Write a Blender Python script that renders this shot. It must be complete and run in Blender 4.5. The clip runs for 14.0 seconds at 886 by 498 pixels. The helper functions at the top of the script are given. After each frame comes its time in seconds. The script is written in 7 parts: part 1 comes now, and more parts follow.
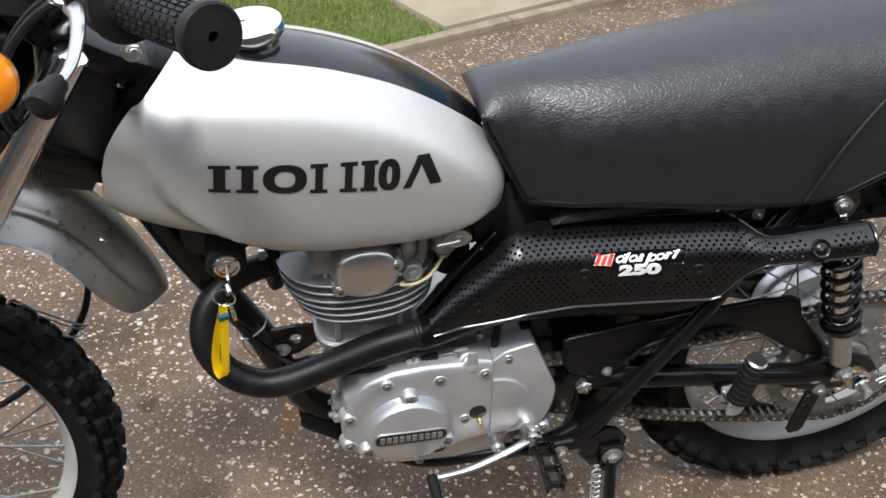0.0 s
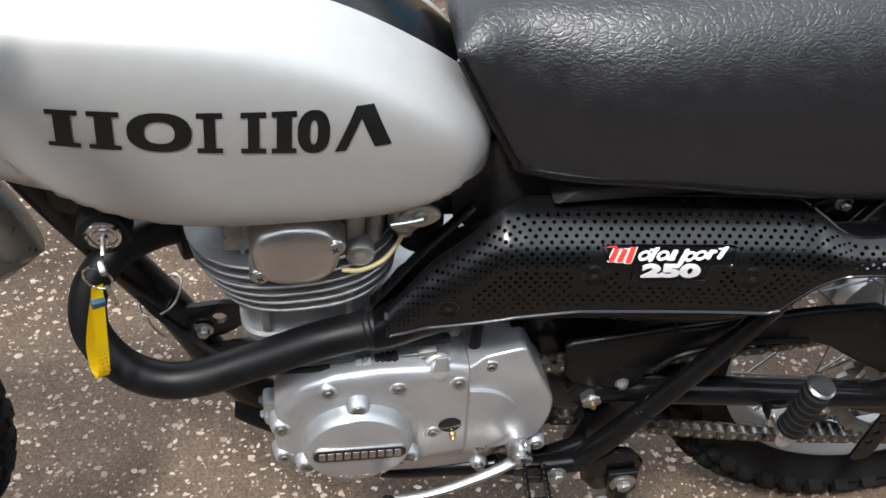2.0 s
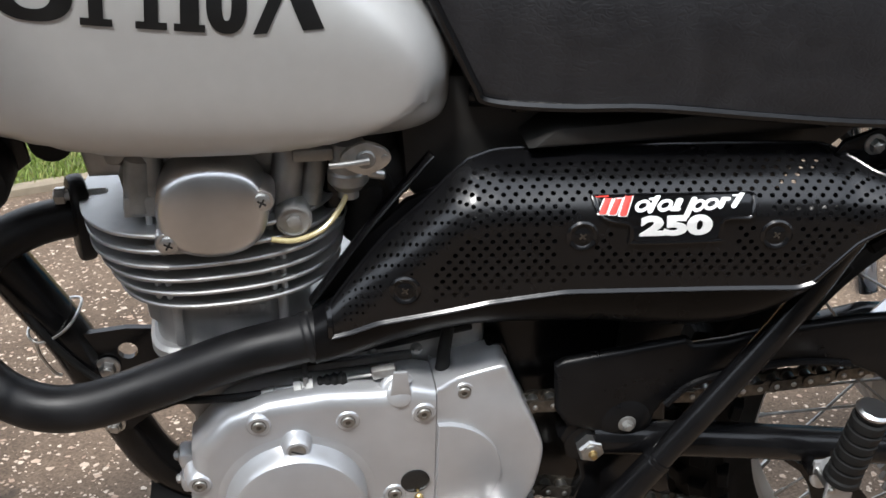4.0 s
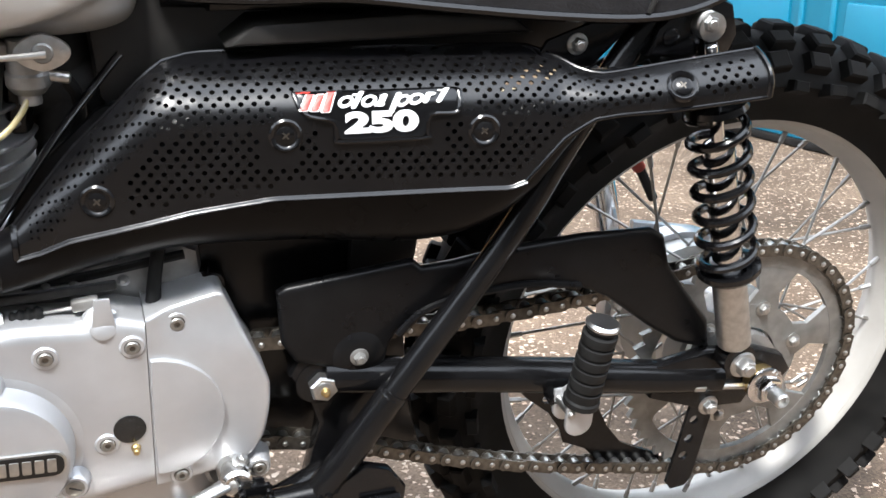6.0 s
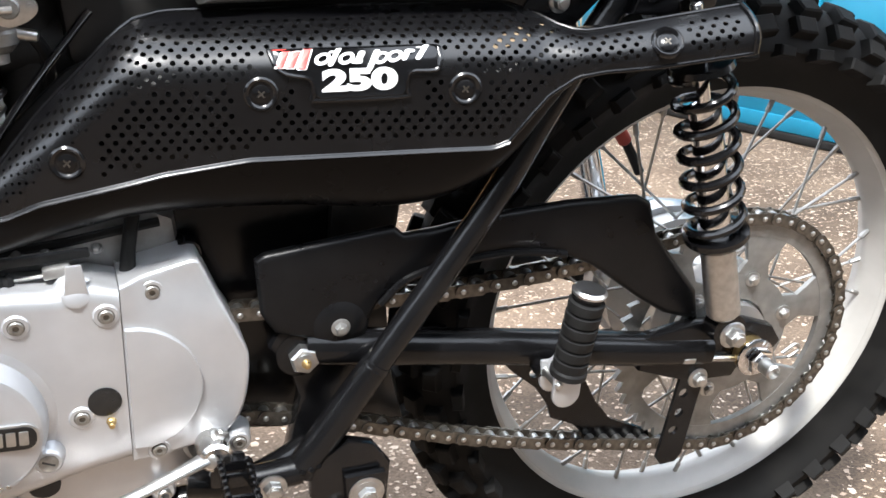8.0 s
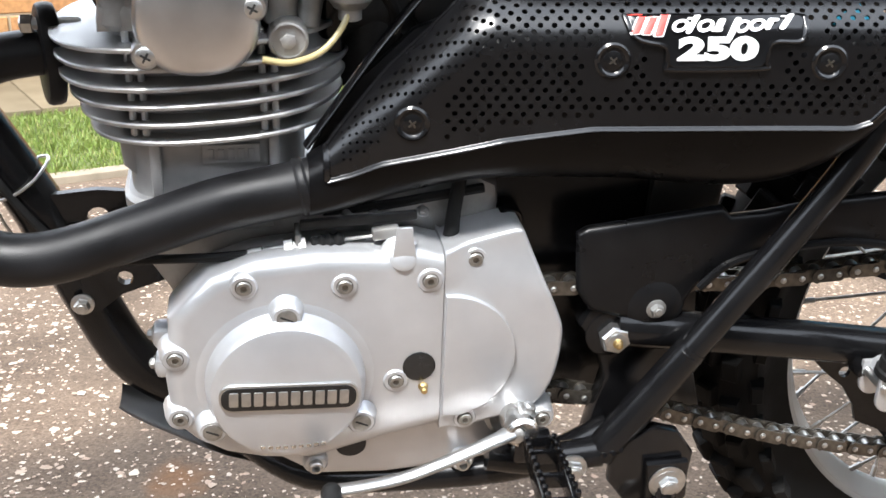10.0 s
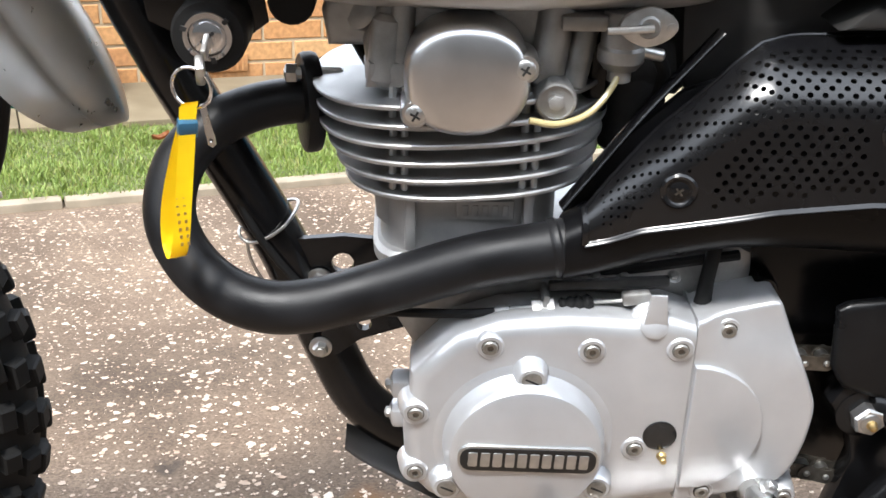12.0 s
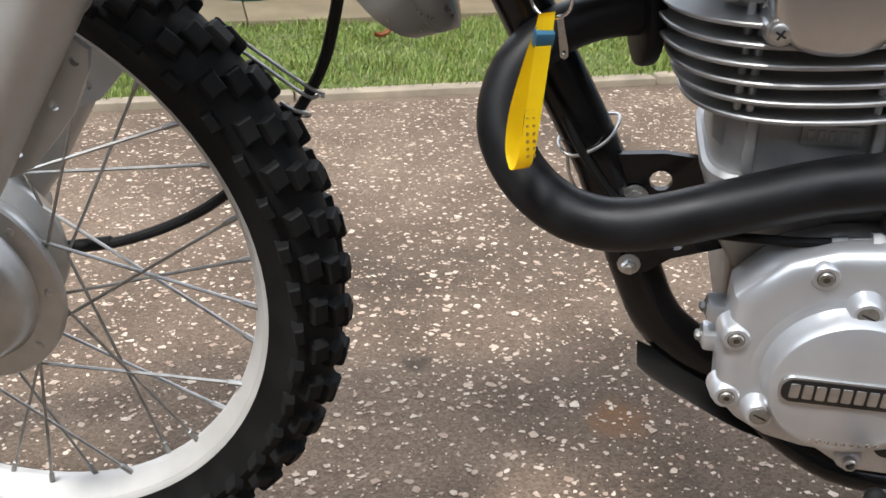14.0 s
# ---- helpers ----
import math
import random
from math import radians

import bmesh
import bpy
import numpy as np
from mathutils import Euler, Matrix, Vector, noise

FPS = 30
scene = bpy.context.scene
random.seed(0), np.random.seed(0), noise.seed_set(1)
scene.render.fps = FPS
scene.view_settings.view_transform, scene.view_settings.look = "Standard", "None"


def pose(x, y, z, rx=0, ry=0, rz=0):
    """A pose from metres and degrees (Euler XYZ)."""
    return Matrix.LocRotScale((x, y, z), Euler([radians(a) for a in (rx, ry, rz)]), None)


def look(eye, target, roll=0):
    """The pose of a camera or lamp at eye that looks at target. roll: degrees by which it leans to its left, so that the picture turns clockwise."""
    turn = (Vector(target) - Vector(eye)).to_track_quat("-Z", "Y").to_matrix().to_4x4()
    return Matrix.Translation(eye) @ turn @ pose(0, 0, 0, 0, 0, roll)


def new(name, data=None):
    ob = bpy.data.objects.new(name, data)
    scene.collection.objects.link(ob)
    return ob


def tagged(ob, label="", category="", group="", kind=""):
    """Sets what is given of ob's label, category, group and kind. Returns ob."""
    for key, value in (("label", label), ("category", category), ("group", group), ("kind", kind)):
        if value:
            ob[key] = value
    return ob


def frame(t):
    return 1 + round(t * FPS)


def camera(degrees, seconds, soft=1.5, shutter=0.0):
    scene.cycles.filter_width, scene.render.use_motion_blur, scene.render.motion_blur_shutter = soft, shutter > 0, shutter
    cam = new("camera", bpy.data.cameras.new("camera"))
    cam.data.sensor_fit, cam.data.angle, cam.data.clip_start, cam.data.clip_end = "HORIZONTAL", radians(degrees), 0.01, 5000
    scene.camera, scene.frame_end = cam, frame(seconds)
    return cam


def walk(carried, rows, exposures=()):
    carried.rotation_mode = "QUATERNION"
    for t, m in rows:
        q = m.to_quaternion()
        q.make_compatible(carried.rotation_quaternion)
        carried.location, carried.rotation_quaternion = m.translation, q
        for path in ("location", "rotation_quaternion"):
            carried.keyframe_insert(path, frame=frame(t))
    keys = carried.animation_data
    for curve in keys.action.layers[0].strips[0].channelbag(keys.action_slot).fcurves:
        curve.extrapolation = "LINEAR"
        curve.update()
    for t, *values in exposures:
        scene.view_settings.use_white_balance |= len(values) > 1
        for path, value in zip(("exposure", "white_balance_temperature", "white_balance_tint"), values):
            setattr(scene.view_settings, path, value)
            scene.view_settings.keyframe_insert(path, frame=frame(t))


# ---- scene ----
cam = camera(44.68, 14.0, soft=1.6)
# seconds, eye x y z, yaw, pitch, roll
ROWS = [
    (0.0, -0.1879, -1.2636, 1.3346, -12.88, -32.08, -0.04),
    (0.5, -0.1757, -1.163, 1.3161, -14.37, -32.7, 0.33),
    (1.0, -0.1303, -1.0872, 1.2882, -13.05, -33.46, 0.44),
    (1.5, -0.0548, -1.0018, 1.261, -10.63, -36.59, 1.66),
    (2.0, -0.0192, -0.9383, 1.2216, -8.82, -38.54, 1.29),
    (2.2, -0.0121, -0.9165, 1.2018, -7.79, -38.83, 1.02),
    (4.3, 0.0105, -0.9258, 0.8556, -10.82, -21.27, 0.12),
    (4.5, 0.0142, -0.9314, 0.8357, -12.09, -20.7, 0.64),
    (5.0, 0.0313, -0.9489, 0.808, -16.05, -19.65, 0.9),
    (5.5, 0.0551, -0.9544, 0.7803, -18.66, -18.85, 0.93),
    (6.0, 0.0852, -0.9565, 0.7551, -19.8, -18.19, 0.68),
    (6.5, 0.1022, -0.9605, 0.7372, -21.66, -17.67, 0.85),
    (7.0, 0.119, -0.9681, 0.7316, -21.82, -17.04, 0.07),
    (7.2, 0.118, -0.9676, 0.7291, -22.1, -17.04, -0.14),
    (9.3, 0.026, -0.9126, 0.7031, -13.82, -19.41, 0.94),
    (9.5, 0.0173, -0.9095, 0.7027, -12.8, -19.42, 0.92),
    (10.0, -0.0015, -0.8931, 0.7068, -10.21, -19.21, 0.66),
    (10.5, -0.0183, -0.876, 0.7138, -8.06, -19.11, 0.69),
    (11.0, -0.0325, -0.8664, 0.7215, -6.59, -19.04, 0.91),
    (11.5, -0.0533, -0.8581, 0.7305, -4.55, -18.99, 1.08),
    (12.0, -0.0726, -0.8557, 0.7378, -2.07, -19.07, 1.06),
    (12.5, -0.1001, -0.8535, 0.7354, 0.73, -19.5, 1.31),
    (13.0, -0.1256, -0.8529, 0.7319, 3.29, -20.86, 1.48),
    (13.5, -0.1503, -0.8532, 0.737, 5.59, -23.03, 1.01),
    (14.0, -0.1818, -0.8514, 0.7419, 7.61, -24.38, 0.89),
]
walk(cam, [(t, Matrix.Translation((x, y, z)) @ pose(0, 0, 0, 0, 0, yaw) @ pose(0, 0, 0, 90 + pitch, 0, 0) @ pose(0, 0, 0, 0, 0, roll))
           for t, x, y, z, yaw, pitch, roll in ROWS], exposures=[(0.0, -0.22), (2.2, -0.2), (4.3, 0.1), (5.0, 0.45), (7.0, 0.91), (9.5, 0.88), (10.5, 0.90), (12.5, 0.72), (13.0, 0.60), (14.0, 0.05)])

# ---- world and light ----
SUN_EL, SUN_AZ = 57.0, 240.0      # degrees; azimuth of the way the light comes from, from +x towards +y
world = bpy.data.worlds.new("sky")
scene.world = world
world.use_nodes = True
wn = world.node_tree.nodes
sky = wn.new("ShaderNodeTexSky")
sky.sky_type = "NISHITA"
sky.sun_disc = False
sky.sun_elevation = radians(SUN_EL)
sky.sun_rotation = radians(90.0 - SUN_AZ)
sky.air_density, sky.dust_density, sky.ozone_density = 1.0, 4.0, 1.0
wn["Background"].inputs[1].default_value = 0.095
# broken white cloud over the whole sky
wl = world.node_tree.links
wtc = wn.new("ShaderNodeTexCoord")
cloud = wn.new("ShaderNodeTexNoise")
cloud.inputs["Scale"].default_value, cloud.inputs["Detail"].default_value = 2.2, 5.0
wl.new(wtc.outputs["Generated"], cloud.inputs["Vector"])
cover = wn.new("ShaderNodeMapRange")
cover.inputs["From Min"].default_value, cover.inputs["From Max"].default_value = 0.18, 0.48
wl.new(cloud.outputs["Fac"], cover.inputs["Value"])
wmix = wn.new("ShaderNodeMix")
wmix.data_type = "RGBA"
wmix.inputs["B"].default_value = (23.5, 25.6, 29.0, 1)
wl.new(cover.outputs["Result"], wmix.inputs["Factor"])
wl.new(sky.outputs[0], wmix.inputs["A"])
wl.new(wmix.outputs["Result"], wn["Background"].inputs[0])
sun = new("sun", bpy.data.lights.new("sun", "SUN"))
sun.data.energy, sun.data.angle, sun.data.color = 4.4, radians(8), (1.0, 0.985, 0.96)
az, el = radians(SUN_AZ), radians(SUN_EL)
sun.matrix_world = look((5 * math.cos(az) * math.cos(el), 5 * math.sin(az) * math.cos(el), 5 * math.sin(el)), (0, 0, 0))


# ---- materials ----
def mat(name, color, rough=0.5, metal=0.0, color2=None, scale=20.0, mix=(0.35, 0.7), bump=0.0, bscale=200.0, rough2=None, coat=0.0,
        coords="Object", spec=0.5, detail=6.0, bdist=0.001):
    """A surface with colour, gloss and relief that vary at two scales (scale and bscale, per metre)."""
    m = bpy.data.materials.new(name)
    m.use_nodes = True
    n, l = m.node_tree.nodes, m.node_tree.links
    b = n["Principled BSDF"]
    b.inputs["Roughness"].default_value, b.inputs["Metallic"].default_value = rough, metal
    b.inputs["Coat Weight"].default_value, b.inputs["Coat Roughness"].default_value = coat, 0.06
    b.inputs["Specular IOR Level"].default_value = spec
    b.inputs["Base Color"].default_value = (*color, 1)
    tc = n.new("ShaderNodeTexCoord")
    no = n.new("ShaderNodeTexNoise")
    no.inputs["Scale"].default_value, no.inputs["Detail"].default_value = scale, detail
    l.new(tc.outputs[coords], no.inputs["Vector"])
    mr = n.new("ShaderNodeMapRange")
    mr.inputs["From Min"].default_value, mr.inputs["From Max"].default_value = mix
    l.new(no.outputs["Fac"], mr.inputs["Value"])
    if color2:
        mx = n.new("ShaderNodeMix")
        mx.data_type = "RGBA"
        mx.inputs["A"].default_value, mx.inputs["B"].default_value = (*color, 1), (*color2, 1)
        l.new(mr.outputs["Result"], mx.inputs["Factor"])
        l.new(mx.outputs["Result"], b.inputs["Base Color"])
    if rough2 is not None:
        rr = n.new("ShaderNodeMapRange")
        rr.inputs["To Min"].default_value, rr.inputs["To Max"].default_value = rough, rough2
        l.new(mr.outputs["Result"], rr.inputs["Value"])
        l.new(rr.outputs["Result"], b.inputs["Roughness"])
    if bump:
        nb = n.new("ShaderNodeTexNoise")
        nb.inputs["Scale"].default_value, nb.inputs["Detail"].default_value = bscale, 4.0
        l.new(tc.outputs[coords], nb.inputs["Vector"])
        bp = n.new("ShaderNodeBump")
        bp.inputs["Strength"].default_value, bp.inputs["Distance"].default_value = bump, bdist
        l.new(nb.outputs["Fac"], bp.inputs["Height"])
        l.new(bp.outputs["Normal"], b.inputs["Normal"])
    return m


SILVER = mat("silver_paint", (0.505, 0.50, 0.482), 0.45, 0.5, (0.53, 0.525, 0.507), 60.0, coat=0.25)
BLACKGLOSS = mat("gloss_black_paint", (0.0035, 0.0035, 0.004), 0.16, 0.0, (0.0025, 0.0025, 0.003), 30.0, rough2=0.24, bump=0.05, bscale=160, spec=0.5)
SHIELDBLACK = mat("shield_black_enamel", (0.003, 0.003, 0.0035), 0.23, 0.0, (0.004, 0.004, 0.0045), 30.0, rough2=0.31, bump=0.06, bscale=140, spec=0.5)
MUFFLERBLACK = mat("muffler_black_enamel", (0.0025, 0.0025, 0.003), 0.26, 0.0, (0.0045, 0.0045, 0.005), 25.0, rough2=0.36, spec=0.16, bump=0.12, bscale=300)
GUARDBLACK = mat("guard_black_paint", (0.0045, 0.0045, 0.005), 0.27, 0.0, (0.007, 0.007, 0.0075), 45.0, rough2=0.36, spec=0.2, bump=0.10, bscale=400)
FORKSILVER = mat("fork_silver", (0.42, 0.415, 0.40), 0.36, 0.55, (0.46, 0.455, 0.44), 50.0, rough2=0.44, coat=0.15)
GUARDSILVER = mat("mudguard_silver", (0.46, 0.455, 0.44), 0.27, 0.85, (0.50, 0.495, 0.48), 60.0, rough2=0.33)
FRAMEBLACK = mat("satin_black_paint", (0.004, 0.004, 0.0045), 0.18, 0.0, (0.006, 0.006, 0.0065), 40.0, rough2=0.26, spec=0.32, bump=0.08, bscale=350)
HEATBLACK = mat("matt_heat_paint", (0.005, 0.005, 0.0055), 0.36, 0.0, (0.010, 0.010, 0.011), 25.0, rough2=0.50, spec=0.27, bump=0.45, bscale=1200, bdist=0.0004)
PLASTIC = mat("black_plastic", (0.017, 0.0165, 0.016), 0.30, 0.0, (0.024, 0.023, 0.022), 60.0, rough2=0.36, spec=0.38, bump=0.06, bscale=700)
RUBBER = mat("black_rubber", (0.009, 0.009, 0.009), 0.45, 0.0, (0.014, 0.014, 0.014), 50.0, spec=0.18, rough2=0.75, bump=0.2, bscale=900, bdist=0.0004)
TYRE = mat("tyre_rubber", (0.005, 0.005, 0.005), 0.60, 0.0, (0.011, 0.0105, 0.010), 28.0, spec=0.16, rough2=0.85, bump=0.3, bscale=700, bdist=0.0006)
BRUSHED = mat("brushed_aluminium", (0.58, 0.585, 0.59), 0.28, 1.0, (0.64, 0.645, 0.65), 45.0, rough2=0.36, bump=0.04, bscale=900, bdist=0.0002)
SATINSTEEL = mat("satin_metal", (0.46, 0.46, 0.455), 0.30, 0.95, (0.53, 0.53, 0.52), 30.0, rough2=0.38, bump=0.03, bscale=700, bdist=0.0002)
POLISHED = mat("polished_aluminium", (0.62, 0.61, 0.59), 0.22, 1.0, (0.70, 0.69, 0.67), 30.0, rough2=0.32, bump=0.05, bscale=500, bdist=0.0004)
SATINALU = mat("painted_aluminium", (0.50, 0.508, 0.522), 0.31, 0.63, (0.555, 0.563, 0.577), 30.0, rough2=0.37)
CASTALU = mat("cast_aluminium", (0.24, 0.238, 0.23), 0.40, 0.8, (0.43, 0.426, 0.415), 38.0, rough2=0.6, bump=0.35, bscale=650, bdist=0.0006)
BARRELALU = mat("barrel_aluminium", (0.36, 0.357, 0.35), 0.42, 0.6, (0.47, 0.465, 0.455), 40.0, rough2=0.6, bump=0.3, bscale=600, bdist=0.0006)
FINALU = mat("fin_aluminium", (0.36, 0.36, 0.355), 0.36, 0.75, (0.46, 0.46, 0.455), 60.0, rough2=0.54, bump=0.15, bscale=800, bdist=0.0004)
CHROME = mat("chrome", (0.72, 0.72, 0.73), 0.08, 1.0, (0.76, 0.76, 0.77), 40.0, rough2=0.14)
ZINC = mat("zinc_plate", (0.58, 0.58, 0.57), 0.32, 1.0, (0.45, 0.445, 0.43), 120.0, rough2=0.46, bump=0.1, bscale=900, bdist=0.0003)
RIMALU = mat("rim_aluminium", (0.43, 0.418, 0.395), 0.55, 0.2, (0.48, 0.468, 0.445), 30.0, rough2=0.65, bump=0.05, bscale=600)
# oiled chain steel; its dark brown also paints shade in screw recesses
CHAIN_RECESS = mat("oiled_chain_steel_recess_shade", (0.15, 0.135, 0.115), 0.30, 0.8, (0.07, 0.062, 0.053), 150.0, rough2=0.46, bump=0.15, bscale=900, bdist=0.0003)
SPROCKETSTEEL = mat("sprocket_steel", (0.34, 0.34, 0.33), 0.45, 0.8, (0.25, 0.25, 0.24), 60.0, rough2=0.6, bump=0.12, bscale=700)
WORNSTEEL = mat("worn_screw_steel", (0.38, 0.37, 0.345), 0.36, 0.9, (0.27, 0.258, 0.235), 220.0, rough2=0.5)
SPOKESTEEL = mat("spoke_steel", (0.35, 0.345, 0.33), 0.36, 0.85, (0.25, 0.245, 0.235), 80.0, rough2=0.45)
BRASS = mat("brass", (0.65, 0.48, 0.22), 0.35, 1.0, (0.5, 0.35, 0.16), 150.0)
HUBALU = mat("hub_aluminium", (0.40, 0.395, 0.385), 0.36, 0.88, (0.50, 0.495, 0.48), 40.0, rough2=0.48, bump=0.15, bscale=500)
YELLOW = mat("yellow_strap", (0.95, 0.70, 0.008), 0.45, 0.0, (0.92, 0.64, 0.008), 60.0)
BLUETAPE = mat("blue_tape", (0.02, 0.09, 0.16), 0.4, 0.0, (0.03, 0.12, 0.20), 80.0)
ORANGE = mat("amber_lens", (0.95, 0.30, 0.01), 0.22, 0.0, (0.9, 0.24, 0.01), 100.0, coat=0.5)
WHITEPAINT = mat("white_print", (0.80, 0.80, 0.79), 0.35, 0.0, (0.74, 0.74, 0.73), 200.0)
REDPAINT = mat("red_print", (0.62, 0.05, 0.035), 0.35, 0.0, (0.55, 0.04, 0.03), 200.0)
DECAL = mat("black_decal", (0.006, 0.006, 0.006), 0.30, 0.0, (0.010, 0.010, 0.010), 100.0)
DARK = mat("dark_glass", (0.01, 0.01, 0.01), 0.12, 0.0, (0.016, 0.016, 0.016), 200.0)
# near black for the plug, rail and carburettor; also shade painted in slots
NEARBLACK = mat("near_black_plug_and_slot_shade", (0.010, 0.010, 0.010), 0.7, 0.0, (0.018, 0.018, 0.018), 200.0)
HOSE = mat("aged_clear_hose", (0.44, 0.37, 0.19), 0.25, 0.0, (0.38, 0.32, 0.16), 100.0, coat=0.4)
REDCAP = mat("red_rubber", (0.42, 0.05, 0.03), 0.5, 0.0, (0.35, 0.04, 0.03), 100.0)


def leather():
    m = mat("black_vinyl", (0.011, 0.011, 0.0125), 0.34, 0.0, (0.015, 0.015, 0.017), 60.0, rough2=0.44, spec=0.60)
    n, l = m.node_tree.nodes, m.node_tree.links
    tc = n.new("ShaderNodeTexCoord")
    v = n.new("ShaderNodeTexVoronoi")
    v.feature = "DISTANCE_TO_EDGE"
    v.inputs["Scale"].default_value = 230.0
    w = n.new("ShaderNodeTexNoise")
    w.inputs["Scale"].default_value, w.inputs["Detail"].default_value = 45.0, 4.0
    mp = n.new("ShaderNodeMapping")
    mp.inputs["Scale"].default_value = (0.55, 1.0, 1.0)
    ad = n.new("ShaderNodeVectorMath")
    ad.operation = "MULTIPLY_ADD"
    ad.inputs[1].default_value = (0.02, 0.02, 0.02)
    l.new(tc.outputs["Object"], w.inputs["Vector"])
    l.new(w.outputs["Color"], ad.inputs[0])
    l.new(tc.outputs["Object"], ad.inputs[2])
    l.new(ad.outputs[0], mp.inputs["Vector"])
    l.new(mp.outputs["Vector"], v.inputs["Vector"])
    mr = n.new("ShaderNodeMapRange")
    mr.inputs["From Max"].default_value = 0.22
    l.new(v.outputs["Distance"], mr.inputs["Value"])
    su = n.new("ShaderNodeMath")
    su.operation = "MULTIPLY_ADD"
    su.inputs[1].default_value = 1.2
    l.new(w.outputs["Fac"], su.inputs[0])
    l.new(mr.outputs["Result"], su.inputs[2])
    bp = n.new("ShaderNodeBump")
    bp.inputs["Strength"].default_value, bp.inputs["Distance"].default_value = 0.26, 0.0008
    l.new(su.outputs[0], bp.inputs["Height"])
    l.new(bp.outputs["Normal"], n["Principled BSDF"].inputs["Normal"])
    return m


LEATHER = leather()


def island(name, colors, rough=0.7, bump=0.0, bscale=300.0, per="island"):
    """A material whose colour changes from loose piece to loose piece."""
    m = mat(name, colors[0], rough, bump=bump, bscale=bscale, coords="Object")
    n, l = m.node_tree.nodes, m.node_tree.links
    g = n.new("ShaderNodeNewGeometry") if per == "island" else n.new("ShaderNodeObjectInfo")
    r = n.new("ShaderNodeValToRGB")
    while len(r.color_ramp.elements) < len(colors):
        r.color_ramp.elements.new(0.5)
    for k, (e, c) in enumerate(zip(r.color_ramp.elements, colors)):
        e.position, e.color = k / max(1, len(colors) - 1), (*c, 1)
    l.new(g.outputs["Random Per Island" if per == "island" else "Random"], r.inputs["Fac"])
    mx = n.new("ShaderNodeMix")
    mx.data_type, mx.blend_type = "RGBA", "MULTIPLY"
    mx.inputs["Factor"].default_value = 0.5
    no = n.new("ShaderNodeTexNoise")
    no.inputs["Scale"].default_value, no.inputs["Detail"].default_value = 60.0, 8.0
    mr = n.new("ShaderNodeMapRange")
    mr.inputs["From Min"].default_value, mr.inputs["From Max"].default_value, mr.inputs["To Min"].default_value, mr.inputs["To Max"].default_value = 0.3, 0.7, 0.45, 1.25
    tc = n.new("ShaderNodeTexCoord")
    l.new(tc.outputs["Object"], no.inputs["Vector"])
    l.new(no.outputs["Fac"], mr.inputs["Value"])
    l.new(r.outputs["Color"], mx.inputs["A"])
    l.new(mr.outputs["Result"], mx.inputs["B"])
    l.new(mx.outputs["Result"], n["Principled BSDF"].inputs["Base Color"])
    return m


CHIPS = island("pale_stone_chips", [(0.36, 0.26, 0.19), (0.46, 0.36, 0.275), (0.56, 0.46, 0.365), (0.30, 0.20, 0.14), (0.42, 0.32, 0.24)], 0.75)
GRASS = island("grass_blades", [(0.10, 0.155, 0.025), (0.15, 0.22, 0.035), (0.21, 0.27, 0.055), (0.12, 0.18, 0.03), (0.30, 0.28, 0.09)], 0.6)
BRICKS = island("orange_brick_set", [(0.42, 0.20, 0.075), (0.46, 0.245, 0.10), (0.38, 0.17, 0.065), (0.48, 0.28, 0.125)], 0.85, 0.5, 220.0)
# dark grey of the added unseen walls, kept low for dark reflections
PLAINWALL = mat("unseen_wall_grey", (0.07, 0.068, 0.063), 0.9, 0.0, (0.10, 0.096, 0.088), 3.0, bump=0.3, bscale=80)
BRICK = island("orange_brick", [(0.42, 0.20, 0.075), (0.46, 0.245, 0.10), (0.38, 0.17, 0.065), (0.48, 0.28, 0.125)], 0.85, 0.5, 220.0, per="object")
MORTAR = mat("mortar", (0.33, 0.25, 0.16), 0.9, 0.0, (0.40, 0.31, 0.20), 30.0, bump=0.5, bscale=300)
CONCRETE = mat("pale_concrete", (0.22, 0.185, 0.125), 0.85, 0.0, (0.29, 0.25, 0.175), 5.0, bump=0.3, bscale=250, rough2=0.95)
# darker, browner concrete of the slabs along the wall
DARKSLAB = mat("dark_brown_concrete", (0.115, 0.088, 0.050), 0.9, 0.0, (0.165, 0.130, 0.080), 7.0, bump=0.3, bscale=250, rough2=0.97)
KERBSTONE = mat("kerb_concrete", (0.26, 0.21, 0.15), 0.85, 0.0, (0.17, 0.14, 0.10), 16.0, bump=0.4, bscale=250, rough2=0.95)
SOIL = mat("turf_soil", (0.06, 0.075, 0.02), 0.95, 0.0, (0.09, 0.10, 0.03), 20.0, bump=0.6, bscale=120)
GREENPLASTIC = mat("green_plastic", (0.006, 0.062, 0.050), 0.38, 0.0, (0.009, 0.075, 0.058), 10.0, bump=0.05, bscale=200)
BLUEDOOR = mat("turquoise_door_paint", (0.002, 0.135, 0.225), 0.33, 0.0, (0.002, 0.15, 0.245), 8.0, bump=0.05, bscale=120, rough2=0.4)
LEAFBROWN = mat("dead_leaf", (0.33, 0.12, 0.04), 0.7, 0.0, (0.22, 0.08, 0.03), 60.0)


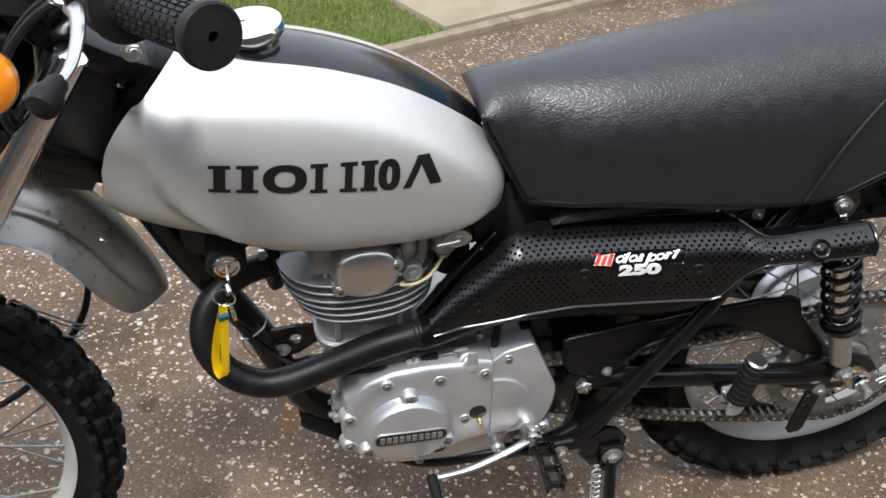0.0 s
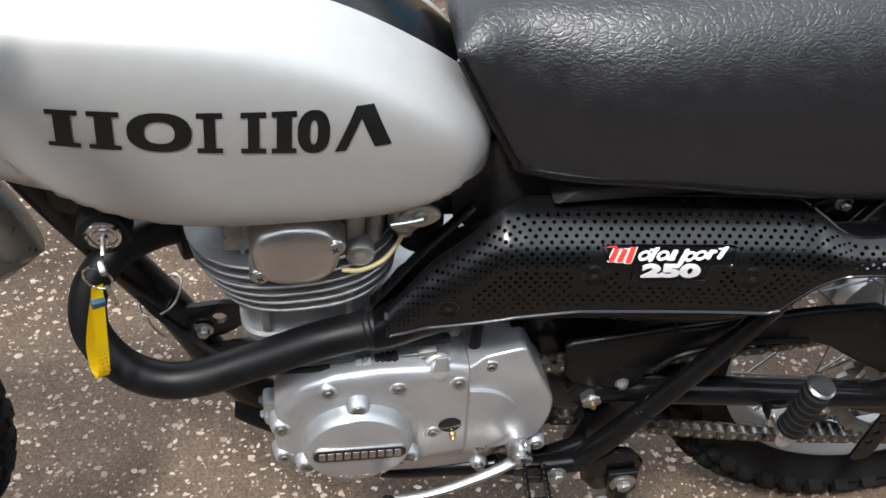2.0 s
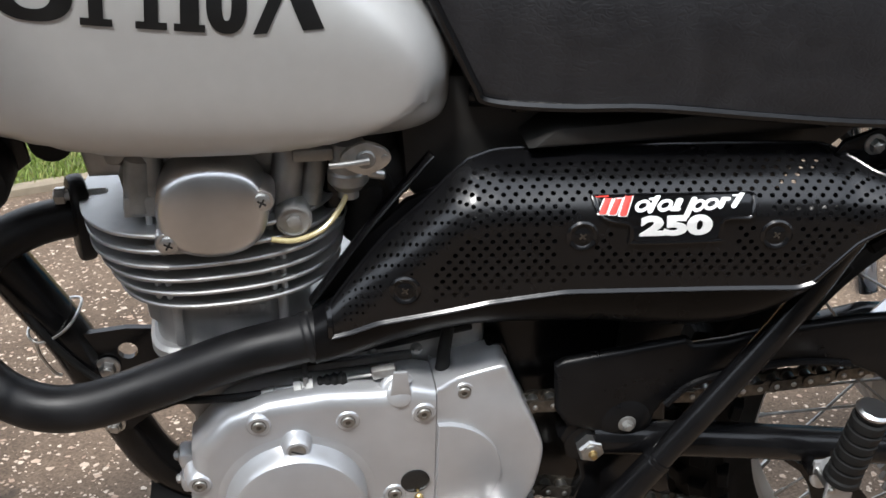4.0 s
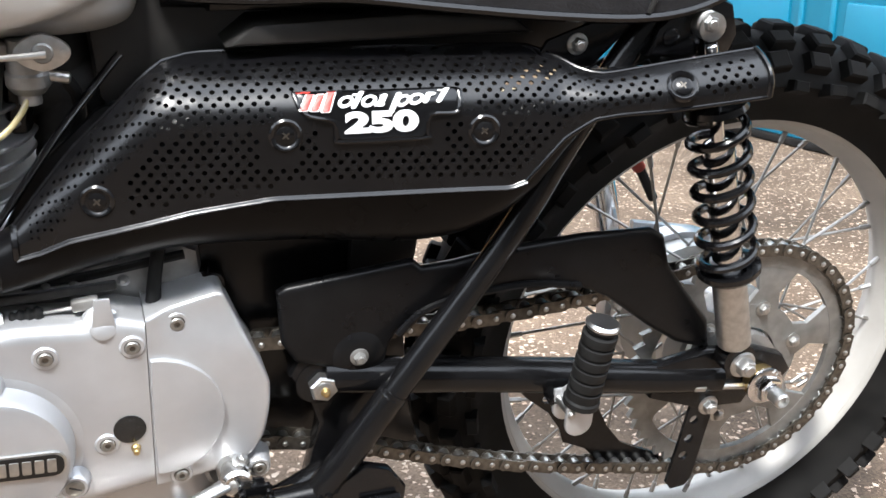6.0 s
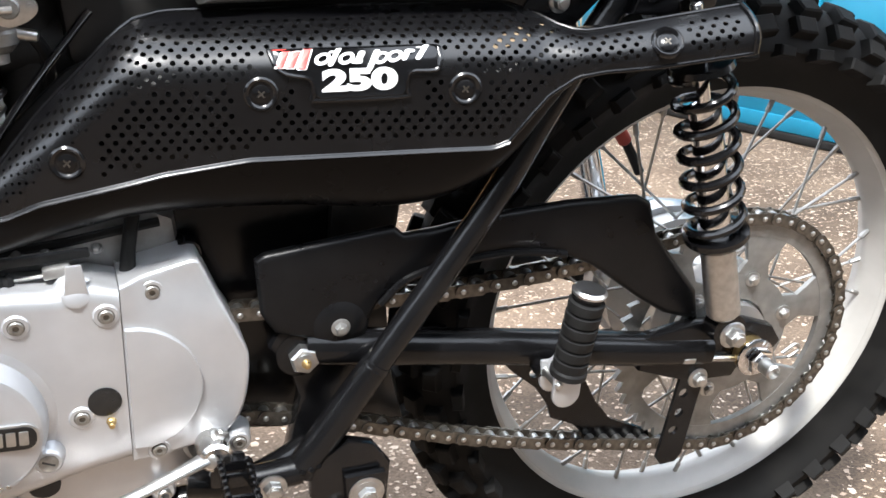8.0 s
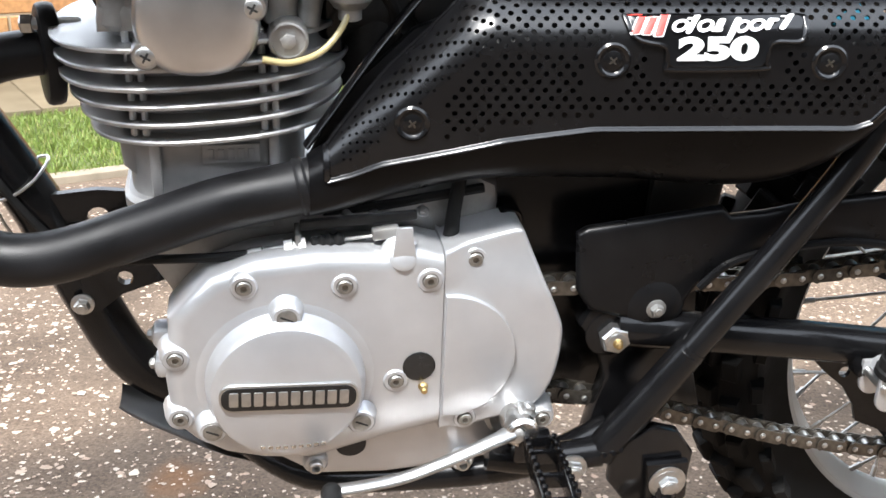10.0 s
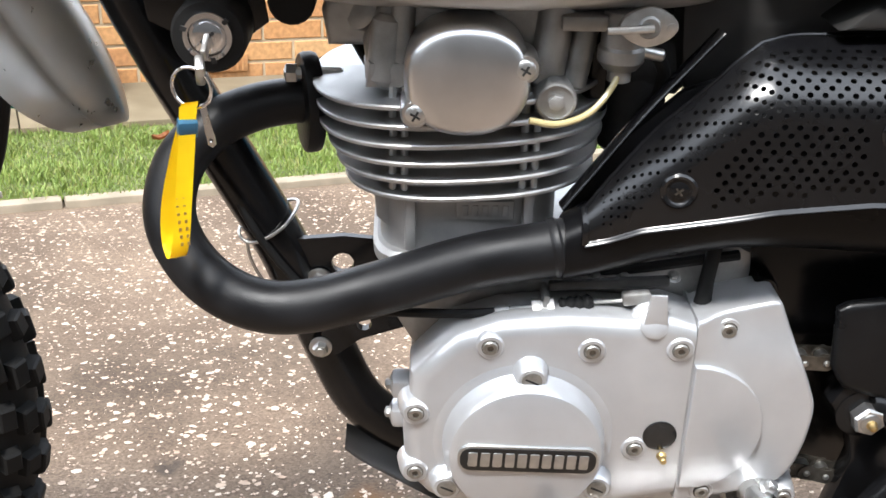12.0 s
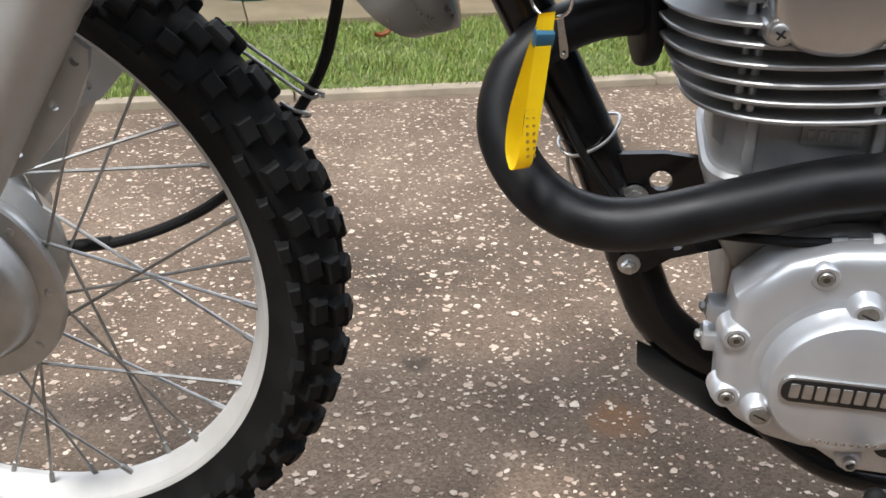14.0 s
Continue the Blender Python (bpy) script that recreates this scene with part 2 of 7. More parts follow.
def asphalt():
    m = mat("chipped_asphalt", (0.108, 0.072, 0.048), 0.85, 0.0, (0.150, 0.104, 0.070), 9.0, rough2=0.75, detail=10.0, spec=0.2)
    n, l = m.node_tree.nodes, m.node_tree.links
    b = n["Principled BSDF"]
    old = b.inputs["Base Color"].links[0].from_socket
    tc = n.new("ShaderNodeTexCoord")
    v = n.new("ShaderNodeTexVoronoi")
    v.inputs["Scale"].default_value = 320.0
    l.new(tc.outputs["Object"], v.inputs["Vector"])
    cr = n.new("ShaderNodeValToRGB")
    cr.color_ramp.elements[0].position, cr.color_ramp.elements[0].color = 0.05, (0.041, 0.032, 0.0265, 1)
    cr.color_ramp.elements[1].position, cr.color_ramp.elements[1].color = 1.0, (0.235, 0.178, 0.131, 1)
    sp = n.new("ShaderNodeSeparateColor")
    l.new(v.outputs["Color"], sp.inputs[0])
    l.new(sp.outputs[0], cr.inputs["Fac"])
    mx = n.new("ShaderNodeMix")
    mx.data_type = "RGBA"
    mx.inputs["Factor"].default_value = 0.40
    l.new(old, mx.inputs["A"])
    l.new(cr.outputs["Color"], mx.inputs["B"])
    st = n.new("ShaderNodeTexNoise")
    st.inputs["Scale"].default_value, st.inputs["Detail"].default_value = 2.2, 5.0
    l.new(tc.outputs["Object"], st.inputs["Vector"])
    sr = n.new("ShaderNodeMapRange")
    sr.inputs["From Min"].default_value, sr.inputs["From Max"].default_value = 0.35, 0.62
    sr.inputs["To Min"].default_value, sr.inputs["To Max"].default_value = 0.52, 1.1
    l.new(st.outputs["Fac"], sr.inputs["Value"])
    mu = n.new("ShaderNodeMix")
    mu.data_type, mu.blend_type = "RGBA", "MULTIPLY"
    mu.inputs["Factor"].default_value = 1.0
    l.new(mx.outputs["Result"], mu.inputs["A"])
    l.new(sr.outputs["Result"], mu.inputs["B"])
    last = mu.outputs["Result"]
    # an oil spot and a rusty stain
    for spot, size, tint in (((-0.379, 0.399, 0), 0.030, (0.02, 0.017, 0.015)), ((-0.114, 0.303, 0), 0.050, (0.16, 0.075, 0.03))):
        wob = n.new("ShaderNodeTexNoise")
        wob.inputs["Scale"].default_value = 30.0
        l.new(tc.outputs["Object"], wob.inputs["Vector"])
        sh = n.new("ShaderNodeVectorMath")
        sh.operation = "MULTIPLY_ADD"
        sh.inputs[1].default_value = (0.06, 0.06, 0.0)
        l.new(wob.outputs["Color"], sh.inputs[0])
        l.new(tc.outputs["Object"], sh.inputs[2])
        ds = n.new("ShaderNodeVectorMath")
        ds.operation = "DISTANCE"
        ds.inputs[1].default_value = (spot[0] + 0.03, spot[1] + 0.03, 0)
        l.new(sh.outputs[0], ds.inputs[0])
        fr = n.new("ShaderNodeMapRange")
        fr.inputs["From Min"].default_value, fr.inputs["From Max"].default_value = size, size * 0.3
        fr.inputs["To Max"].default_value = 0.65
        l.new(ds.outputs["Value"], fr.inputs["Value"])
        sm = n.new("ShaderNodeMix")
        sm.data_type = "RGBA"
        sm.inputs["B"].default_value = (*tint, 1)
        l.new(fr.outputs["Result"], sm.inputs["Factor"])
        l.new(last, sm.inputs["A"])
        last = sm.outputs["Result"]
    l.new(last, b.inputs["Base Color"])
    nb = n.new("ShaderNodeTexNoise")
    nb.inputs["Scale"].default_value, nb.inputs["Detail"].default_value = 240.0, 6.0
    l.new(tc.outputs["Object"], nb.inputs["Vector"])
    bp = n.new("ShaderNodeBump")
    bp.inputs["Strength"].default_value, bp.inputs["Distance"].default_value = 0.8, 0.002
    l.new(nb.outputs["Fac"], bp.inputs["Height"])
    l.new(bp.outputs["Normal"], b.inputs["Normal"])
    return m


ASPHALT = asphalt()


# ---- mesh helpers ----
def mesh_object(name, bm, material, smooth=35.0):
    me = bpy.data.meshes.new(name)
    bmesh.ops.recalc_face_normals(bm, faces=bm.faces)
    bm.to_mesh(me)
    bm.free()
    for mm in material if isinstance(material, (list, tuple)) else [material]:
        me.materials.append(mm)
    if smooth:
        for p in me.polygons:
            p.use_smooth = True
        me.set_sharp_from_angle(angle=radians(smooth))
    return new(name, me)


def part(name, bm, material, parent, label="", smooth=35.0):
    ob = mesh_object(name, bm, material, smooth)
    while parent.parent and parent.parent.parent:
        parent = parent.parent
    ob.parent = parent
    return tagged(ob, label)


def thing(name, label, category, m=None, **more):
    ob = new(name)
    ob.empty_display_size = 0.05
    if m is not None:
        ob.matrix_world = m
    return tagged(ob, label, category, **more)


def solid(name, bm, material, label, category, smooth=35.0, m=None, **more):
    ob = mesh_object(name, bm, material, smooth)
    if m is not None:
        ob.matrix_world = m
    return tagged(ob, label, category, **more)


def join(*bms):
    out = bms[0]
    for b in bms[1:]:
        me = bpy.data.meshes.new("tmp")
        b.to_mesh(me)
        out.from_mesh(me)
        bpy.data.meshes.remove(me)
        b.free()
    return out


def ring_faces(bm, rings, closed=True, cap0=False, cap1=False, loop=False):
    """Skins a row of vertex rings."""
    n = len(rings[0])
    pairs = list(zip(rings, rings[1:])) + ([(rings[-1], rings[0])] if loop else [])
    for a, b in pairs:
        for i in range(n if closed else n - 1):
            j = (i + 1) % n
            bm.faces.new((a[i], a[j], b[j], b[i]))
    if cap0:
        bm.faces.new(rings[0])
    if cap1:
        bm.faces.new(rings[-1][::-1])
    return bm


def smooth_line(pts, per=6, loop=False):
    """A Catmull-Rom line through the points."""
    p = [Vector(q) for q in pts]
    out = []
    n = len(p)
    for i in range(n if loop else n - 1):
        if loop:
            a, b, c, d = p[i - 1], p[i], p[(i + 1) % n], p[(i + 2) % n]
        else:
            a, b, c, d = p[max(i - 1, 0)], p[i], p[i + 1], p[min(i + 2, n - 1)]
        for k in range(per):
            t = k / per
            out.append(0.5 * ((2 * b) + (c - a) * t + (2 * a - 5 * b + 4 * c - d) * t * t + (3 * b - a - 3 * c + d) * t ** 3))
    if not loop:
        out.append(p[-1])
    return out


def tube(pts, r, segs=12, per=6, loop=False, bm=None, caps=True, flat=1.0):
    """A round bar along a smooth line; r is one radius or a list, one for each given point. flat: its second radius as a share."""
    bm = bm or bmesh.new()
    line = smooth_line(pts, per, loop) if per > 1 else [Vector(q) for q in pts]
    rs = r if isinstance(r, (list, tuple)) else None
    rings = []
    normal = None
    for i, q in enumerate(line):
        if loop:
            d = line[(i + 1) % len(line)] - line[i - 1]
        else:
            d = line[min(i + 1, len(line) - 1)] - line[max(i - 1, 0)]
        d.normalize()
        if normal is None:
            normal = d.orthogonal().normalized()
            if abs(d.y) < 0.9:
                normal = Vector((0, 1, 0)) - d * d.y
                normal.normalize()
        else:
            normal = (normal - d * normal.dot(d)).normalized()
        side = d.cross(normal)
        if rs:
            f = i / max(1, per)
            k = min(int(f), len(rs) - 2)
            rad = rs[k] + (rs[k + 1] - rs[k]) * (f - k)
        else:
            rad = r
        rings.append([bm.verts.new(q + (normal * math.cos(a) + side * (flat * math.sin(a))) * rad) for a in [2 * math.pi * s / segs for s in range(segs)]])
    return ring_faces(bm, rings, True, caps and not loop, caps and not loop, loop)


def lathe(origin, axis, profile, segs=24, bm=None, caps=True):
    """Turns (radius, height) round an axis."""
    bm = bm or bmesh.new()
    o, d = Vector(origin), Vector(axis).normalized()
    u = d.orthogonal().normalized()
    v = d.cross(u)
    rings = [[bm.verts.new(o + d * h + (u * math.cos(a) + v * math.sin(a)) * max(r, 1e-5)) for a in [2 * math.pi * s / segs for s in range(segs)]] for r, h in profile]
    return ring_faces(bm, rings, True, caps, caps)


def rod(p0, p1, r, segs=14, bm=None, chamfer=0.0015, r1=None):
    """A cylinder with chamfered ends."""
    a, b = Vector(p0), Vector(p1)
    h = (b - a).length
    c = min(chamfer, h * 0.3, r * 0.5)
    e = r if r1 is None else r1
    return lathe(a, b - a, [(r - c, 0), (r, c), (e, h - c), (e - c, h)], segs, bm)


def slab(outline, y0, y1, bevel=0.0, bm=None, segments=2, sharp_x=None):
    """A plate in the x-z plane from y0 to y1, its edges rounded."""
    own = bmesh.new()
    a = [own.verts.new((x, y0, z)) for x, z in outline]
    b = [own.verts.new((x, y1, z)) for x, z in outline]
    own.faces.new(a)
    own.faces.new(b[::-1])
    n = len(a)
    for i in range(n):
        own.faces.new((a[i], b[i], b[(i + 1) % n], a[(i + 1) % n]))
    bmesh.ops.recalc_face_normals(own, faces=own.faces)
    if bevel:
        ed = [e for e in own.edges if all(abs(v.co.y - y0) < 1e-6 for v in e.verts) or all(abs(v.co.y - y1) < 1e-6 for v in e.verts)]
        if sharp_x is not None:
            ed = [e for e in ed if not all(abs(v.co.x - sharp_x) < 1e-4 for v in e.verts)]
        bmesh.ops.bevel(own, geom=ed, offset=bevel, segments=segments, affect="EDGES", profile=0.5, clamp_overlap=True)
    return join(bm, own) if bm else own


def box(c, s, rot=(0, 0, 0), bevel=0.0, bm=None, segments=2):
    own = bmesh.new()
    bmesh.ops.create_cube(own, size=1.0, matrix=pose(*c, *rot) @ Matrix.Diagonal((*s, 1)))
    if bevel:
        bmesh.ops.bevel(own, geom=list(own.edges), offset=bevel, segments=segments, affect="EDGES", profile=0.5)
    return join(bm, own) if bm else own


def bolt(p, axis, r, h, bm=None, washer=True, socket=False):
    """A hexagon bolt head on its washer, or a round head with a socket."""
    p, d = Vector(p), Vector(axis).normalized()
    bm = bm or bmesh.new()
    if washer:
        lathe(p, d, [(r * 1.45, 0), (r * 1.45, h * 0.18), (r * 1.3, h * 0.26)], 18, bm)
    if socket:
        lathe(p, d, [(r, 0), (r, h * 0.85), (r * 0.86, h), (r * 0.62, h), (r * 0.58, h * 0.05)], 16, bm)
    else:
        lathe(p, d, [(r, 0), (r, h * 0.8), (r * 0.85, h)], 6, bm)
        lathe(p, d, [(r * 0.62, 0), (r * 0.62, h * 1.12), (r * 0.5, h * 1.2)], 12, bm)
    return bm


def ramp(x, table):
    """Straight lines between (x, value) pairs."""
    if x <= table[0][0]:
        return table[0][1]
    for (a, u), (b, v) in zip(table, table[1:]):
        if x <= b:
            return u + (v - u) * (x - a) / (b - a)
    return table[-1][1]


def curve(x, table):
    """A smooth line through (x, value) pairs."""
    if x <= table[0][0]:
        return table[0][1]
    n = len(table)
    for i in range(n - 1):
        (a, u), (b, v) = table[i], table[i + 1]
        if x <= b:
            def slope(k):
                k0, k1 = max(k - 1, 0), min(k + 1, n - 1)
                return (table[k1][1] - table[k0][1]) / (table[k1][0] - table[k0][0])
            t, w = (x - a) / (b - a), b - a
            return (2 * t ** 3 - 3 * t * t + 1) * u + (t ** 3 - 2 * t * t + t) * w * slope(i) + (3 * t * t - 2 * t ** 3) * v + (t ** 3 - t * t) * w * slope(i + 1)
    return table[-1][1]


def step(a, b, x):
    t = min(1.0, max(0.0, (x - a) / (b - a)))
    return t * t * (3 - 2 * t)


def pydata(name, verts, faces, material, smooth=0.0):
    me = bpy.data.meshes.new(name)
    me.from_pydata(verts, [], faces)
    me.materials.append(material)
    if smooth:
        for p in me.polygons:
            p.use_smooth = True
        me.set_sharp_from_angle(angle=radians(smooth))
    return new(name, me)


# ---- ground, verge, wall and door ----
VERGE = pose(0, 1.86, 0, 0, 0, 20.6)      # a along the kerb, b away from the road
rng = np.random.default_rng(7)

bm = bmesh.new()
bmesh.ops.create_grid(bm, x_segments=60, y_segments=60, size=1.0)
for v in bm.verts:      # finer in the middle, out to the horizon
    for k in (0, 1):
        s = v.co[k]
        v.co[k] = math.copysign(6 * abs(s) + 400 * abs(s) ** 8, s)
solid("ground", bm, ASPHALT, "brown-grey tarmac drive set with pale stone chips", "ground", 0, kind="structure")


def chips():
    """Pale chippings rolled into the tarmac round the motorcycle."""
    verts, faces = [], []
    n = 112000
    px, py = rng.uniform(-2.3, 2.5, n), rng.uniform(-0.9, 2.75, n)
    size = np.clip(rng.gamma(2.6, 0.00112, n), 0.0011, 0.0078)
    for x, y, s in zip(px, py, size):
        b = -(x * math.sin(radians(20.6))) + (y - 1.86) * math.cos(radians(20.6))
        a = x * math.cos(radians(20.6)) + (y - 1.86) * math.sin(radians(20.6))
        if b > -0.03 or a > 2.13:
            continue
        k = int(rng.integers(4, 7))
        turn, lng, base = rng.uniform(0, 6.3), rng.uniform(0.55, 1.0), len(verts)
        ang = np.sort(rng.uniform(0, 0.9, k) + np.arange(k)) * 2 * math.pi / k
        h = rng.uniform(0.0006, 0.0016)
        for q in ang:
            r = s * rng.uniform(0.75, 1.1)
            u, w = r * math.cos(q), r * lng * math.sin(q)
            verts.append((x + u * math.cos(turn) - w * math.sin(turn), y + u * math.sin(turn) + w * math.cos(turn), h))
        faces.append(tuple(range(base, base + k)))
    ob = pydata("stone_chips", verts, faces, CHIPS)
    return tagged(ob, "pale beige stone chips set in the tarmac", "stone chips", kind="stuff")


chips()

# kerb edging stones, end to end
kerb = thing("kerb", "weathered concrete edging stones along the lawn", "kerb", VERGE, kind="structure")
me_kerb = None
for k in range(7):
    if me_kerb is None:
        ob = part("edging_stone", box((0, 0, 0), (0.908, 0.05, 0.12), bevel=0.006), KERBSTONE, kerb)
        me_kerb = ob.data
    else:
        ob = new("edging_stone", me_kerb)
        ob.parent = kerb
    ob.location = (-3.2 + 0.914 * k, 0.03 + 0.002 * ((k * 7) % 3 - 1), -0.040 + 0.0015 * ((k * 5) % 3 - 1))

bm = bmesh.new()
bmesh.ops.create_grid(bm, x_segments=70, y_segments=16, size=1.0)
for v in bm.verts:
    v.co = Vector((-1.40 + v.co.x * 2.05, 0.405 + v.co.y * 0.352, 0.012 + 0.006 * noise.noise(Vector((v.co.x * 9, v.co.y * 4, 0)))))
solid("lawn", bm, SOIL, "short green lawn strip between kerb and paving", "lawn", 60, VERGE, kind="structure")


def grass():
    verts, faces = [], []
    n = 52000
    pa, pb = rng.uniform(-2.4, 0.66, n), rng.uniform(0.030, 0.775, n)
    for a, b in zip(pa, pb):
        if b < 0.06 and rng.random() < 0.35 or a > 0.62 and rng.random() < 0.4:
            continue
        h = rng.uniform(0.012, 0.034) * (0.75 + 0.5 * noise.noise(Vector((a * 6, b * 6, 3))))
        t = rng.uniform(0, 6.28)
        w = rng.uniform(0.0010, 0.0021)
        lean = rng.uniform(0.1, 0.9) * h
        q = rng.uniform(0, 6.28)
        dx, dy, lx, ly = w * math.cos(t), w * math.sin(t), lean * math.cos(q), lean * math.sin(q)
        i = len(verts)
        z = 0.010
        verts += [(a - dx, b - dy, z), (a + dx, b + dy, z), (a + dx * 0.7 + lx * 0.4, b + dy * 0.7 + ly * 0.4, z + h * 0.62), (a - dx * 0.7 + lx * 0.4, b - dy * 0.7 + ly * 0.4, z + h * 0.62), (a + lx, b + ly, z + h)]
        faces += [(i, i + 1, i + 2, i + 3), (i + 3, i + 2, i + 4)]
    ob = pydata("grass", verts, faces, GRASS)
    ob.matrix_world = VERGE
    return tagged(ob, "short mown green grass with paler dry blades", "grass", kind="stuff")


grass()

# paving: along the wall, and the path that crosses the lawn
paving = thing("paving", "pale concrete paving slabs beside lawn and wall", "paving", VERGE, kind="structure")
shared = {}
for a0, b0, w, d in [(-4.0 + 0.604 * k, 0.765, 0.6, 0.64) for k in range(8)] + [(0.664 + 0.704 * i, 0.062 + 0.60 * j, 0.7, 0.596) for i in range(2) for j in range(2)] + [(0.664 + 0.704 * i, 1.262, 0.7, 0.14) for i in range(2)]:
    key = (w, d)
    if key not in shared:
        ob = part("paving_slab", box((w / 2, d / 2, 0), (w, d, 0.06), bevel=0.004), DARKSLAB if b0 > 0.7 and d > 0.2 and a0 < 0.6 else CONCRETE, paving)
        shared[key] = ob.data
    else:
        ob = new("paving_slab", shared[key])
        ob.parent = paving
    ob.location = (a0, b0, 0.0 + 0.0015 * (int(a0 * 37 + b0 * 11) % 3))


def brick_wall():
    """Stretcher bond; the low courses in sight are bricks of their own."""
    wall = solid("wall_north", box((-0.9, 1.4595, 0.555), (6.6, 0.10, 1.11)), MORTAR, "orange brick garden wall with pale mortar joints", "wall", 0, VERGE, kind="structure")
    verts, faces, me = [], [], None
    todo = []
    for row in range(14):
        for k in range(-19, 11):
            a, z = k * 0.225 + (0.1125 if row % 2 else 0), 0.045 + row * 0.075
            if -4.1 < a < 2.2:
                todo.append((a, z, row < 9 and -2.1 < a < 1.4))
    for a, z, near in todo:
        if near:
            if me is None:
                me = mesh_object("brick", box((0, 0, 0), (0.215, 0.09, 0.065), bevel=0.003, segments=1), BRICK, 0)
                ob = me
                me = me.data
            else:
                ob = new("brick", me)
            ob.parent = wall
            ob.location = (a, 1.45 + rng.uniform(-0.0015, 0.0015), z + 0.0)
        else:
            i = len(verts)
            verts += [(a + u, 1.412 + w, z + h) for h in (-0.0325, 0.0325) for u, w in ((-0.1075, -0.006), (0.1075, -0.006), (0.1075, 0.05), (-0.1075, 0.05))]
            faces += [(i, i + 1, i + 5, i + 4), (i + 1, i + 2, i + 6, i + 5), (i + 2, i + 3, i + 7, i + 6), (i + 3, i, i + 4, i + 7), (i + 4, i + 5, i + 6, i + 7), (i + 3, i + 2, i + 1, i)]
    part("coping", box((-0.9, 1.46, 1.125), (6.6, 0.13, 0.045), bevel=0.005), CONCRETE, wall, "pale concrete coping")
    rest = pydata("brickwork", verts, faces, BRICKS)
    rest.parent = wall
    rest["kind"] = "stuff"
    part("air_brick", join(box((-0.28, 1.402, 0.083), (0.21, 0.012, 0.062), bevel=0.002), *[box((-0.365 + 0.019 * k, 1.395, 0.083), (0.006, 0.008, 0.05)) for k in range(10)]), BRICKS, wall, "slotted clay air brick")


brick_wall()


GARAGE = VERGE @ pose(-0.085, 0, 0) @ pose(2.22, -0.7, 0, 0, 0, -8.0) @ pose(-2.22, 0.7, 0)


def garage():
    """Panelled turquoise door in its opening, seen past the rear wheel."""
    wall = solid("wall_east", join(box((2.31, 0.80, 1.2), (0.10, 1.2, 2.4)), box((2.31, -2.9, 1.2), (0.10, 1.0, 2.4)), box((2.31, -1.1, 2.25), (0.10, 2.6, 0.30))), MORTAR, "plain rendered garage wall round the door", "wall", 0, GARAGE, kind="structure")
    door = thing("door_1", "turquoise panelled garage door, closed", "garage door", GARAGE, kind="structure")
    part("door_leaf", box((2.262, -1.1, 1.065), (0.04, 2.6, 2.07), bevel=0.003), BLUEDOOR, door)
    for i in range(5):
        for j in range(4):
            b, z = -2.14 + i * 0.52, 0.33 + j * 0.49
            part("panel_moulding", join(box((2.240, b, z - 0.185), (0.012, 0.42, 0.022), bevel=0.005), box((2.240, b, z + 0.185), (0.012, 0.42, 0.022), bevel=0.005), box((2.240, b - 0.20, z), (0.012, 0.022, 0.36), bevel=0.005), box((2.240, b + 0.20, z), (0.012, 0.022, 0.36), bevel=0.005)), BLUEDOOR, door)
            part("raised_panel", box((2.242, b, z), (0.016, 0.31, 0.27), bevel=0.007), BLUEDOOR, door)
    part("bottom_seal", box((2.255, -1.1, 0.016), (0.05, 2.6, 0.026), bevel=0.004), RUBBER, door, "black rubber bottom seal")
    part("plinth_strip", box((2.25, -1.1, 0.055), (0.03, 2.6, 0.05), bevel=0.004), BLUEDOOR, door)


garage()


def planter():
    bm = lathe((0, 0, 0), (0, 0, 1), [(0.130, 0), (0.138, 0.006), (0.138, 0.016), (0.136, 0.02), (0.150, 0.36), (0.158, 0.37), (0.158, 0.40), (0.148, 0.40), (0.140, 0.36)], 32)
    tub = thing("plant_tub", "dark green plastic tub standing on the paving", "tub", pose(-1.315, 2.635, 0.0305))
    part("tub", bm, GREENPLASTIC, tub)
    part("tub_foot", lathe((0, 0, 0), (0, 0, 1), [(0.139, 0), (0.141, 0.004), (0.141, 0.010), (0.138, 0.012)], 32), GREENPLASTIC, tub)


planter()


# unseen plain walls added to close the drive behind the camera and darken reflections
solid("wall_south", box((0, -2.7, 1.2), (16, 0.2, 2.4)), PLAINWALL, "plain dark wall added unseen behind the camera to darken reflections", "wall", 0, kind="structure")
solid("wall_west", box((-7.5, 0.4, 1.5), (0.2, 7.6, 3.0)), PLAINWALL, "plain wall added out of view at the end of the drive", "wall", 0, kind="structure")


# a dead leaf on the lawn
def leaf():
    bm = bmesh.new()
    n, rows = 12, []
    for i in range(n + 1):
        u = i / n
        w = 0.013 * math.sin(math.pi * u) ** 0.7 * (1 + 0.25 * math.sin(9 * u)) + 0.0006
        rows.append([bm.verts.new((0.052 * (u - 0.5), w * t, 0.006 + 0.012 * abs(t) ** 1.5 + 0.010 * (u - 0.5) ** 2 * 4)) for t in (-1, -0.5, 0, 0.5, 1)])
    ring_faces(bm, rows, False)
    bmesh.ops.solidify(bm, geom=list(bm.faces), thickness=0.0006)
    return solid("dead_leaf", bm, LEAFBROWN, "curled brown dead leaf lying on the lawn", "leaf", 60, pose(-0.755, 2.102, 0.026, 6, -8, 35))


leaf()


# ---- motorcycle: x to its tail, y to its right side, z up, mid-plane y = 0 ----
LEAN = pose(0, 0, 0, 8.09)
bike = thing("motorcycle", "vintage silver and black trail motorcycle leaning on its side stand", "motorcycle", LEAN)
RW, FW = (0.703, 0.0, 0.327), (-0.708, -0.007, 0.338)
LEFT = (0, -1, 0)


def group(name, label=""):
    ob = new(name)
    ob.empty_display_size = 0.03
    ob.parent = bike
    return tagged(ob, label)


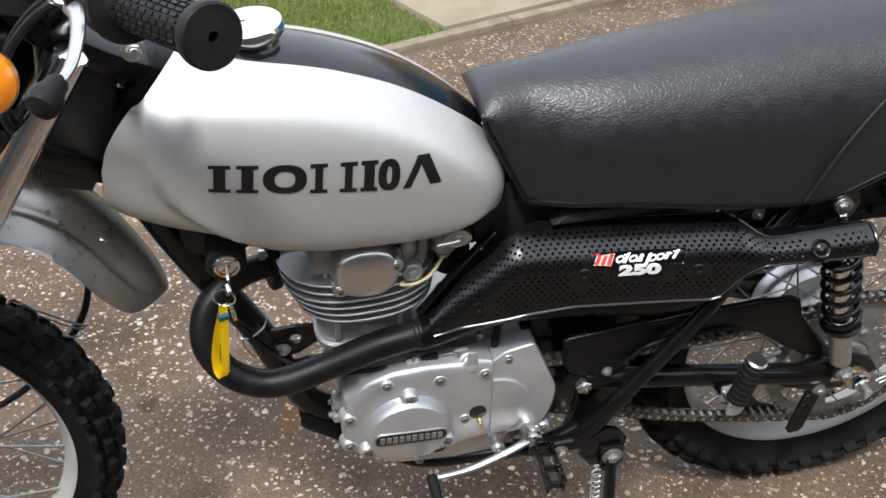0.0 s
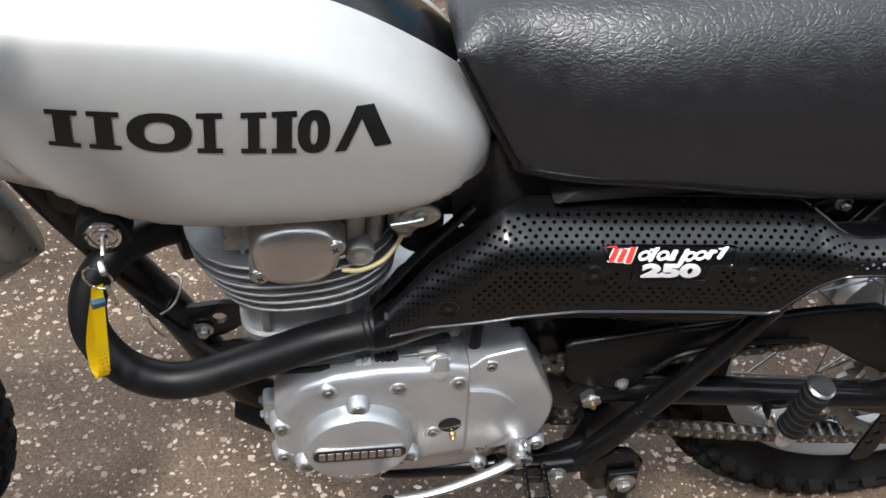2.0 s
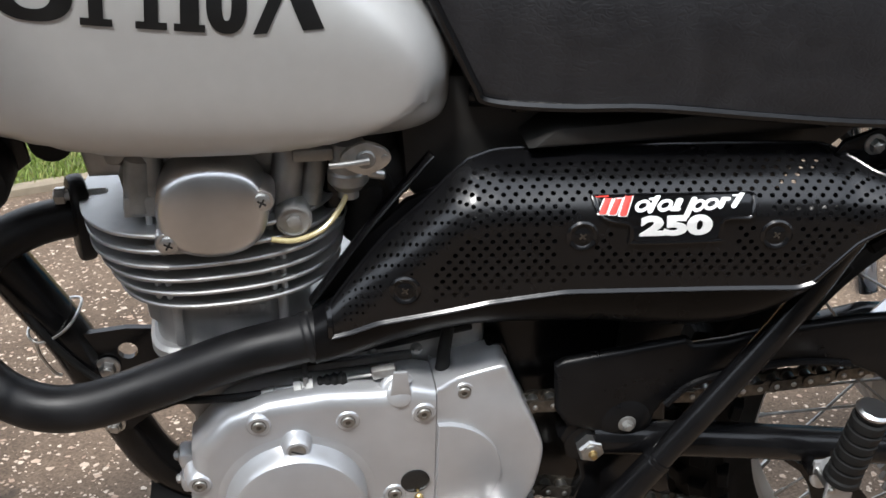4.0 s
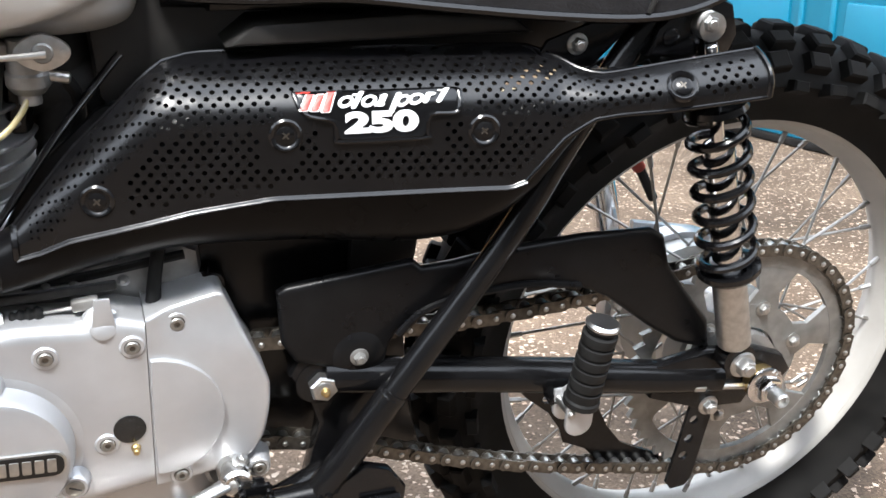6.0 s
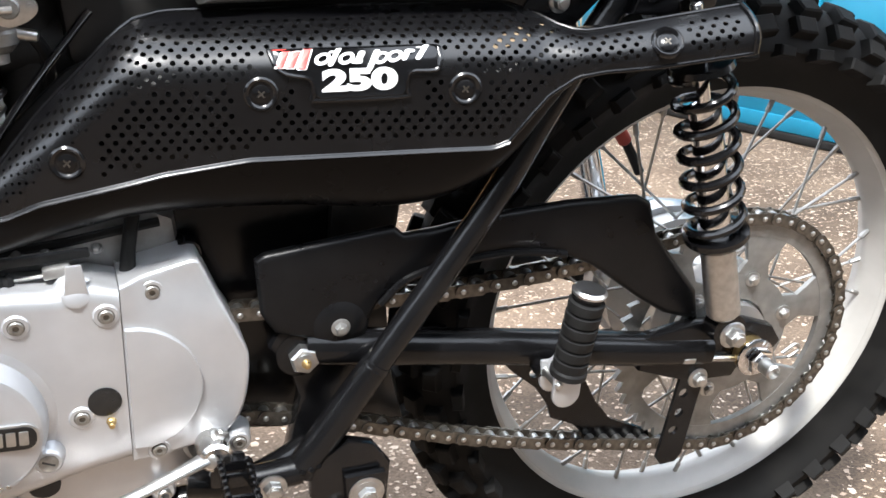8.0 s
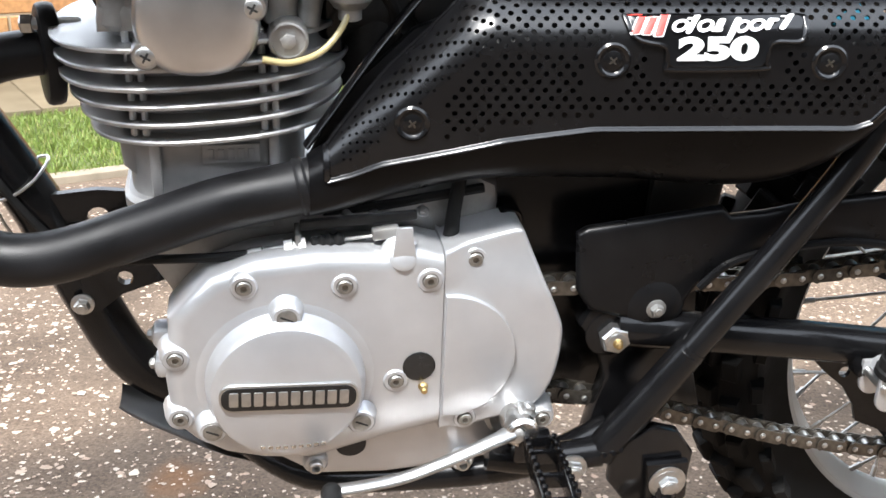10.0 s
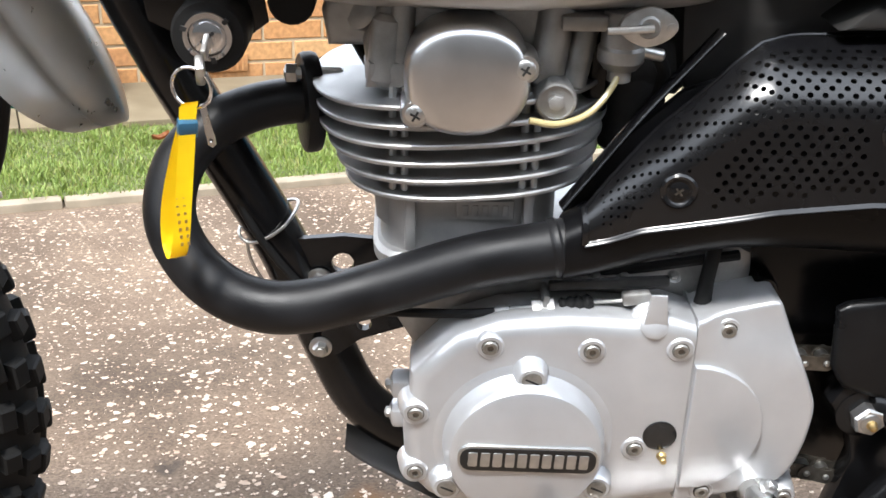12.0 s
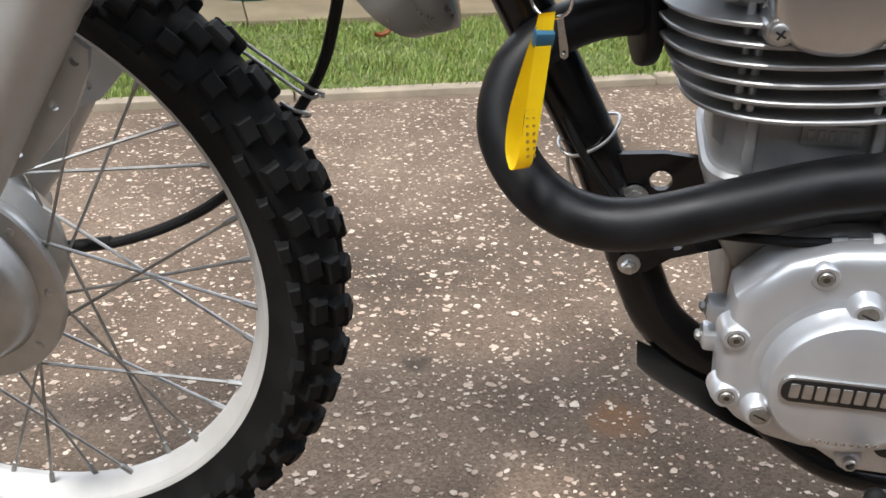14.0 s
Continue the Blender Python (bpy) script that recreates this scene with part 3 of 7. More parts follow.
# fuel tank
TOP = [(-0.33, 0.935), (-0.235, 0.928), (-0.12, 0.912), (-0.05, 0.894), (0.02, 0.864), (0.085, 0.820), (0.128, 0.778), (0.152, 0.735)]
BOT = [(-0.33, 0.765), (-0.30, 0.735), (-0.228, 0.698), (-0.133, 0.670), (-0.032, 0.664), (0.072, 0.666), (0.135, 0.674), (0.152, 0.695)]
WID = [(-0.33, 0.082), (-0.25, 0.093), (-0.15, 0.101), (-0.05, 0.100), (0.05, 0.092), (0.11, 0.077), (0.140, 0.055), (0.152, 0.022)]


def tank_bulge(x, z, w):
    e = ((x + 0.02) / 0.253) ** 2 + ((z - 0.85) / (0.172 if z < 0.85 else 0.26)) ** 2
    return 0.020 * step(1.035, 0.945, e) * step(0.035, 0.085, w) * (1 - 0.45 * step(0.875, 0.935, z))


def tank_side(x, z):
    """Half width of the tank at a place on its flank."""
    zt, zb = curve(x, TOP), curve(x, BOT)
    c, h = 0.45 * zt + 0.55 * zb, (0.55 if z > 0.45 * zt + 0.55 * zb else 0.45) * (zt - zb)
    q = min(1.0, abs(z - c) / h)
    w = curve(x, WID) * (1 - q ** (2.6 if z > c else 4.2)) ** (1 / 2.3)
    return w + tank_bulge(x, z, w)


def tank():
    bm = bmesh.new()
    n, m = 96, 96
    rings, near_top = [], {}
    for i in range(m + 1):
        u = i / m
        x = -0.316 + 0.468 * (1 - (1 - u) ** 1.35)
        zt, zb = curve(x, TOP), curve(x, BOT)
        c = 0.45 * zt + 0.55 * zb
        ring = []
        for k in range(n):
            a = 2 * math.pi * (k + 0.5) / n
            cs, sn = math.cos(a), math.sin(a)
            z = c + (0.55 * (zt - zb) * cs ** 0.77 if cs > 0 else -0.45 * (zt - zb) * (-cs) ** (2 / 4.2))
            y = curve(x, WID) * abs(sn) ** (2 / 2.3)
            dz = z - 0.80
            shear = (6.0 * dz * dz - 0.05 * dz) * step(-0.12, -0.318, x) if dz > 0 else 0.2 * dz * step(-0.2, -0.318, x)
            y = math.copysign(y + tank_bulge(x + shear, z, y), sn)
            ring.append(bm.verts.new((x + shear, y, z)))
            near_top[ring[-1]] = min(k, n - 1 - k)
        rings.append(ring)
    ring_faces(bm, rings, True, True, True)
    for f in bm.faces:
        c = f.calc_center_median()
        if len(f.verts) > 4 and c.x < 0 or max(near_top[v] for v in f.verts) <= 5:
            f.material_index = 1
    body = part("fuel_tank", bm, [SILVER, BLACKGLOSS], bike, "silver fuel tank with gloss black top panel", 50)
    cap = part("filler_cap", lathe((-0.141, 0.004, 0.908), (-0.10, 0.0, 1), [(0.030, 0), (0.032, 0.009), (0.0355, 0.011), (0.0375, 0.014), (0.0375, 0.021), (0.0355, 0.0245), (0.027, 0.0262), (0.012, 0.0272), (0.001, 0.0274)], 40), CHROME, body, "chrome filler cap")
    # maker's mark on the flank, drawn as plain posts, rings and slanted bars
    def on_flank(u, v):
        """u along the mark in metres, v from 0 at its foot to 1."""
        x = -0.2085 + u + 0.003 * v
        zl, zh = max(0.777, 0.802 - 0.120 * u), 0.835 - 0.095 * u
        z = zl + (zh - zl) * v
        return Vector((x, -tank_side(x, z) - 0.0011, z))

    def strip(a, b, n=8):
        """A band between two lines of (u, v) points."""
        b2 = bmesh.new()
        m = 6
        rows = []
        for k in range(len(a)):
            rows.append([b2.verts.new(on_flank(a[k][0] + (b[k][0] - a[k][0]) * i / m, a[k][1] + (b[k][1] - a[k][1]) * i / m)) for i in range(m + 1)])
        ring_faces(b2, rows, False)
        return b2

    def block(u0, u1, v0, v1, slant=0.0):
        vs = [v0 + (v1 - v0) * k / 4 for k in range(5)]
        return strip([(u0 + slant * v, v) for v in vs], [(u1 + slant * v, v) for v in vs])

    def post(u, w, foot, high=1.0):
        return join(block(u - w / 2, u + w / 2, 0.13, high - 0.13), block(u - foot / 2, u + foot / 2, 0.0, 0.13), block(u - foot / 2, u + foot / 2, high - 0.13, high))

    def ring(u0, u1, t, v0=0.0, v1=1.0):
        cu, cv, ru, rv = (u0 + u1) / 2, (v0 + v1) / 2, (u1 - u0) / 2, (v1 - v0) / 2
        sq = [(math.copysign(abs(math.cos(a)) ** 0.85, math.cos(a)), math.copysign(abs(math.sin(a)) ** 0.85, math.sin(a))) for a in [2 * math.pi * k / 40 for k in range(41)]]
        return strip([(cu + ru * x, cv + rv * y) for x, y in sq], [(cu + (ru - t) * x, cv + (rv - 0.22) * y) for x, y in sq])

    marks = [post(0.0125, 0.0125, 0.023), post(0.0415, 0.0125, 0.023), ring(0.0575, 0.1045, 0.0125), post(0.1175, 0.0085, 0.019), post(0.1500, 0.0085, 0.019),
             post(0.1730, 0.0115, 0.019), ring(0.1830, 0.2080, 0.0095), block(0.2120, 0.2210, 0.0, 1.0, 0.0160), block(0.2440, 0.2580, 0.0, 1.0, -0.0160)]
    for b2 in marks:
        part("emblem_bar", b2, DECAL, body, "plain black shape of the tank emblem")
    return body


tank()


# seat
def seat():
    zb = [(0.110, 0.812), (0.114, 0.804), (0.125, 0.782), (0.145, 0.742), (0.168, 0.702), (0.20, 0.700), (0.283, 0.704), (0.40, 0.694), (0.52, 0.690), (0.564, 0.700), (0.61, 0.724), (0.70, 0.765), (0.85, 0.80)]
    zt = [(0.110, 0.822), (0.116, 0.832), (0.13, 0.841), (0.16, 0.847), (0.23, 0.855), (0.334, 0.869), (0.463, 0.887), (0.60, 0.905), (0.75, 0.915), (0.82, 0.90), (0.85, 0.86)]
    wd = [(0.110, 0.050), (0.13, 0.060), (0.17, 0.071), (0.25, 0.097), (0.35, 0.110), (0.50, 0.124), (0.75, 0.124), (0.85, 0.09)]
    bm = bmesh.new()
    rings = []
    for i in range(61):
        u = i / 60
        x = 0.110 + 0.740 * u ** 1.2
        t, b, w = curve(x, zt), curve(x, zb), curve(x, wd)
        ring = []
        for k in range(40):
            a = 2 * math.pi * (k + 0.5) / 40
            cy, cz = math.sin(a), math.cos(a)
            mid, half = 0.36 * t + 0.64 * b, 0.64 * (t - b)
            if cz > 0:
                y, z = w * math.copysign(abs(cy) ** 0.92, cy), mid + half * cz ** 0.95
            else:
                f = abs(math.atan2(cz, abs(cy))) / (math.pi / 2)
                y, z = (w * (1 + 0.05 * f), mid - (mid - b) * f / 0.6) if f < 0.6 else (w * 1.03 * (1 - (f - 0.6) / 0.4), b)
                y = math.copysign(y, cy)
            crease = 0.0012 * noise.noise(Vector((x * 18, y * 26, z * 30)))
            ring.append(bm.verts.new((x, y + crease, z + crease)))
        rings.append(ring)
    ring_faces(bm, rings, True, True, True)
    body = part("seat", bm, LEATHER, bike, "black grained vinyl dual seat", 60)
    edge = [(x, -curve(x, wd) * 1.02, curve(x, zb) + 0.003) for x in (0.112, 0.118, 0.127, 0.145, 0.160, 0.170, 0.22, 0.283, 0.36, 0.44, 0.512, 0.56, 0.60, 0.66, 0.72, 0.80)]
    part("seat_piping", tube(edge, 0.0040, 8, 5), BLACKGLOSS, body, "black plastic edge trim")
    part("seat_base", slab([(0.19, 0.72), (0.55, 0.71), (0.62, 0.73), (0.62, 0.705), (0.50, 0.678), (0.30, 0.690), (0.19, 0.69)], -0.07, 0.07, 0.006), FRAMEBLACK, body, "black steel seat base")
    seam = [(0.512, -0.1290, 0.697), (0.526, -0.1310, 0.738), (0.552, -0.1275, 0.788), (0.60, -0.1130, 0.842), (0.67, -0.080, 0.890)]
    part("seam_cord", tube(seam, 0.0022, 8, 6), PLASTIC, body)


seat()


# wheels
def wheel(name, label, c, r_out, rim_r, tyre_w, rim_w, hub_w, hub_r, spokes, knob_rows, knobs, knob_size):
    w = group(name, label)
    o = Vector(c)
    # carcass
    prof = []
    bead = rim_r - 0.004
    h = r_out - 0.010 - bead
    for k in range(25):
        a = math.pi * (k / 24)
        f = step(0.0, 0.45, math.sin(a))
        y = -math.cos(a) * ((1 - f) * rim_w / 2 + f * tyre_w / 2)
        prof.append((bead - 0.003 + (h + 0.003) * math.sin(a) ** 0.72, y))
    bm = lathe(o, (0, 1, 0), [(r, y) for r, y in prof], 96, caps=False)
    bm.verts.ensure_lookup_table()
    bm.faces.ensure_lookup_table()
    part("tyre", bm, TYRE, w, "black knobbly trail tyre", 40)
    blocks = {}
    for row, (lat, off, lng, wid, tilt) in enumerate(knob_rows):
        for k in range(knobs):
            ang = 2 * math.pi * (k + off) / knobs
            for sgn in ((-1, 1) if lat > 0.001 else (1,)):
                q = math.asin(min(1, lat)) * sgn
                rad = bead + h * math.cos(q) ** 0.72
                y = 0.5 * tyre_w * math.sin(q)
                up = Vector((0, math.sin(q * tilt), math.cos(q * tilt)))
                m = Matrix.Translation(o) @ Matrix.Rotation(ang + (0.5 * 2 * math.pi / knobs if sgn > 0 else 0), 4, "Y") @ Matrix.Translation((0, y, rad)) @ Vector((0, 0, 1)).rotation_difference(up).to_matrix().to_4x4()
                if row not in blocks:
                    kb = bmesh.new()
                    hh, l2, w2 = knob_size, lng / 2, wid / 2
                    pts = [(-l2, -w2, -0.006), (l2, -w2, -0.006), (l2, w2, -0.006), (-l2, w2, -0.006)]
                    mid = [(u * 0.86, v * 0.86, hh - 0.0018) for u, v, _ in pts]
                    tp = [(u * 0.70, v * 0.70, hh) for u, v, _ in pts]
                    vs = [kb.verts.new(p) for p in pts + mid + tp]
                    for f in ((8, 9, 10, 11), *[(i, (i + 1) % 4, 4 + (i + 1) % 4, 4 + i) for i in range(4)], *[(4 + i, 4 + (i + 1) % 4, 8 + (i + 1) % 4, 8 + i) for i in range(4)]):
                        kb.faces.new([vs[i] for i in f])
                    ob = part("tread_block", kb, TYRE, w, "", 0)
                    blocks[row] = ob.data
                else:
                    ob = new("tread_block", blocks[row])
                    ob.parent = w
                ob.matrix_basis = m @ Matrix.Rotation(rng.uniform(-0.12, 0.12), 4, "Z") @ Matrix.Diagonal((rng.uniform(0.86, 1.05), rng.uniform(0.86, 1.05), rng.uniform(0.85, 1.05), 1))
    hw = rim_w / 2
    part("rim", lathe(o, (0, 1, 0), [(rim_r, -hw), (rim_r + 0.001, -hw + 0.003), (rim_r - 0.012, -hw + 0.005), (rim_r - 0.014, 0), (rim_r - 0.012, hw - 0.005), (rim_r + 0.001, hw - 0.003), (rim_r, hw), (rim_r - 0.005, hw), (rim_r - 0.013, hw - 0.006), (rim_r - 0.016, hw * 0.45), (rim_r - 0.023, hw * 0.22), (rim_r - 0.025, 0), (rim_r - 0.023, -hw * 0.22), (rim_r - 0.016, -hw * 0.45), (rim_r - 0.013, -hw + 0.006), (rim_r - 0.005, -hw), (rim_r, -hw)], 120, caps=False), RIMALU, w, "pale alloy rim", 40)
    # spokes from the flanges to the rim; the front wheel has the smaller flange on its far side
    rr = rim_r - 0.023
    for k in range(spokes):
        side = -1 if k % 2 else 1
        lead = 1 if (k // 2) % 2 else -1
        a_rim = 2 * math.pi * (k + 0.5) / spokes
        r_hub = min(hub_r, 0.072) if side > 0 else hub_r
        a_hub = a_rim + lead * (0.95 if r_hub < 0.08 else 0.66)
        p0 = Vector((r_hub * math.cos(a_hub), side * hub_w, r_hub * math.sin(a_hub)))
        p1 = Vector((rr * math.cos(a_rim), side * 0.004, rr * math.sin(a_rim)))
        part("spoke", rod(p0 + o, p1 + o, 0.0016, 6), SPOKESTEEL, w)
        d = (p0 - p1).normalized()
        part("nipple", rod(p1 + o - d * 0.004, p1 + o + d * 0.014, 0.0028, 6), SPOKESTEEL, w)
    return w


front = wheel("front_wheel", "laced front wheel with pale alloy rim", FW, 0.3430, 0.2835, 0.084, 0.052, 0.031, 0.093, 36,
              [(0.0, 0.0, 0.024, 0.021, 1.0), (0.42, 0.25, 0.024, 0.018, 1.0), (0.74, 0.0, 0.023, 0.017, 1.0), (0.93, 0.5, 0.020, 0.011, 1.0)], 48, 0.009)
rear = wheel("rear_wheel", "laced rear wheel with pale alloy rim", RW, 0.3265, 0.2460, 0.112, 0.060, 0.040, 0.060, 36,
             [(0.0, 0.0, 0.028, 0.028, 1.0), (0.42, 0.25, 0.028, 0.023, 1.0), (0.74, 0.0, 0.027, 0.020, 1.0), (0.93, 0.5, 0.022, 0.013, 1.0)], 42, 0.010)
# front hub: drum with raised flange
part("hub", lathe(FW, LEFT, [(0.020, -0.06), (0.062, -0.055), (0.070, -0.036), (0.076, -0.033), (0.076, -0.029), (0.06, -0.022), (0.056, 0.02), (0.085, 0.027), (0.100, 0.029), (0.102, 0.031), (0.102, 0.035), (0.100, 0.037), (0.080, 0.038), (0.077, 0.041), (0.075, 0.052), (0.068, 0.060), (0.045, 0.066), (0.020, 0.068)], 48), HUBALU, front, "dull cast aluminium hub")
part("axle", rod((FW[0], -0.115, FW[2]), (FW[0], 0.115, FW[2]), 0.008), ZINC, front)
for k in range(9):
    a = 2 * math.pi * k / 9
    part("flange_rivet", lathe((FW[0] + 0.090 * math.cos(a), FW[1] - 0.0365, FW[2] + 0.090 * math.sin(a)), LEFT, [(0.0042, 0), (0.004, 0.002), (0.002, 0.003)], 10), ZINC, front)
# rear hub, sprocket and chain
part("hub", lathe(RW, LEFT, [(0.03, -0.075), (0.070, -0.07), (0.078, -0.05), (0.079, -0.03), (0.055, -0.025), (0.048, 0.0), (0.055, 0.025), (0.068, 0.03), (0.068, 0.042), (0.058, 0.055), (0.040, 0.058), (0.036, 0.085), (0.02, 0.09)], 48), HUBALU, rear, "dull cast aluminium hub")


def sprocket():
    n, teeth, y0, y1 = 200, 50, -0.0775, -0.0715
    o = Vector((RW[0], 0, RW[2]))
    bm = bmesh.new()
    front_r, back_r = [], []
    for y in (y0, y1):
        outer, inner = [], []
        for k in range(n):
            a = 2 * math.pi * k / n
            r = 0.1230 + 0.0045 * math.cos(a * teeth)
            outer.append(bm.verts.new((o.x + r * math.cos(a), y, o.z + r * math.sin(a))))
            inner.append(bm.verts.new((o.x + 0.106 * math.cos(a), y, o.z + 0.106 * math.sin(a))))
        front_r.append((outer, inner))
    (oa, ia), (ob_, ib) = front_r
    ring_faces(bm, [ia, oa, ob_, ib], True, loop=True)
    # web: hub disc and six arms
    lathe((o.x, y0, o.z), (0, 1, 0), [(0.040, 0), (0.066, 0), (0.066, 0.006), (0.040, 0.006)], 48, bm, False)
    for k in range(6):
        a = 2 * math.pi * k / 6 + 0.285
        ux, uz = math.cos(a), math.sin(a)
        px, pz = -uz, ux
        pts = [(0.062, -0.020), (0.080, -0.013), (0.107, -0.026), (0.107, 0.026), (0.080, 0.013), (0.062, 0.020)]
        part("sprocket_arm", slab([(o.x + ux * r + px * s, o.z + uz * r + pz * s) for r, s in pts], y0 + 0.0004, y1 - 0.0004, 0.0006), SPROCKETSTEEL, rear)
    sp = part("sprocket", bm, SPROCKETSTEEL, rear, "grey steel rear sprocket with cut-outs")
    for k in range(6):
        a = 2 * math.pi * k / 6 + 0.285
        part("sprocket_bolt", bolt((o.x + 0.062 * math.cos(a), y0, o.z + 0.062 * math.sin(a)), LEFT, 0.0055, 0.006), ZINC, sp)


sprocket()


def chain():
    """Links of 15.875 mm pitch round both sprockets and along the two runs."""
    c1, c2 = Vector((0.165, 0, 0.374)), Vector((RW[0], 0, RW[2]))
    r1, r2 = 0.043, 0.1264
    pts = []
    for k in range(25):
        a = radians(92 - k * 184 / 24)
        pts.append(Vector((c2.x + r2 * math.cos(a), 0, c2.z + r2 * math.sin(a))))
    pts += [Vector((0.611, 0, 0.217)), Vector((0.513, 0, 0.237)), Vector((0.43, 0, 0.258)), Vector((0.34, 0, 0.287)), Vector((0.26, 0, 0.313))]
    for k in range(9):
        a = radians(250 - k * 150 / 8)
        pts.append(Vector((c1.x + r1 * math.cos(a), 0, c1.z + r1 * math.sin(a))))
    pts += [Vector((0.235, 0, 0.419)), Vector((0.32, 0, 0.416)), Vector((0.41, 0, 0.415)), Vector((0.52, 0, 0.424)), Vector((0.61, 0, 0.438))]
    line = smooth_line(pts, 8, True)
    total = sum((line[(i + 1) % len(line)] - line[i]).length for i in range(len(line)))
    n = 2 * round(total / 0.015875 / 2)
    pitch = total / n
    pins, run, want = [], 0.0, 0.0
    for i in range(len(line)):
        a, b = line[i], line[(i + 1) % len(line)]
        d = (b - a).length
        while want < run + d - 1e-9 and len(pins) < n:
            pins.append(a + (b - a) * ((want - run) / d))
            want += pitch
        run += d
    ch = group("drive_chain", "oiled steel roller drive chain")

    def link_mesh(out):
        bm = bmesh.new()
        half = pitch / 2
        plates = 44
        shape = []
        for k in range(20):
            a = 2 * math.pi * k / 20
            x = half * (1 if math.cos(a) > 0 else -1) + 0.0068 * math.cos(a)
            shape.append((x, 0.0068 * math.sin(a) * (0.80 if abs(math.cos(a)) < 0.25 else 1)))
        for s in (-1, 1):
            y = s * (0.0078 if out else 0.0056)
            bm = slab(shape, y - 0.0008, y + 0.0008, 0.0, bm) if len(bm.verts) else slab(shape, y - 0.0008, y + 0.0008)
        for x in (-half, half):
            if out:
                lathe((x, -0.0102, 0), (0, 1, 0), [(0.0016, 0), (0.0026, 0.0008), (0.0026, 0.0190), (0.001, 0.0205)], 10, bm)
            else:
                lathe((x, -0.0048, 0), (0, 1, 0), [(0.0050, 0), (0.0050, 0.0096)], 12, bm)
        bm.faces.ensure_lookup_table()
        for f in bm.faces[plates:]:
            f.material_index = 1
        return bm

    meshes = {}
    for i in range(n):
        a, b = pins[i], pins[(i + 1) % n]
        mid, d = (a + b) / 2, b - a
        if i % 2 not in meshes:
            ob = part("link", link_mesh(i % 2 == 0), [CHAIN_RECESS, ZINC], ch)
            meshes[i % 2] = ob.data
        else:
            ob = new("link", meshes[i % 2])
            ob.parent = ch
        ob.matrix_basis = Matrix.Translation((mid.x, -0.0745, mid.z)) @ Matrix.Rotation(-math.atan2(d.z, d.x), 4, "Y")


chain()


# frame
def slit(outline, holes, n=14):
    """An outline with round holes (x, z, r), each reached by a slit."""
    pts = list(outline)
    for hx, hz, hr in holes:
        i = min(range(len(pts)), key=lambda k: (pts[k][0] - hx) ** 2 + (pts[k][1] - hz) ** 2)
        a0 = math.atan2(pts[i][1] - hz, pts[i][0] - hx)
        area = sum(p[0] * q[1] - q[0] * p[1] for p, q in zip(pts, pts[1:] + pts[:1]))
        s = -1 if area > 0 else 1
        ring = [(hx + hr * math.cos(a0 + s * 2 * math.pi * k / n), hz + hr * math.sin(a0 + s * 2 * math.pi * k / n)) for k in range(n + 1)]
        ring[-1] = (ring[0][0] + 1e-5 * s, ring[0][1] + 1e-5)
        pts = pts[:i + 1] + ring + [(pts[i][0] + 1e-5 * s, pts[i][1] + 1e-5)] + pts[i + 1:]
    return pts


frame_ob = group("frame", "satin black tubular steel frame")
part("down_tube", tube([(-0.335, 0, 0.845), (-0.258, 0, 0.652), (-0.177, 0, 0.492), (-0.159, 0, 0.450), (-0.133, 0, 0.380), (-0.106, 0, 0.325), (-0.055, 0, 0.288), (0.01, 0, 0.266)], 0.0203, 16), FRAMEBLACK, frame_ob)
part("steering_head", lathe((-0.375, 0, 0.77), (0.40, 0, 1), [(0.030, 0), (0.033, 0.004), (0.033, 0.02), (0.028, 0.026), (0.028, 0.15), (0.033, 0.156), (0.033, 0.175), (0.028, 0.18)], 24), FRAMEBLACK, frame_ob)
part("backbone_tube", tube([(-0.32, 0, 0.86), (-0.15, 0, 0.80), (0.05, 0, 0.72), (0.15, 0, 0.68), (0.21, 0, 0.60), (0.24, 0, 0.48), (0.26, 0, 0.38)], 0.02, 14), FRAMEBLACK, frame_ob)
part("head_gusset", slab([(-0.335, 0.83), (-0.20, 0.78), (-0.19, 0.74), (-0.255, 0.66), (-0.27, 0.70)], -0.012, 0.012, 0.003), FRAMEBLACK, frame_ob)
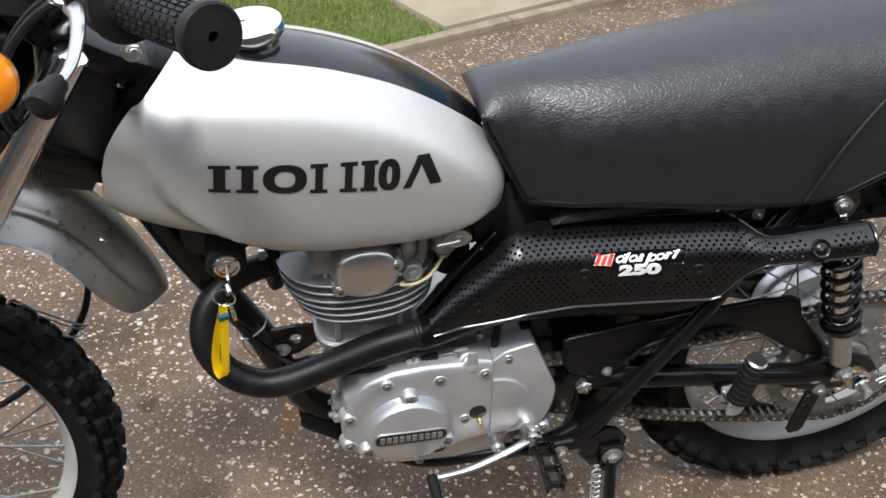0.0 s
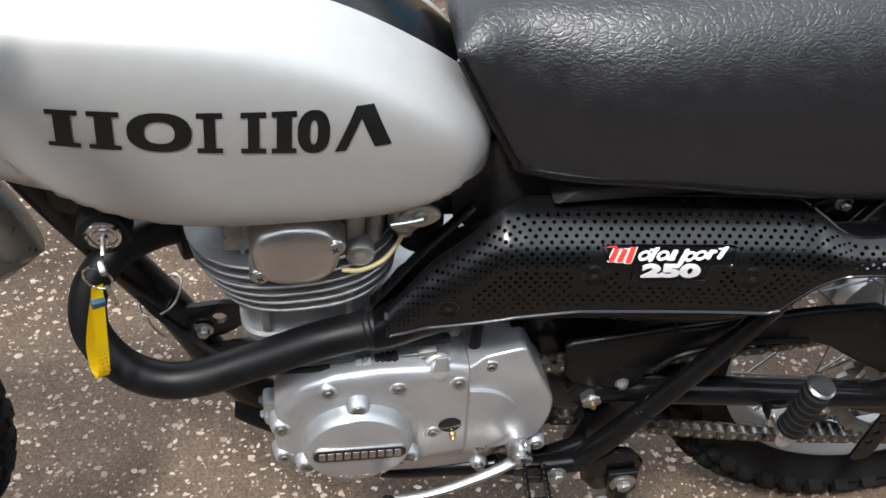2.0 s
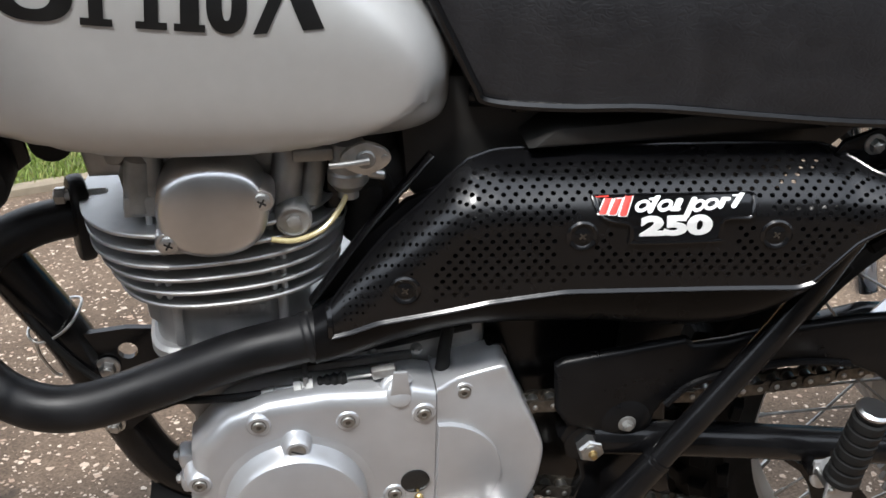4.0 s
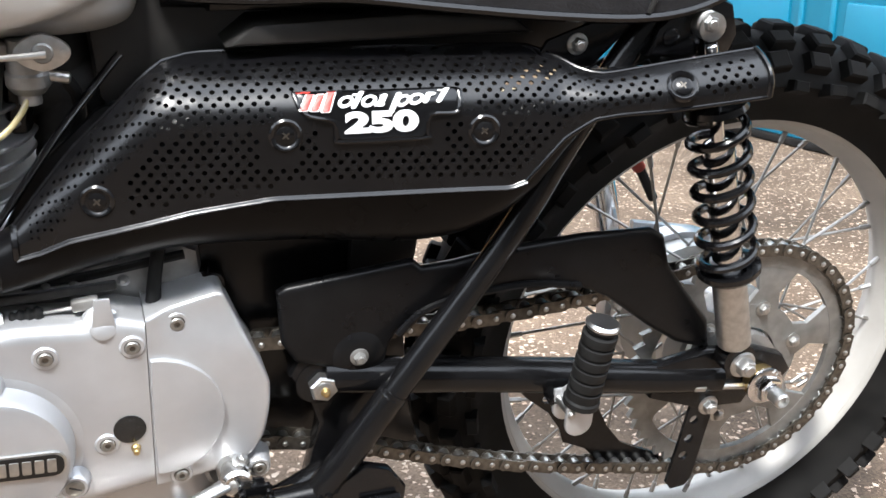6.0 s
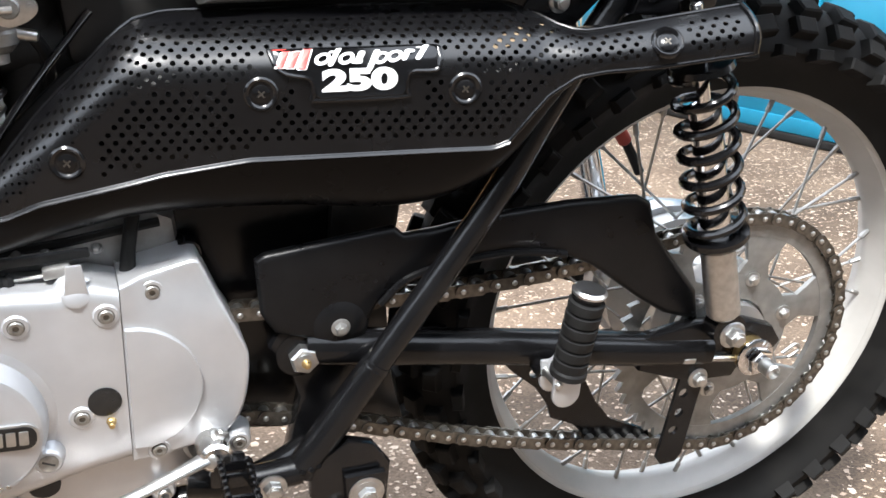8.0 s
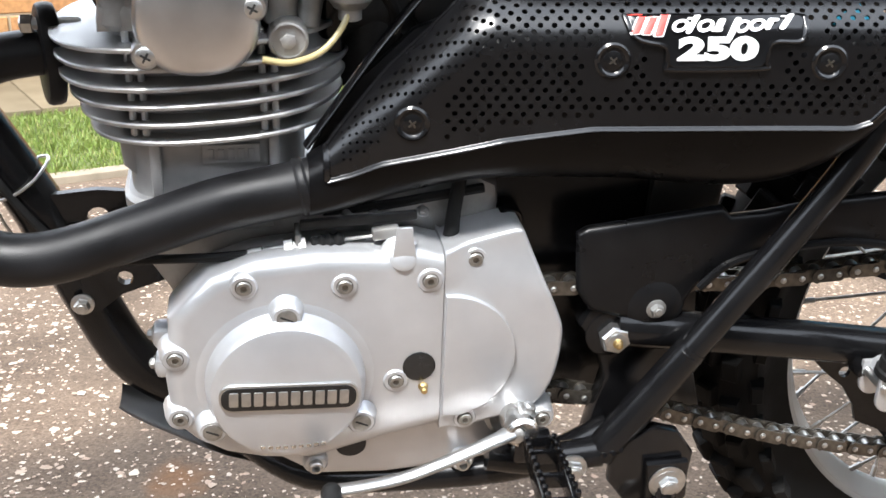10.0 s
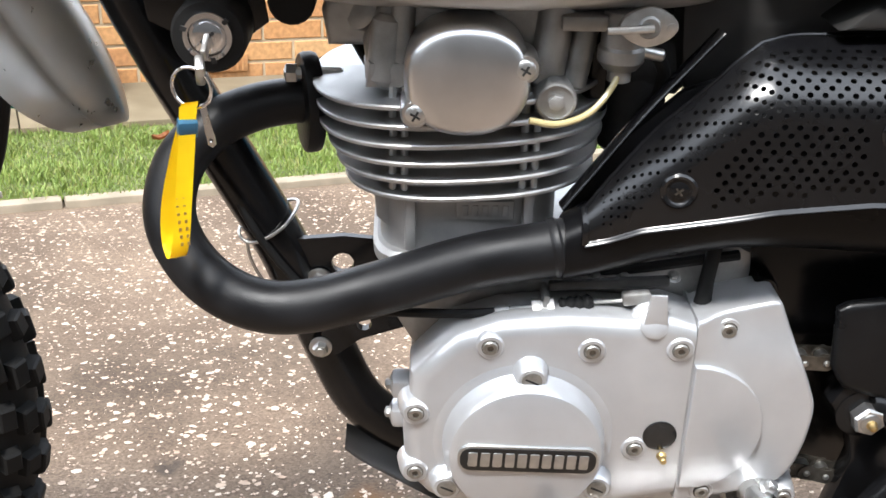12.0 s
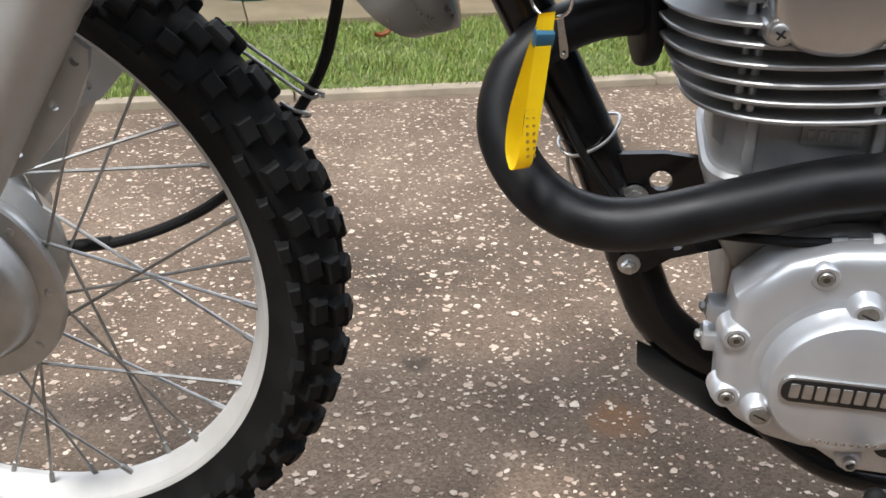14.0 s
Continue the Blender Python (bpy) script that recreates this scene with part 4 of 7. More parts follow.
for s in (-1, 1):
    part("seat_rail", tube([(0.16, 0.045 * s, 0.700), (0.30, 0.065 * s, 0.700), (0.45, 0.080 * s, 0.700), (0.60, 0.090 * s, 0.725), (0.80, 0.09 * s, 0.78)], 0.011, 12), FRAMEBLACK, frame_ob)
    part("lower_rail", tube([(-0.03, 0.03 * s, 0.268), (0.03, 0.075 * s, 0.252), (0.12, 0.085 * s, 0.250), (0.21, 0.095 * s, 0.262), (0.275, 0.10 * s, 0.295)], 0.0125, 12), FRAMEBLACK, frame_ob)
    part("rear_stay", tube([(0.270, 0.117 * s, 0.296), (0.321, 0.121 * s, 0.374), (0.417, 0.116 * s, 0.510), (0.464, 0.112 * s, 0.590), (0.520, 0.105 * s, 0.675), (0.545, 0.10 * s, 0.705)], 0.0115, 14, 8), FRAMEBLACK, frame_ob)
    part("stay_sleeve", tube([(0.262, 0.117 * s, 0.284), (0.292, 0.119 * s, 0.330), (0.326, 0.121 * s, 0.382)], [0.0138, 0.0138, 0.0128], 14, 6), FRAMEBLACK, frame_ob)
    part("pivot_plate", slab([(0.243, 0.390), (0.250, 0.404), (0.275, 0.410), (0.300, 0.404), (0.333, 0.388), (0.343, 0.366), (0.300, 0.305), (0.279, 0.272), (0.255, 0.276), (0.268, 0.340), (0.262, 0.360)], 0.075 * s, 0.093 * s, 0.003), FRAMEBLACK, frame_ob)
    part("foot_rail", tube([(0.170, 0.11 * s, 0.285), (0.21, 0.115 * s, 0.281), (0.262, 0.118 * s, 0.286)], 0.0125, 12), FRAMEBLACK, frame_ob)
for k in range(12):     # weld bead round the foot of the stay
    a = 2 * math.pi * k / 12
    part("weld_bead", lathe((0.268 + 0.013 * math.cos(a), -0.119 + 0.012 * math.sin(a), 0.293 + 0.004 * math.cos(a)), (0, -1, 0.4), [(0.0028, -0.002), (0.0034, 0), (0.002, 0.002)], 8), BLACKGLOSS, frame_ob)
part("collar_weld", lathe((0.3235, -0.1208, 0.378), (0.6, 0.0, 0.8), [(0.0118, -0.003), (0.0132, -0.001), (0.0128, 0.001), (0.0112, 0.003)], 16), FRAMEBLACK, frame_ob)
part("engine_mount", slab(slit([(-0.165, 0.482), (-0.120, 0.486), (-0.080, 0.482), (-0.078, 0.462), (-0.095, 0.452), (-0.118, 0.436), (-0.150, 0.432)], [(-0.121, 0.463, 0.0085)]), -0.012, -0.006, 0.0), FRAMEBLACK, frame_ob)
part("engine_mount", slab(slit([(-0.138, 0.424), (-0.112, 0.432), (-0.070, 0.434), (-0.066, 0.416), (-0.108, 0.402), (-0.126, 0.388), (-0.138, 0.388)], [(-0.105, 0.416, 0.006)]), -0.024, -0.016, 0.0), FRAMEBLACK, frame_ob)
part("mount_bolt", bolt((-0.139, -0.024, 0.395), LEFT, 0.0062, 0.008), ZINC, frame_ob)
part("mount_bolt", bolt((-0.139, -0.014, 0.449), LEFT, 0.0072, 0.008), ZINC, frame_ob)
part("mount_bolt", bolt((-0.075, -0.022, 0.474), LEFT, 0.0072, 0.010), ZINC, frame_ob)
sk = bmesh.new()
rows = []
for i in range(13):
    u = i / 12
    x, z = curve(u, [(0, -0.123), (0.15, -0.104), (0.5, -0.035), (0.8, 0.05), (1, 0.12)]), curve(u, [(0, 0.287), (0.15, 0.275), (0.5, 0.248), (0.8, 0.236), (1, 0.234)])
    w = curve(u, [(0, 0.018), (0.3, 0.030), (0.6, 0.048), (1, 0.06)])
    rows.append([sk.verts.new((x, y, z + 0.004 * abs(y / w) ** 3 * (1 - 0.3 * u))) for y in [w * (j / 8 - 1) for j in range(17)]])
ring_faces(sk, rows, False)
bmesh.ops.solidify(sk, geom=list(sk.faces), thickness=0.008)
part("bash_plate", sk, PLASTIC, frame_ob, "black bash plate")
part("pivot_nut", bolt((0.270, -0.094, 0.381), LEFT, 0.0125, 0.011, washer=False), ZINC, frame_ob, "zinc swing arm pivot nut")
part("grease_nipple", lathe((0.270, -0.105, 0.381), LEFT, [(0.0042, 0), (0.0042, 0.003), (0.003, 0.004), (0.003, 0.007), (0.0015, 0.008)], 10), BRASS, frame_ob)
part("pivot_washer", lathe((0.268, -0.0925, 0.382), LEFT, [(0.020, 0), (0.020, 0.0015), (0.018, 0.002)], 24), FRAMEBLACK, frame_ob)
for k, (x, z) in enumerate([(0.236, 0.282)]):
    part("foot_rail_bolt", bolt((x, -0.128, z - 0.002), LEFT, 0.0085, 0.009), ZINC, frame_ob)
part("shock_bracket", slab([(0.520, 0.660), (0.527, 0.682), (0.548, 0.700), (0.572, 0.708), (0.592, 0.700), (0.600, 0.676), (0.592, 0.655)], -0.122, -0.110, 0.004), BLACKGLOSS, frame_ob)
part("shock_bracket_rivet", lathe((0.538, -0.122, 0.676), LEFT, [(0.007, 0), (0.007, 0.002), (0.005, 0.003)], 14), BLACKGLOSS, frame_ob)
part("tail_gusset", slab([(0.430, 0.655), (0.440, 0.672), (0.500, 0.694), (0.515, 0.685), (0.480, 0.650)], -0.108, -0.103, 0.0015), FRAMEBLACK, frame_ob)
part("gusset_bolt", bolt((0.465, -0.108, 0.669), LEFT, 0.0060, 0.007), ZINC, frame_ob)
part("air_box", slab([(0.185, 0.50), (0.145, 0.58), (0.112, 0.622), (0.106, 0.690), (0.145, 0.715), (0.42, 0.690), (0.50, 0.695), (0.505, 0.665), (0.47, 0.635), (0.44, 0.62), (0.40, 0.53), (0.33, 0.49)], -0.045, 0.09, 0.008), PLASTIC, frame_ob, "black plastic air box")
part("mud_flap", slab([(0.306, 0.288), (0.300, 0.40), (0.304, 0.52), (0.368, 0.53), (0.362, 0.475), (0.352, 0.42), (0.362, 0.32), (0.376, 0.268), (0.350, 0.264)], -0.055, 0.055, 0.004), PLASTIC, frame_ob, "black plastic inner mudguard")
# matt black plate added where strap and shield leave only a dark void
part("dark_void_plate", slab([(0.036, 0.530), (0.062, 0.530), (0.13, 0.60), (0.20, 0.636), (0.16, 0.640), (0.110, 0.622), (0.060, 0.575)], -0.068, -0.060, 0.002), HEATBLACK, frame_ob)
part("side_strap", tube([(0.034, -0.074, 0.541), (0.052, -0.074, 0.566), (0.085, -0.074, 0.612), (0.120, -0.074, 0.655), (0.128, -0.073, 0.664)], 0.0075, 12, 6, flat=0.35), BLACKGLOSS, frame_ob, "gloss black edge strip")
part("wiring_cover", slab([(0.20, 0.668), (0.22, 0.684), (0.34, 0.690), (0.42, 0.686), (0.44, 0.672)], -0.085, 0.08, 0.004), PLASTIC, frame_ob)

part("rear_engine_plate", slab([(0.200, 0.290), (0.262, 0.280), (0.300, 0.300), (0.335, 0.340), (0.335, 0.505), (0.172, 0.505), (0.172, 0.440)], -0.048, 0.05, 0.004), FRAMEBLACK, frame_ob, "black engine rear plate")

# swing arm, chain guard
arm = group("swing_arm", "black tubular swing arm")
for s in (-1, 1):
    part("arm_tube", tube([(0.272, 0.088 * s, 0.386), (0.40, 0.094 * s, 0.370), (0.50, 0.098 * s, 0.356), (0.60, 0.10 * s, 0.340), (0.66, 0.10 * s, 0.332)], 0.0165, 16), FRAMEBLACK, arm)
    part("axle_plate", slab([(0.585, 0.357), (0.640, 0.366), (0.700, 0.360), (0.728, 0.350), (0.740, 0.333), (0.732, 0.322), (0.700, 0.318), (0.690, 0.300), (0.640, 0.302), (0.585, 0.322)], 0.094 * s, 0.109 * s, 0.003), FRAMEBLACK, arm)
part("swing_pivot", rod((0.27, -0.090, 0.382), (0.27, 0.090, 0.382), 0.021, 20), FRAMEBLACK, arm)
part("stay_strap", slab(slit([(0.637, 0.338), (0.662, 0.332), (0.648, 0.218), (0.642, 0.209), (0.626, 0.208), (0.620, 0.216)], [(0.639, 0.289, 0.005), (0.637, 0.267, 0.005), (0.634, 0.247, 0.005)]), -0.108, -0.104, 0.0), FRAMEBLACK, arm, "drilled black strap")
part("chain_guide", slab(slit([(0.448, 0.344), (0.551, 0.330), (0.549, 0.301), (0.566, 0.269), (0.585, 0.245), (0.632, 0.222), (0.636, 0.203), (0.593, 0.207), (0.566, 0.222), (0.544, 0.246), (0.519, 0.258), (0.513, 0.275), (0.499, 0.296), (0.476, 0.315)], [(0.497, 0.312, 0.0055), (0.520, 0.306, 0.0045)]), -0.070, -0.066, 0.0), FRAMEBLACK, arm, "black chain guide plate")
part("strap_bolt", bolt((0.651, -0.108, 0.305), LEFT, 0.0072, 0.009), ZINC, arm)
part("chain_adjuster", rod((0.640, -0.112, 0.330), (0.694, -0.112, 0.322), 0.0032, 10), ZINC, arm)
part("adjuster_nut", bolt((0.640, -0.112, 0.330), (-1, 0, 0.1), 0.005, 0.012, washer=False), ZINC, arm)
part("axle_spacer", lathe((RW[0], -0.105, RW[2]), LEFT, [(0.017, 0), (0.0175, 0.003), (0.0175, 0.014), (0.015, 0.016)], 20), BRASS, arm, "worn copper-coloured axle spacer")
part("axle_nut", bolt((RW[0], -0.120, RW[2]), LEFT, 0.0135, 0.014), CHROME, arm, "castellated chrome axle nut")
part("axle_stub", lathe((RW[0], -0.132, RW[2]), LEFT, [(0.0078, 0), (0.0078, 0.018), (0.006, 0.020), (0.0055, 0.016)], 16), ZINC, arm)
part("split_pin", tube([(0.720, -0.137, 0.338), (0.732, -0.138, 0.346), (0.738, -0.138, 0.340), (0.728, -0.137, 0.332)], 0.0018, 8, 5), ZINC, arm)
guard = part("chain_guard", slab([(0.232, 0.472), (0.236, 0.424), (0.247, 0.406), (0.275, 0.396), (0.316, 0.388), (0.322, 0.402), (0.334, 0.424), (0.354, 0.440), (0.378, 0.449), (0.400, 0.452), (0.453, 0.454), (0.500, 0.446), (0.530, 0.432), (0.577, 0.396), (0.610, 0.374), (0.650, 0.360), (0.642, 0.395), (0.612, 0.430), (0.590, 0.458), (0.580, 0.488), (0.566, 0.496), (0.500, 0.497), (0.430, 0.492), (0.380, 0.484), (0.353, 0.482), (0.345, 0.490), (0.240, 0.477)], -0.098, -0.086, 0.006, segments=3), GUARDBLACK, bike, "black plastic chain guard")
part("guard_rib", tube([(0.334, -0.0985, 0.422), (0.352, -0.0985, 0.440), (0.378, -0.0985, 0.4495), (0.420, -0.0985, 0.455), (0.455, -0.0985, 0.456), (0.500, -0.0985, 0.449)], 0.0035, 8), GUARDBLACK, guard)
part("guard_boss", lathe((0.300, -0.094, 0.407), LEFT, [(0.026, 0), (0.022, 0.004), (0.014, 0.0065), (0.012, 0.007)], 22), GUARDBLACK, guard)
part("guard_bolt", bolt((0.300, -0.101, 0.407), LEFT, 0.0055, 0.006), SPROCKETSTEEL, guard, "dull plated bolt")

# rear shock absorber
A, B = Vector((0.566, -0.130, 0.686)), Vector((0.657, -0.127, 0.370))
AX = (B - A).normalized()
shock = group("rear_shock", "black coil spring rear shock absorber")
part("damper_body", lathe(A + AX * 0.215, AX, [(0.010, 0), (0.0155, 0.004), (0.0155, 0.096), (0.012, 0.100)], 24), ZINC, shock, "worn bare steel damper body")
part("inner_tube", lathe(A + AX * 0.10, AX, [(0.006, 0), (0.0135, 0.004), (0.0135, 0.12)], 20), CHROME, shock)
part("damper_rod", rod(A + AX * 0.015, A + AX * 0.12, 0.0058), CHROME, shock, "chrome damper rod")
helix = []
for k in range(8 * 24 + 1):
    t = k / (8 * 24)
    a = 2 * math.pi * 6.4 * t
    u = AX.orthogonal().normalized()
    v = AX.cross(u)
    helix.append(A + AX * (0.072 + 0.152 * t) + (u * math.cos(a) + v * math.sin(a)) * 0.0235)
part("coil_spring", tube(helix, 0.0041, 10, 1), BLACKGLOSS, shock, "gloss black coil spring")
part("spring_seat", lathe(A + AX * 0.222, AX, [(0.020, 0), (0.0285, 0.003), (0.0285, 0.008), (0.024, 0.013), (0.016, 0.014)], 28), BLACKGLOSS, shock)
part("spring_seat", lathe(A + AX * 0.062, AX, [(0.014, 0), (0.026, 0.003), (0.0275, 0.008), (0.020, 0.010)], 28), BLACKGLOSS, shock)
part("top_eye", lathe(A + Vector((0, 0.012, 0)), LEFT, [(0.007, 0), (0.0115, 0.001), (0.0115, 0.018), (0.007, 0.019)], 24), ZINC, shock)
part("top_bolt", bolt((0.563, -0.131, 0.689), LEFT, 0.0066, 0.009), ZINC, shock)
part("bottom_eye", lathe(B + Vector((0, 0.012, 0)), LEFT, [(0.009, 0), (0.0165, 0.001), (0.0165, 0.020), (0.009, 0.021)], 24), BLACKGLOSS, shock)
part("bottom_bolt", bolt((0.660, -0.134, 0.366), LEFT, 0.0092, 0.013), ZINC, shock)

# passenger foot peg, folded up
def rounded_ear(cx, cz):
    return [(cx + 0.0130 * math.cos(a), cz - 0.006 + 0.0130 * math.sin(a)) for a in [math.pi + math.pi * k / 12 for k in range(13)]] + [(cx + 0.0130, cz + 0.014), (cx - 0.0130, cz + 0.014)]


peg = group("passenger_peg", "ribbed rubber passenger foot peg, folded up")
P0, P1 = Vector((0.4880, -0.145, 0.350)), Vector((0.4965, -0.152, 0.440))
PX = (P1 - P0).normalized()
prof = [(0.008, 0.008), (0.020, 0.009), (0.020, 0.014)]
for k in range(6):
    h = 0.016 + k * 0.0115
    prof += [(0.0182, h), (0.0188, h + 0.004), (0.0188, h + 0.0085), (0.0150, h + 0.0095), (0.0150, h + 0.0112)]
prof += [(0.0175, 0.0875), (0.0175, 0.090)]
prof = [(r * 0.82, h) for r, h in prof]
part("peg_rubber", lathe(P0, PX, prof, 28), RUBBER, peg, "black ribbed rubber sleeve")
part("peg_cap", lathe(P0 + PX * 0.0895, PX, [(0.0148, 0), (0.0152, 0.0025), (0.0128, 0.0045), (0.0005, 0.005)], 28), BRUSHED, peg, "bright metal end cap")
part("peg_clamp", join(slab(rounded_ear(0.4865, 0.3475), -0.152, -0.148, 0.0008), slab(rounded_ear(0.4865, 0.3475), -0.126, -0.122, 0.0008), rod((0.4875, -0.150, 0.358), (0.4875, -0.124, 0.358), 0.0085, 16)), SATINALU, peg, "zinc plated clevis")
part("clevis_pin", rod((0.478, -0.155, 0.352), (0.478, -0.118, 0.352), 0.004), ZINC, peg)
part("peg_mount", box((0.476, -0.116, 0.350), (0.009, 0.02, 0.013), (0, 8, 0), 0.003), FRAMEBLACK, peg)

# rider's foot peg: an open steel frame with teeth
rp = group("foot_peg", "black steel rider foot peg with serrated edges")
for dx in (-0.011, 0.011):
    bar = box((0.203 + dx, -0.176, 0.312), (0.004, 0.076, 0.018), (0, 0, -4), 0.001)
    for k in range(9):
        join(bar, box((0.203 + dx, -0.143 - 0.0082 * k, 0.322), (0.004, 0.0042, 0.007), (0, 0, -4), 0.0006))
    part("toothed_side", bar, BLACKGLOSS, rp)
for k in range(3):
    part("cross_bar", box((0.203, -0.150 - 0.028 * k, 0.311), (0.020, 0.004, 0.013), (0, 0, -4), 0.001), BLACKGLOSS, rp)
part("peg_hinge", box((0.200, -0.130, 0.307), (0.030, 0.016, 0.026), (0, 0, -4), 0.004), BLACKGLOSS, rp)
part("hinge_pin", lathe((0.187, -0.134, 0.322), (-0.5, -1, 0.3), [(0.0065, 0), (0.0065, 0.004), (0.005, 0.005)], 14), ZINC, rp)

# side stand, down
st = group("side_stand", "black steel side stand, down on the tarmac")
part("stand_bracket", slab([(0.268, 0.292), (0.300, 0.315), (0.322, 0.308), (0.338, 0.285), (0.336, 0.248), (0.315, 0.232), (0.285, 0.238), (0.268, 0.262)], -0.130, -0.118, 0.004), BLACKGLOSS, st)
part("stand_leg", tube([(0.313, -0.140, 0.262), (0.305, -0.175, 0.190), (0.290, -0.222, 0.095), (0.282, -0.252, 0.0475)], 0.0085, 12), BLACKGLOSS, st)
part("stand_head", slab([(0.295, 0.285), (0.330, 0.285), (0.333, 0.250), (0.322, 0.232), (0.300, 0.232)], -0.140, -0.131, 0.003), BLACKGLOSS, st)
part("stand_foot", box((0.281, -0.258, 0.0425), (0.045, 0.034, 0.008), (-8.09, 0, 0), 0.002), BLACKGLOSS, st)
part("stand_bolt", bolt((0.3134, -0.141, 0.267), LEFT, 0.0085, 0.008), ZINC, st)
part("stand_washer", lathe((0.3134, -0.1405, 0.267), LEFT, [(0.0155, 0), (0.0155, 0.0012), (0.013, 0.0016)], 24), ZINC, st)
sp = []
for k in range(12 * 13 + 1):
    t = k / (12 * 13)
    c = Vector((0.290, -0.146, 0.245)).lerp(Vector((0.277, -0.192, 0.155)), t)
    a = 2 * math.pi * 13 * t
    sp.append(c + Vector((math.cos(a), 0.4 * math.sin(a), 0.9 * math.sin(a) * 0.5)) * 0.0065)
part("stand_spring", tube(sp, 0.0014, 6, 1), ZINC, st, "steel return spring")


# engine
eng = group("engine", "single cylinder engine with silver painted cases")


def plan_plate(cx, rx, ry, z0, z1, power=3.2, segs=56, bevel=0.0008, cy=0.0):
    """A flat plate, rounded in plan."""
    bm = bmesh.new()
    pts = []
    for k in range(segs):
        a = 2 * math.pi * k / segs
        pts.append((cx + rx * math.copysign(abs(math.cos(a)) ** (2 / power), math.cos(a)), cy + ry * math.copysign(abs(math.sin(a)) ** (2 / power), math.sin(a))))
    rings = []
    for z, s in ((z0, bevel), (z0 + bevel, 0), (z1 - bevel, 0), (z1, bevel)):
        rings.append([bm.verts.new((cx + (x - cx) * (1 - s / rx), cy + (y - cy) * (1 - s / ry), z)) for x, y in pts])
    ring_faces(bm, rings, True, True, True)
    return bm


def inclined(bm):
    """The cylinder leans a little towards the front wheel."""
    bmesh.ops.rotate(bm, verts=bm.verts, cent=(-0.03, 0, 0.575), matrix=Matrix.Rotation(radians(-3.5), 3, "Y"))
    return bm


part("crankcase", slab([(-0.068, 0.420), (-0.066, 0.345), (-0.045, 0.305), (0.03, 0.262), (0.10, 0.255), (0.17, 0.262), (0.205, 0.31), (0.205, 0.40), (0.190, 0.446), (0.182, 0.462), (0.178, 0.500), (0.160, 0.509), (0.115, 0.506), (0.02, 0.500), (-0.06, 0.480), (-0.085, 0.450)], -0.062, 0.10, 0.010), CASTALU, eng, "rough cast aluminium crankcase")
part("lower_case", slab([(-0.040, 0.318), (0.0, 0.290), (0.034, 0.266), (0.090, 0.262), (0.155, 0.266), (0.195, 0.300), (0.215, 0.322), (0.150, 0.330), (0.05, 0.325)], -0.096, -0.05, 0.008), SATINALU, eng)
FRONT_COVER = [(-0.069, 0.425), (-0.070, 0.398), (-0.074, 0.372), (-0.072, 0.336), (-0.056, 0.318), (-0.034, 0.304), (-0.006, 0.296), (0.030, 0.292), (0.060, 0.300), (0.092, 0.309), (0.1293, 0.316), (0.1293, 0.468), (0.110, 0.474), (0.085, 0.470), (0.040, 0.473), (-0.006, 0.469), (-0.038, 0.458), (-0.052, 0.444)]
REAR_COVER = [(0.1300, 0.314)] + [(p.x, p.z) for p in smooth_line([(0.150, 0.3155, 0), (0.192, 0.325, 0), (0.211, 0.337, 0), (0.2205, 0.360, 0), (0.2238, 0.394, 0), (0.2185, 0.414, 0), (0.2035, 0.448, 0), (0.1925, 0.474, 0), (0.1895, 0.4800, 0), (0.186, 0.4818, 0), (0.180, 0.4812, 0), (0.155, 0.4755, 0)], 5) for p in [Vector((p.x, 0, p.y))]] + [(0.1300, 0.470)]
cov = part("clutch_cover", slab(FRONT_COVER, -0.112, -0.060, 0.013, segments=5, sharp_x=0.1293), SATINALU, bike, "silver painted engine side cover")
def sloped_cover():
    """The outer face falls back towards the top corner."""
    bm = slab(REAR_COVER, -0.111, -0.055, 0.006, segments=4, sharp_x=0.1300)
    bmesh.ops.triangulate(bm, faces=[f for f in bm.faces if len(f.verts) > 4])
    for k in range(3):
        bmesh.ops.subdivide_edges(bm, edges=[e for e in bm.edges if e.calc_length() > 0.012], cuts=1, use_grid_fill=False)
        bmesh.ops.triangulate(bm, faces=[f for f in bm.faces if len(f.verts) > 4])
    for v in bm.verts:
        high = step(0.425, 0.478, v.co.z) * step(0.128, 0.150, v.co.x)
        if v.co.y < -0.07:
            v.co.y += 0.009 * high
        else:
            v.co.z -= 0.024 * high
    return bm


scov = part("sprocket_cover", sloped_cover(), SATINALU, bike, "silver painted sprocket cover")
arc = [(0.1310, 0.330)] + [(0.132 + 0.054 * math.cos(radians(a)), 0.382 + 0.054 * math.sin(radians(a))) for a in range(-75, 91, 11)] + [(0.1310, 0.436)]
part("cover_swell", slab(arc, -0.1155, -0.105, 0.0052, segments=4), SATINALU, scov)
part("dome_step", lathe((0.013, -0.105, 0.3715), LEFT, [(0.0715, 0), (0.0685, 0.0050), (0.0650, 0.0072), (0.0600, 0.0085)], 64), SATINALU, cov)
dome = part("dome_cap", lathe((0.013, -0.110, 0.3715), LEFT, [(0.0590, 0), (0.0585, 0.008), (0.0570, 0.0165), (0.0540, 0.0215), (0.050, 0.0232), (0.0005, 0.0245)], 72), SATINALU, cov, "round silver cap with dark badge")


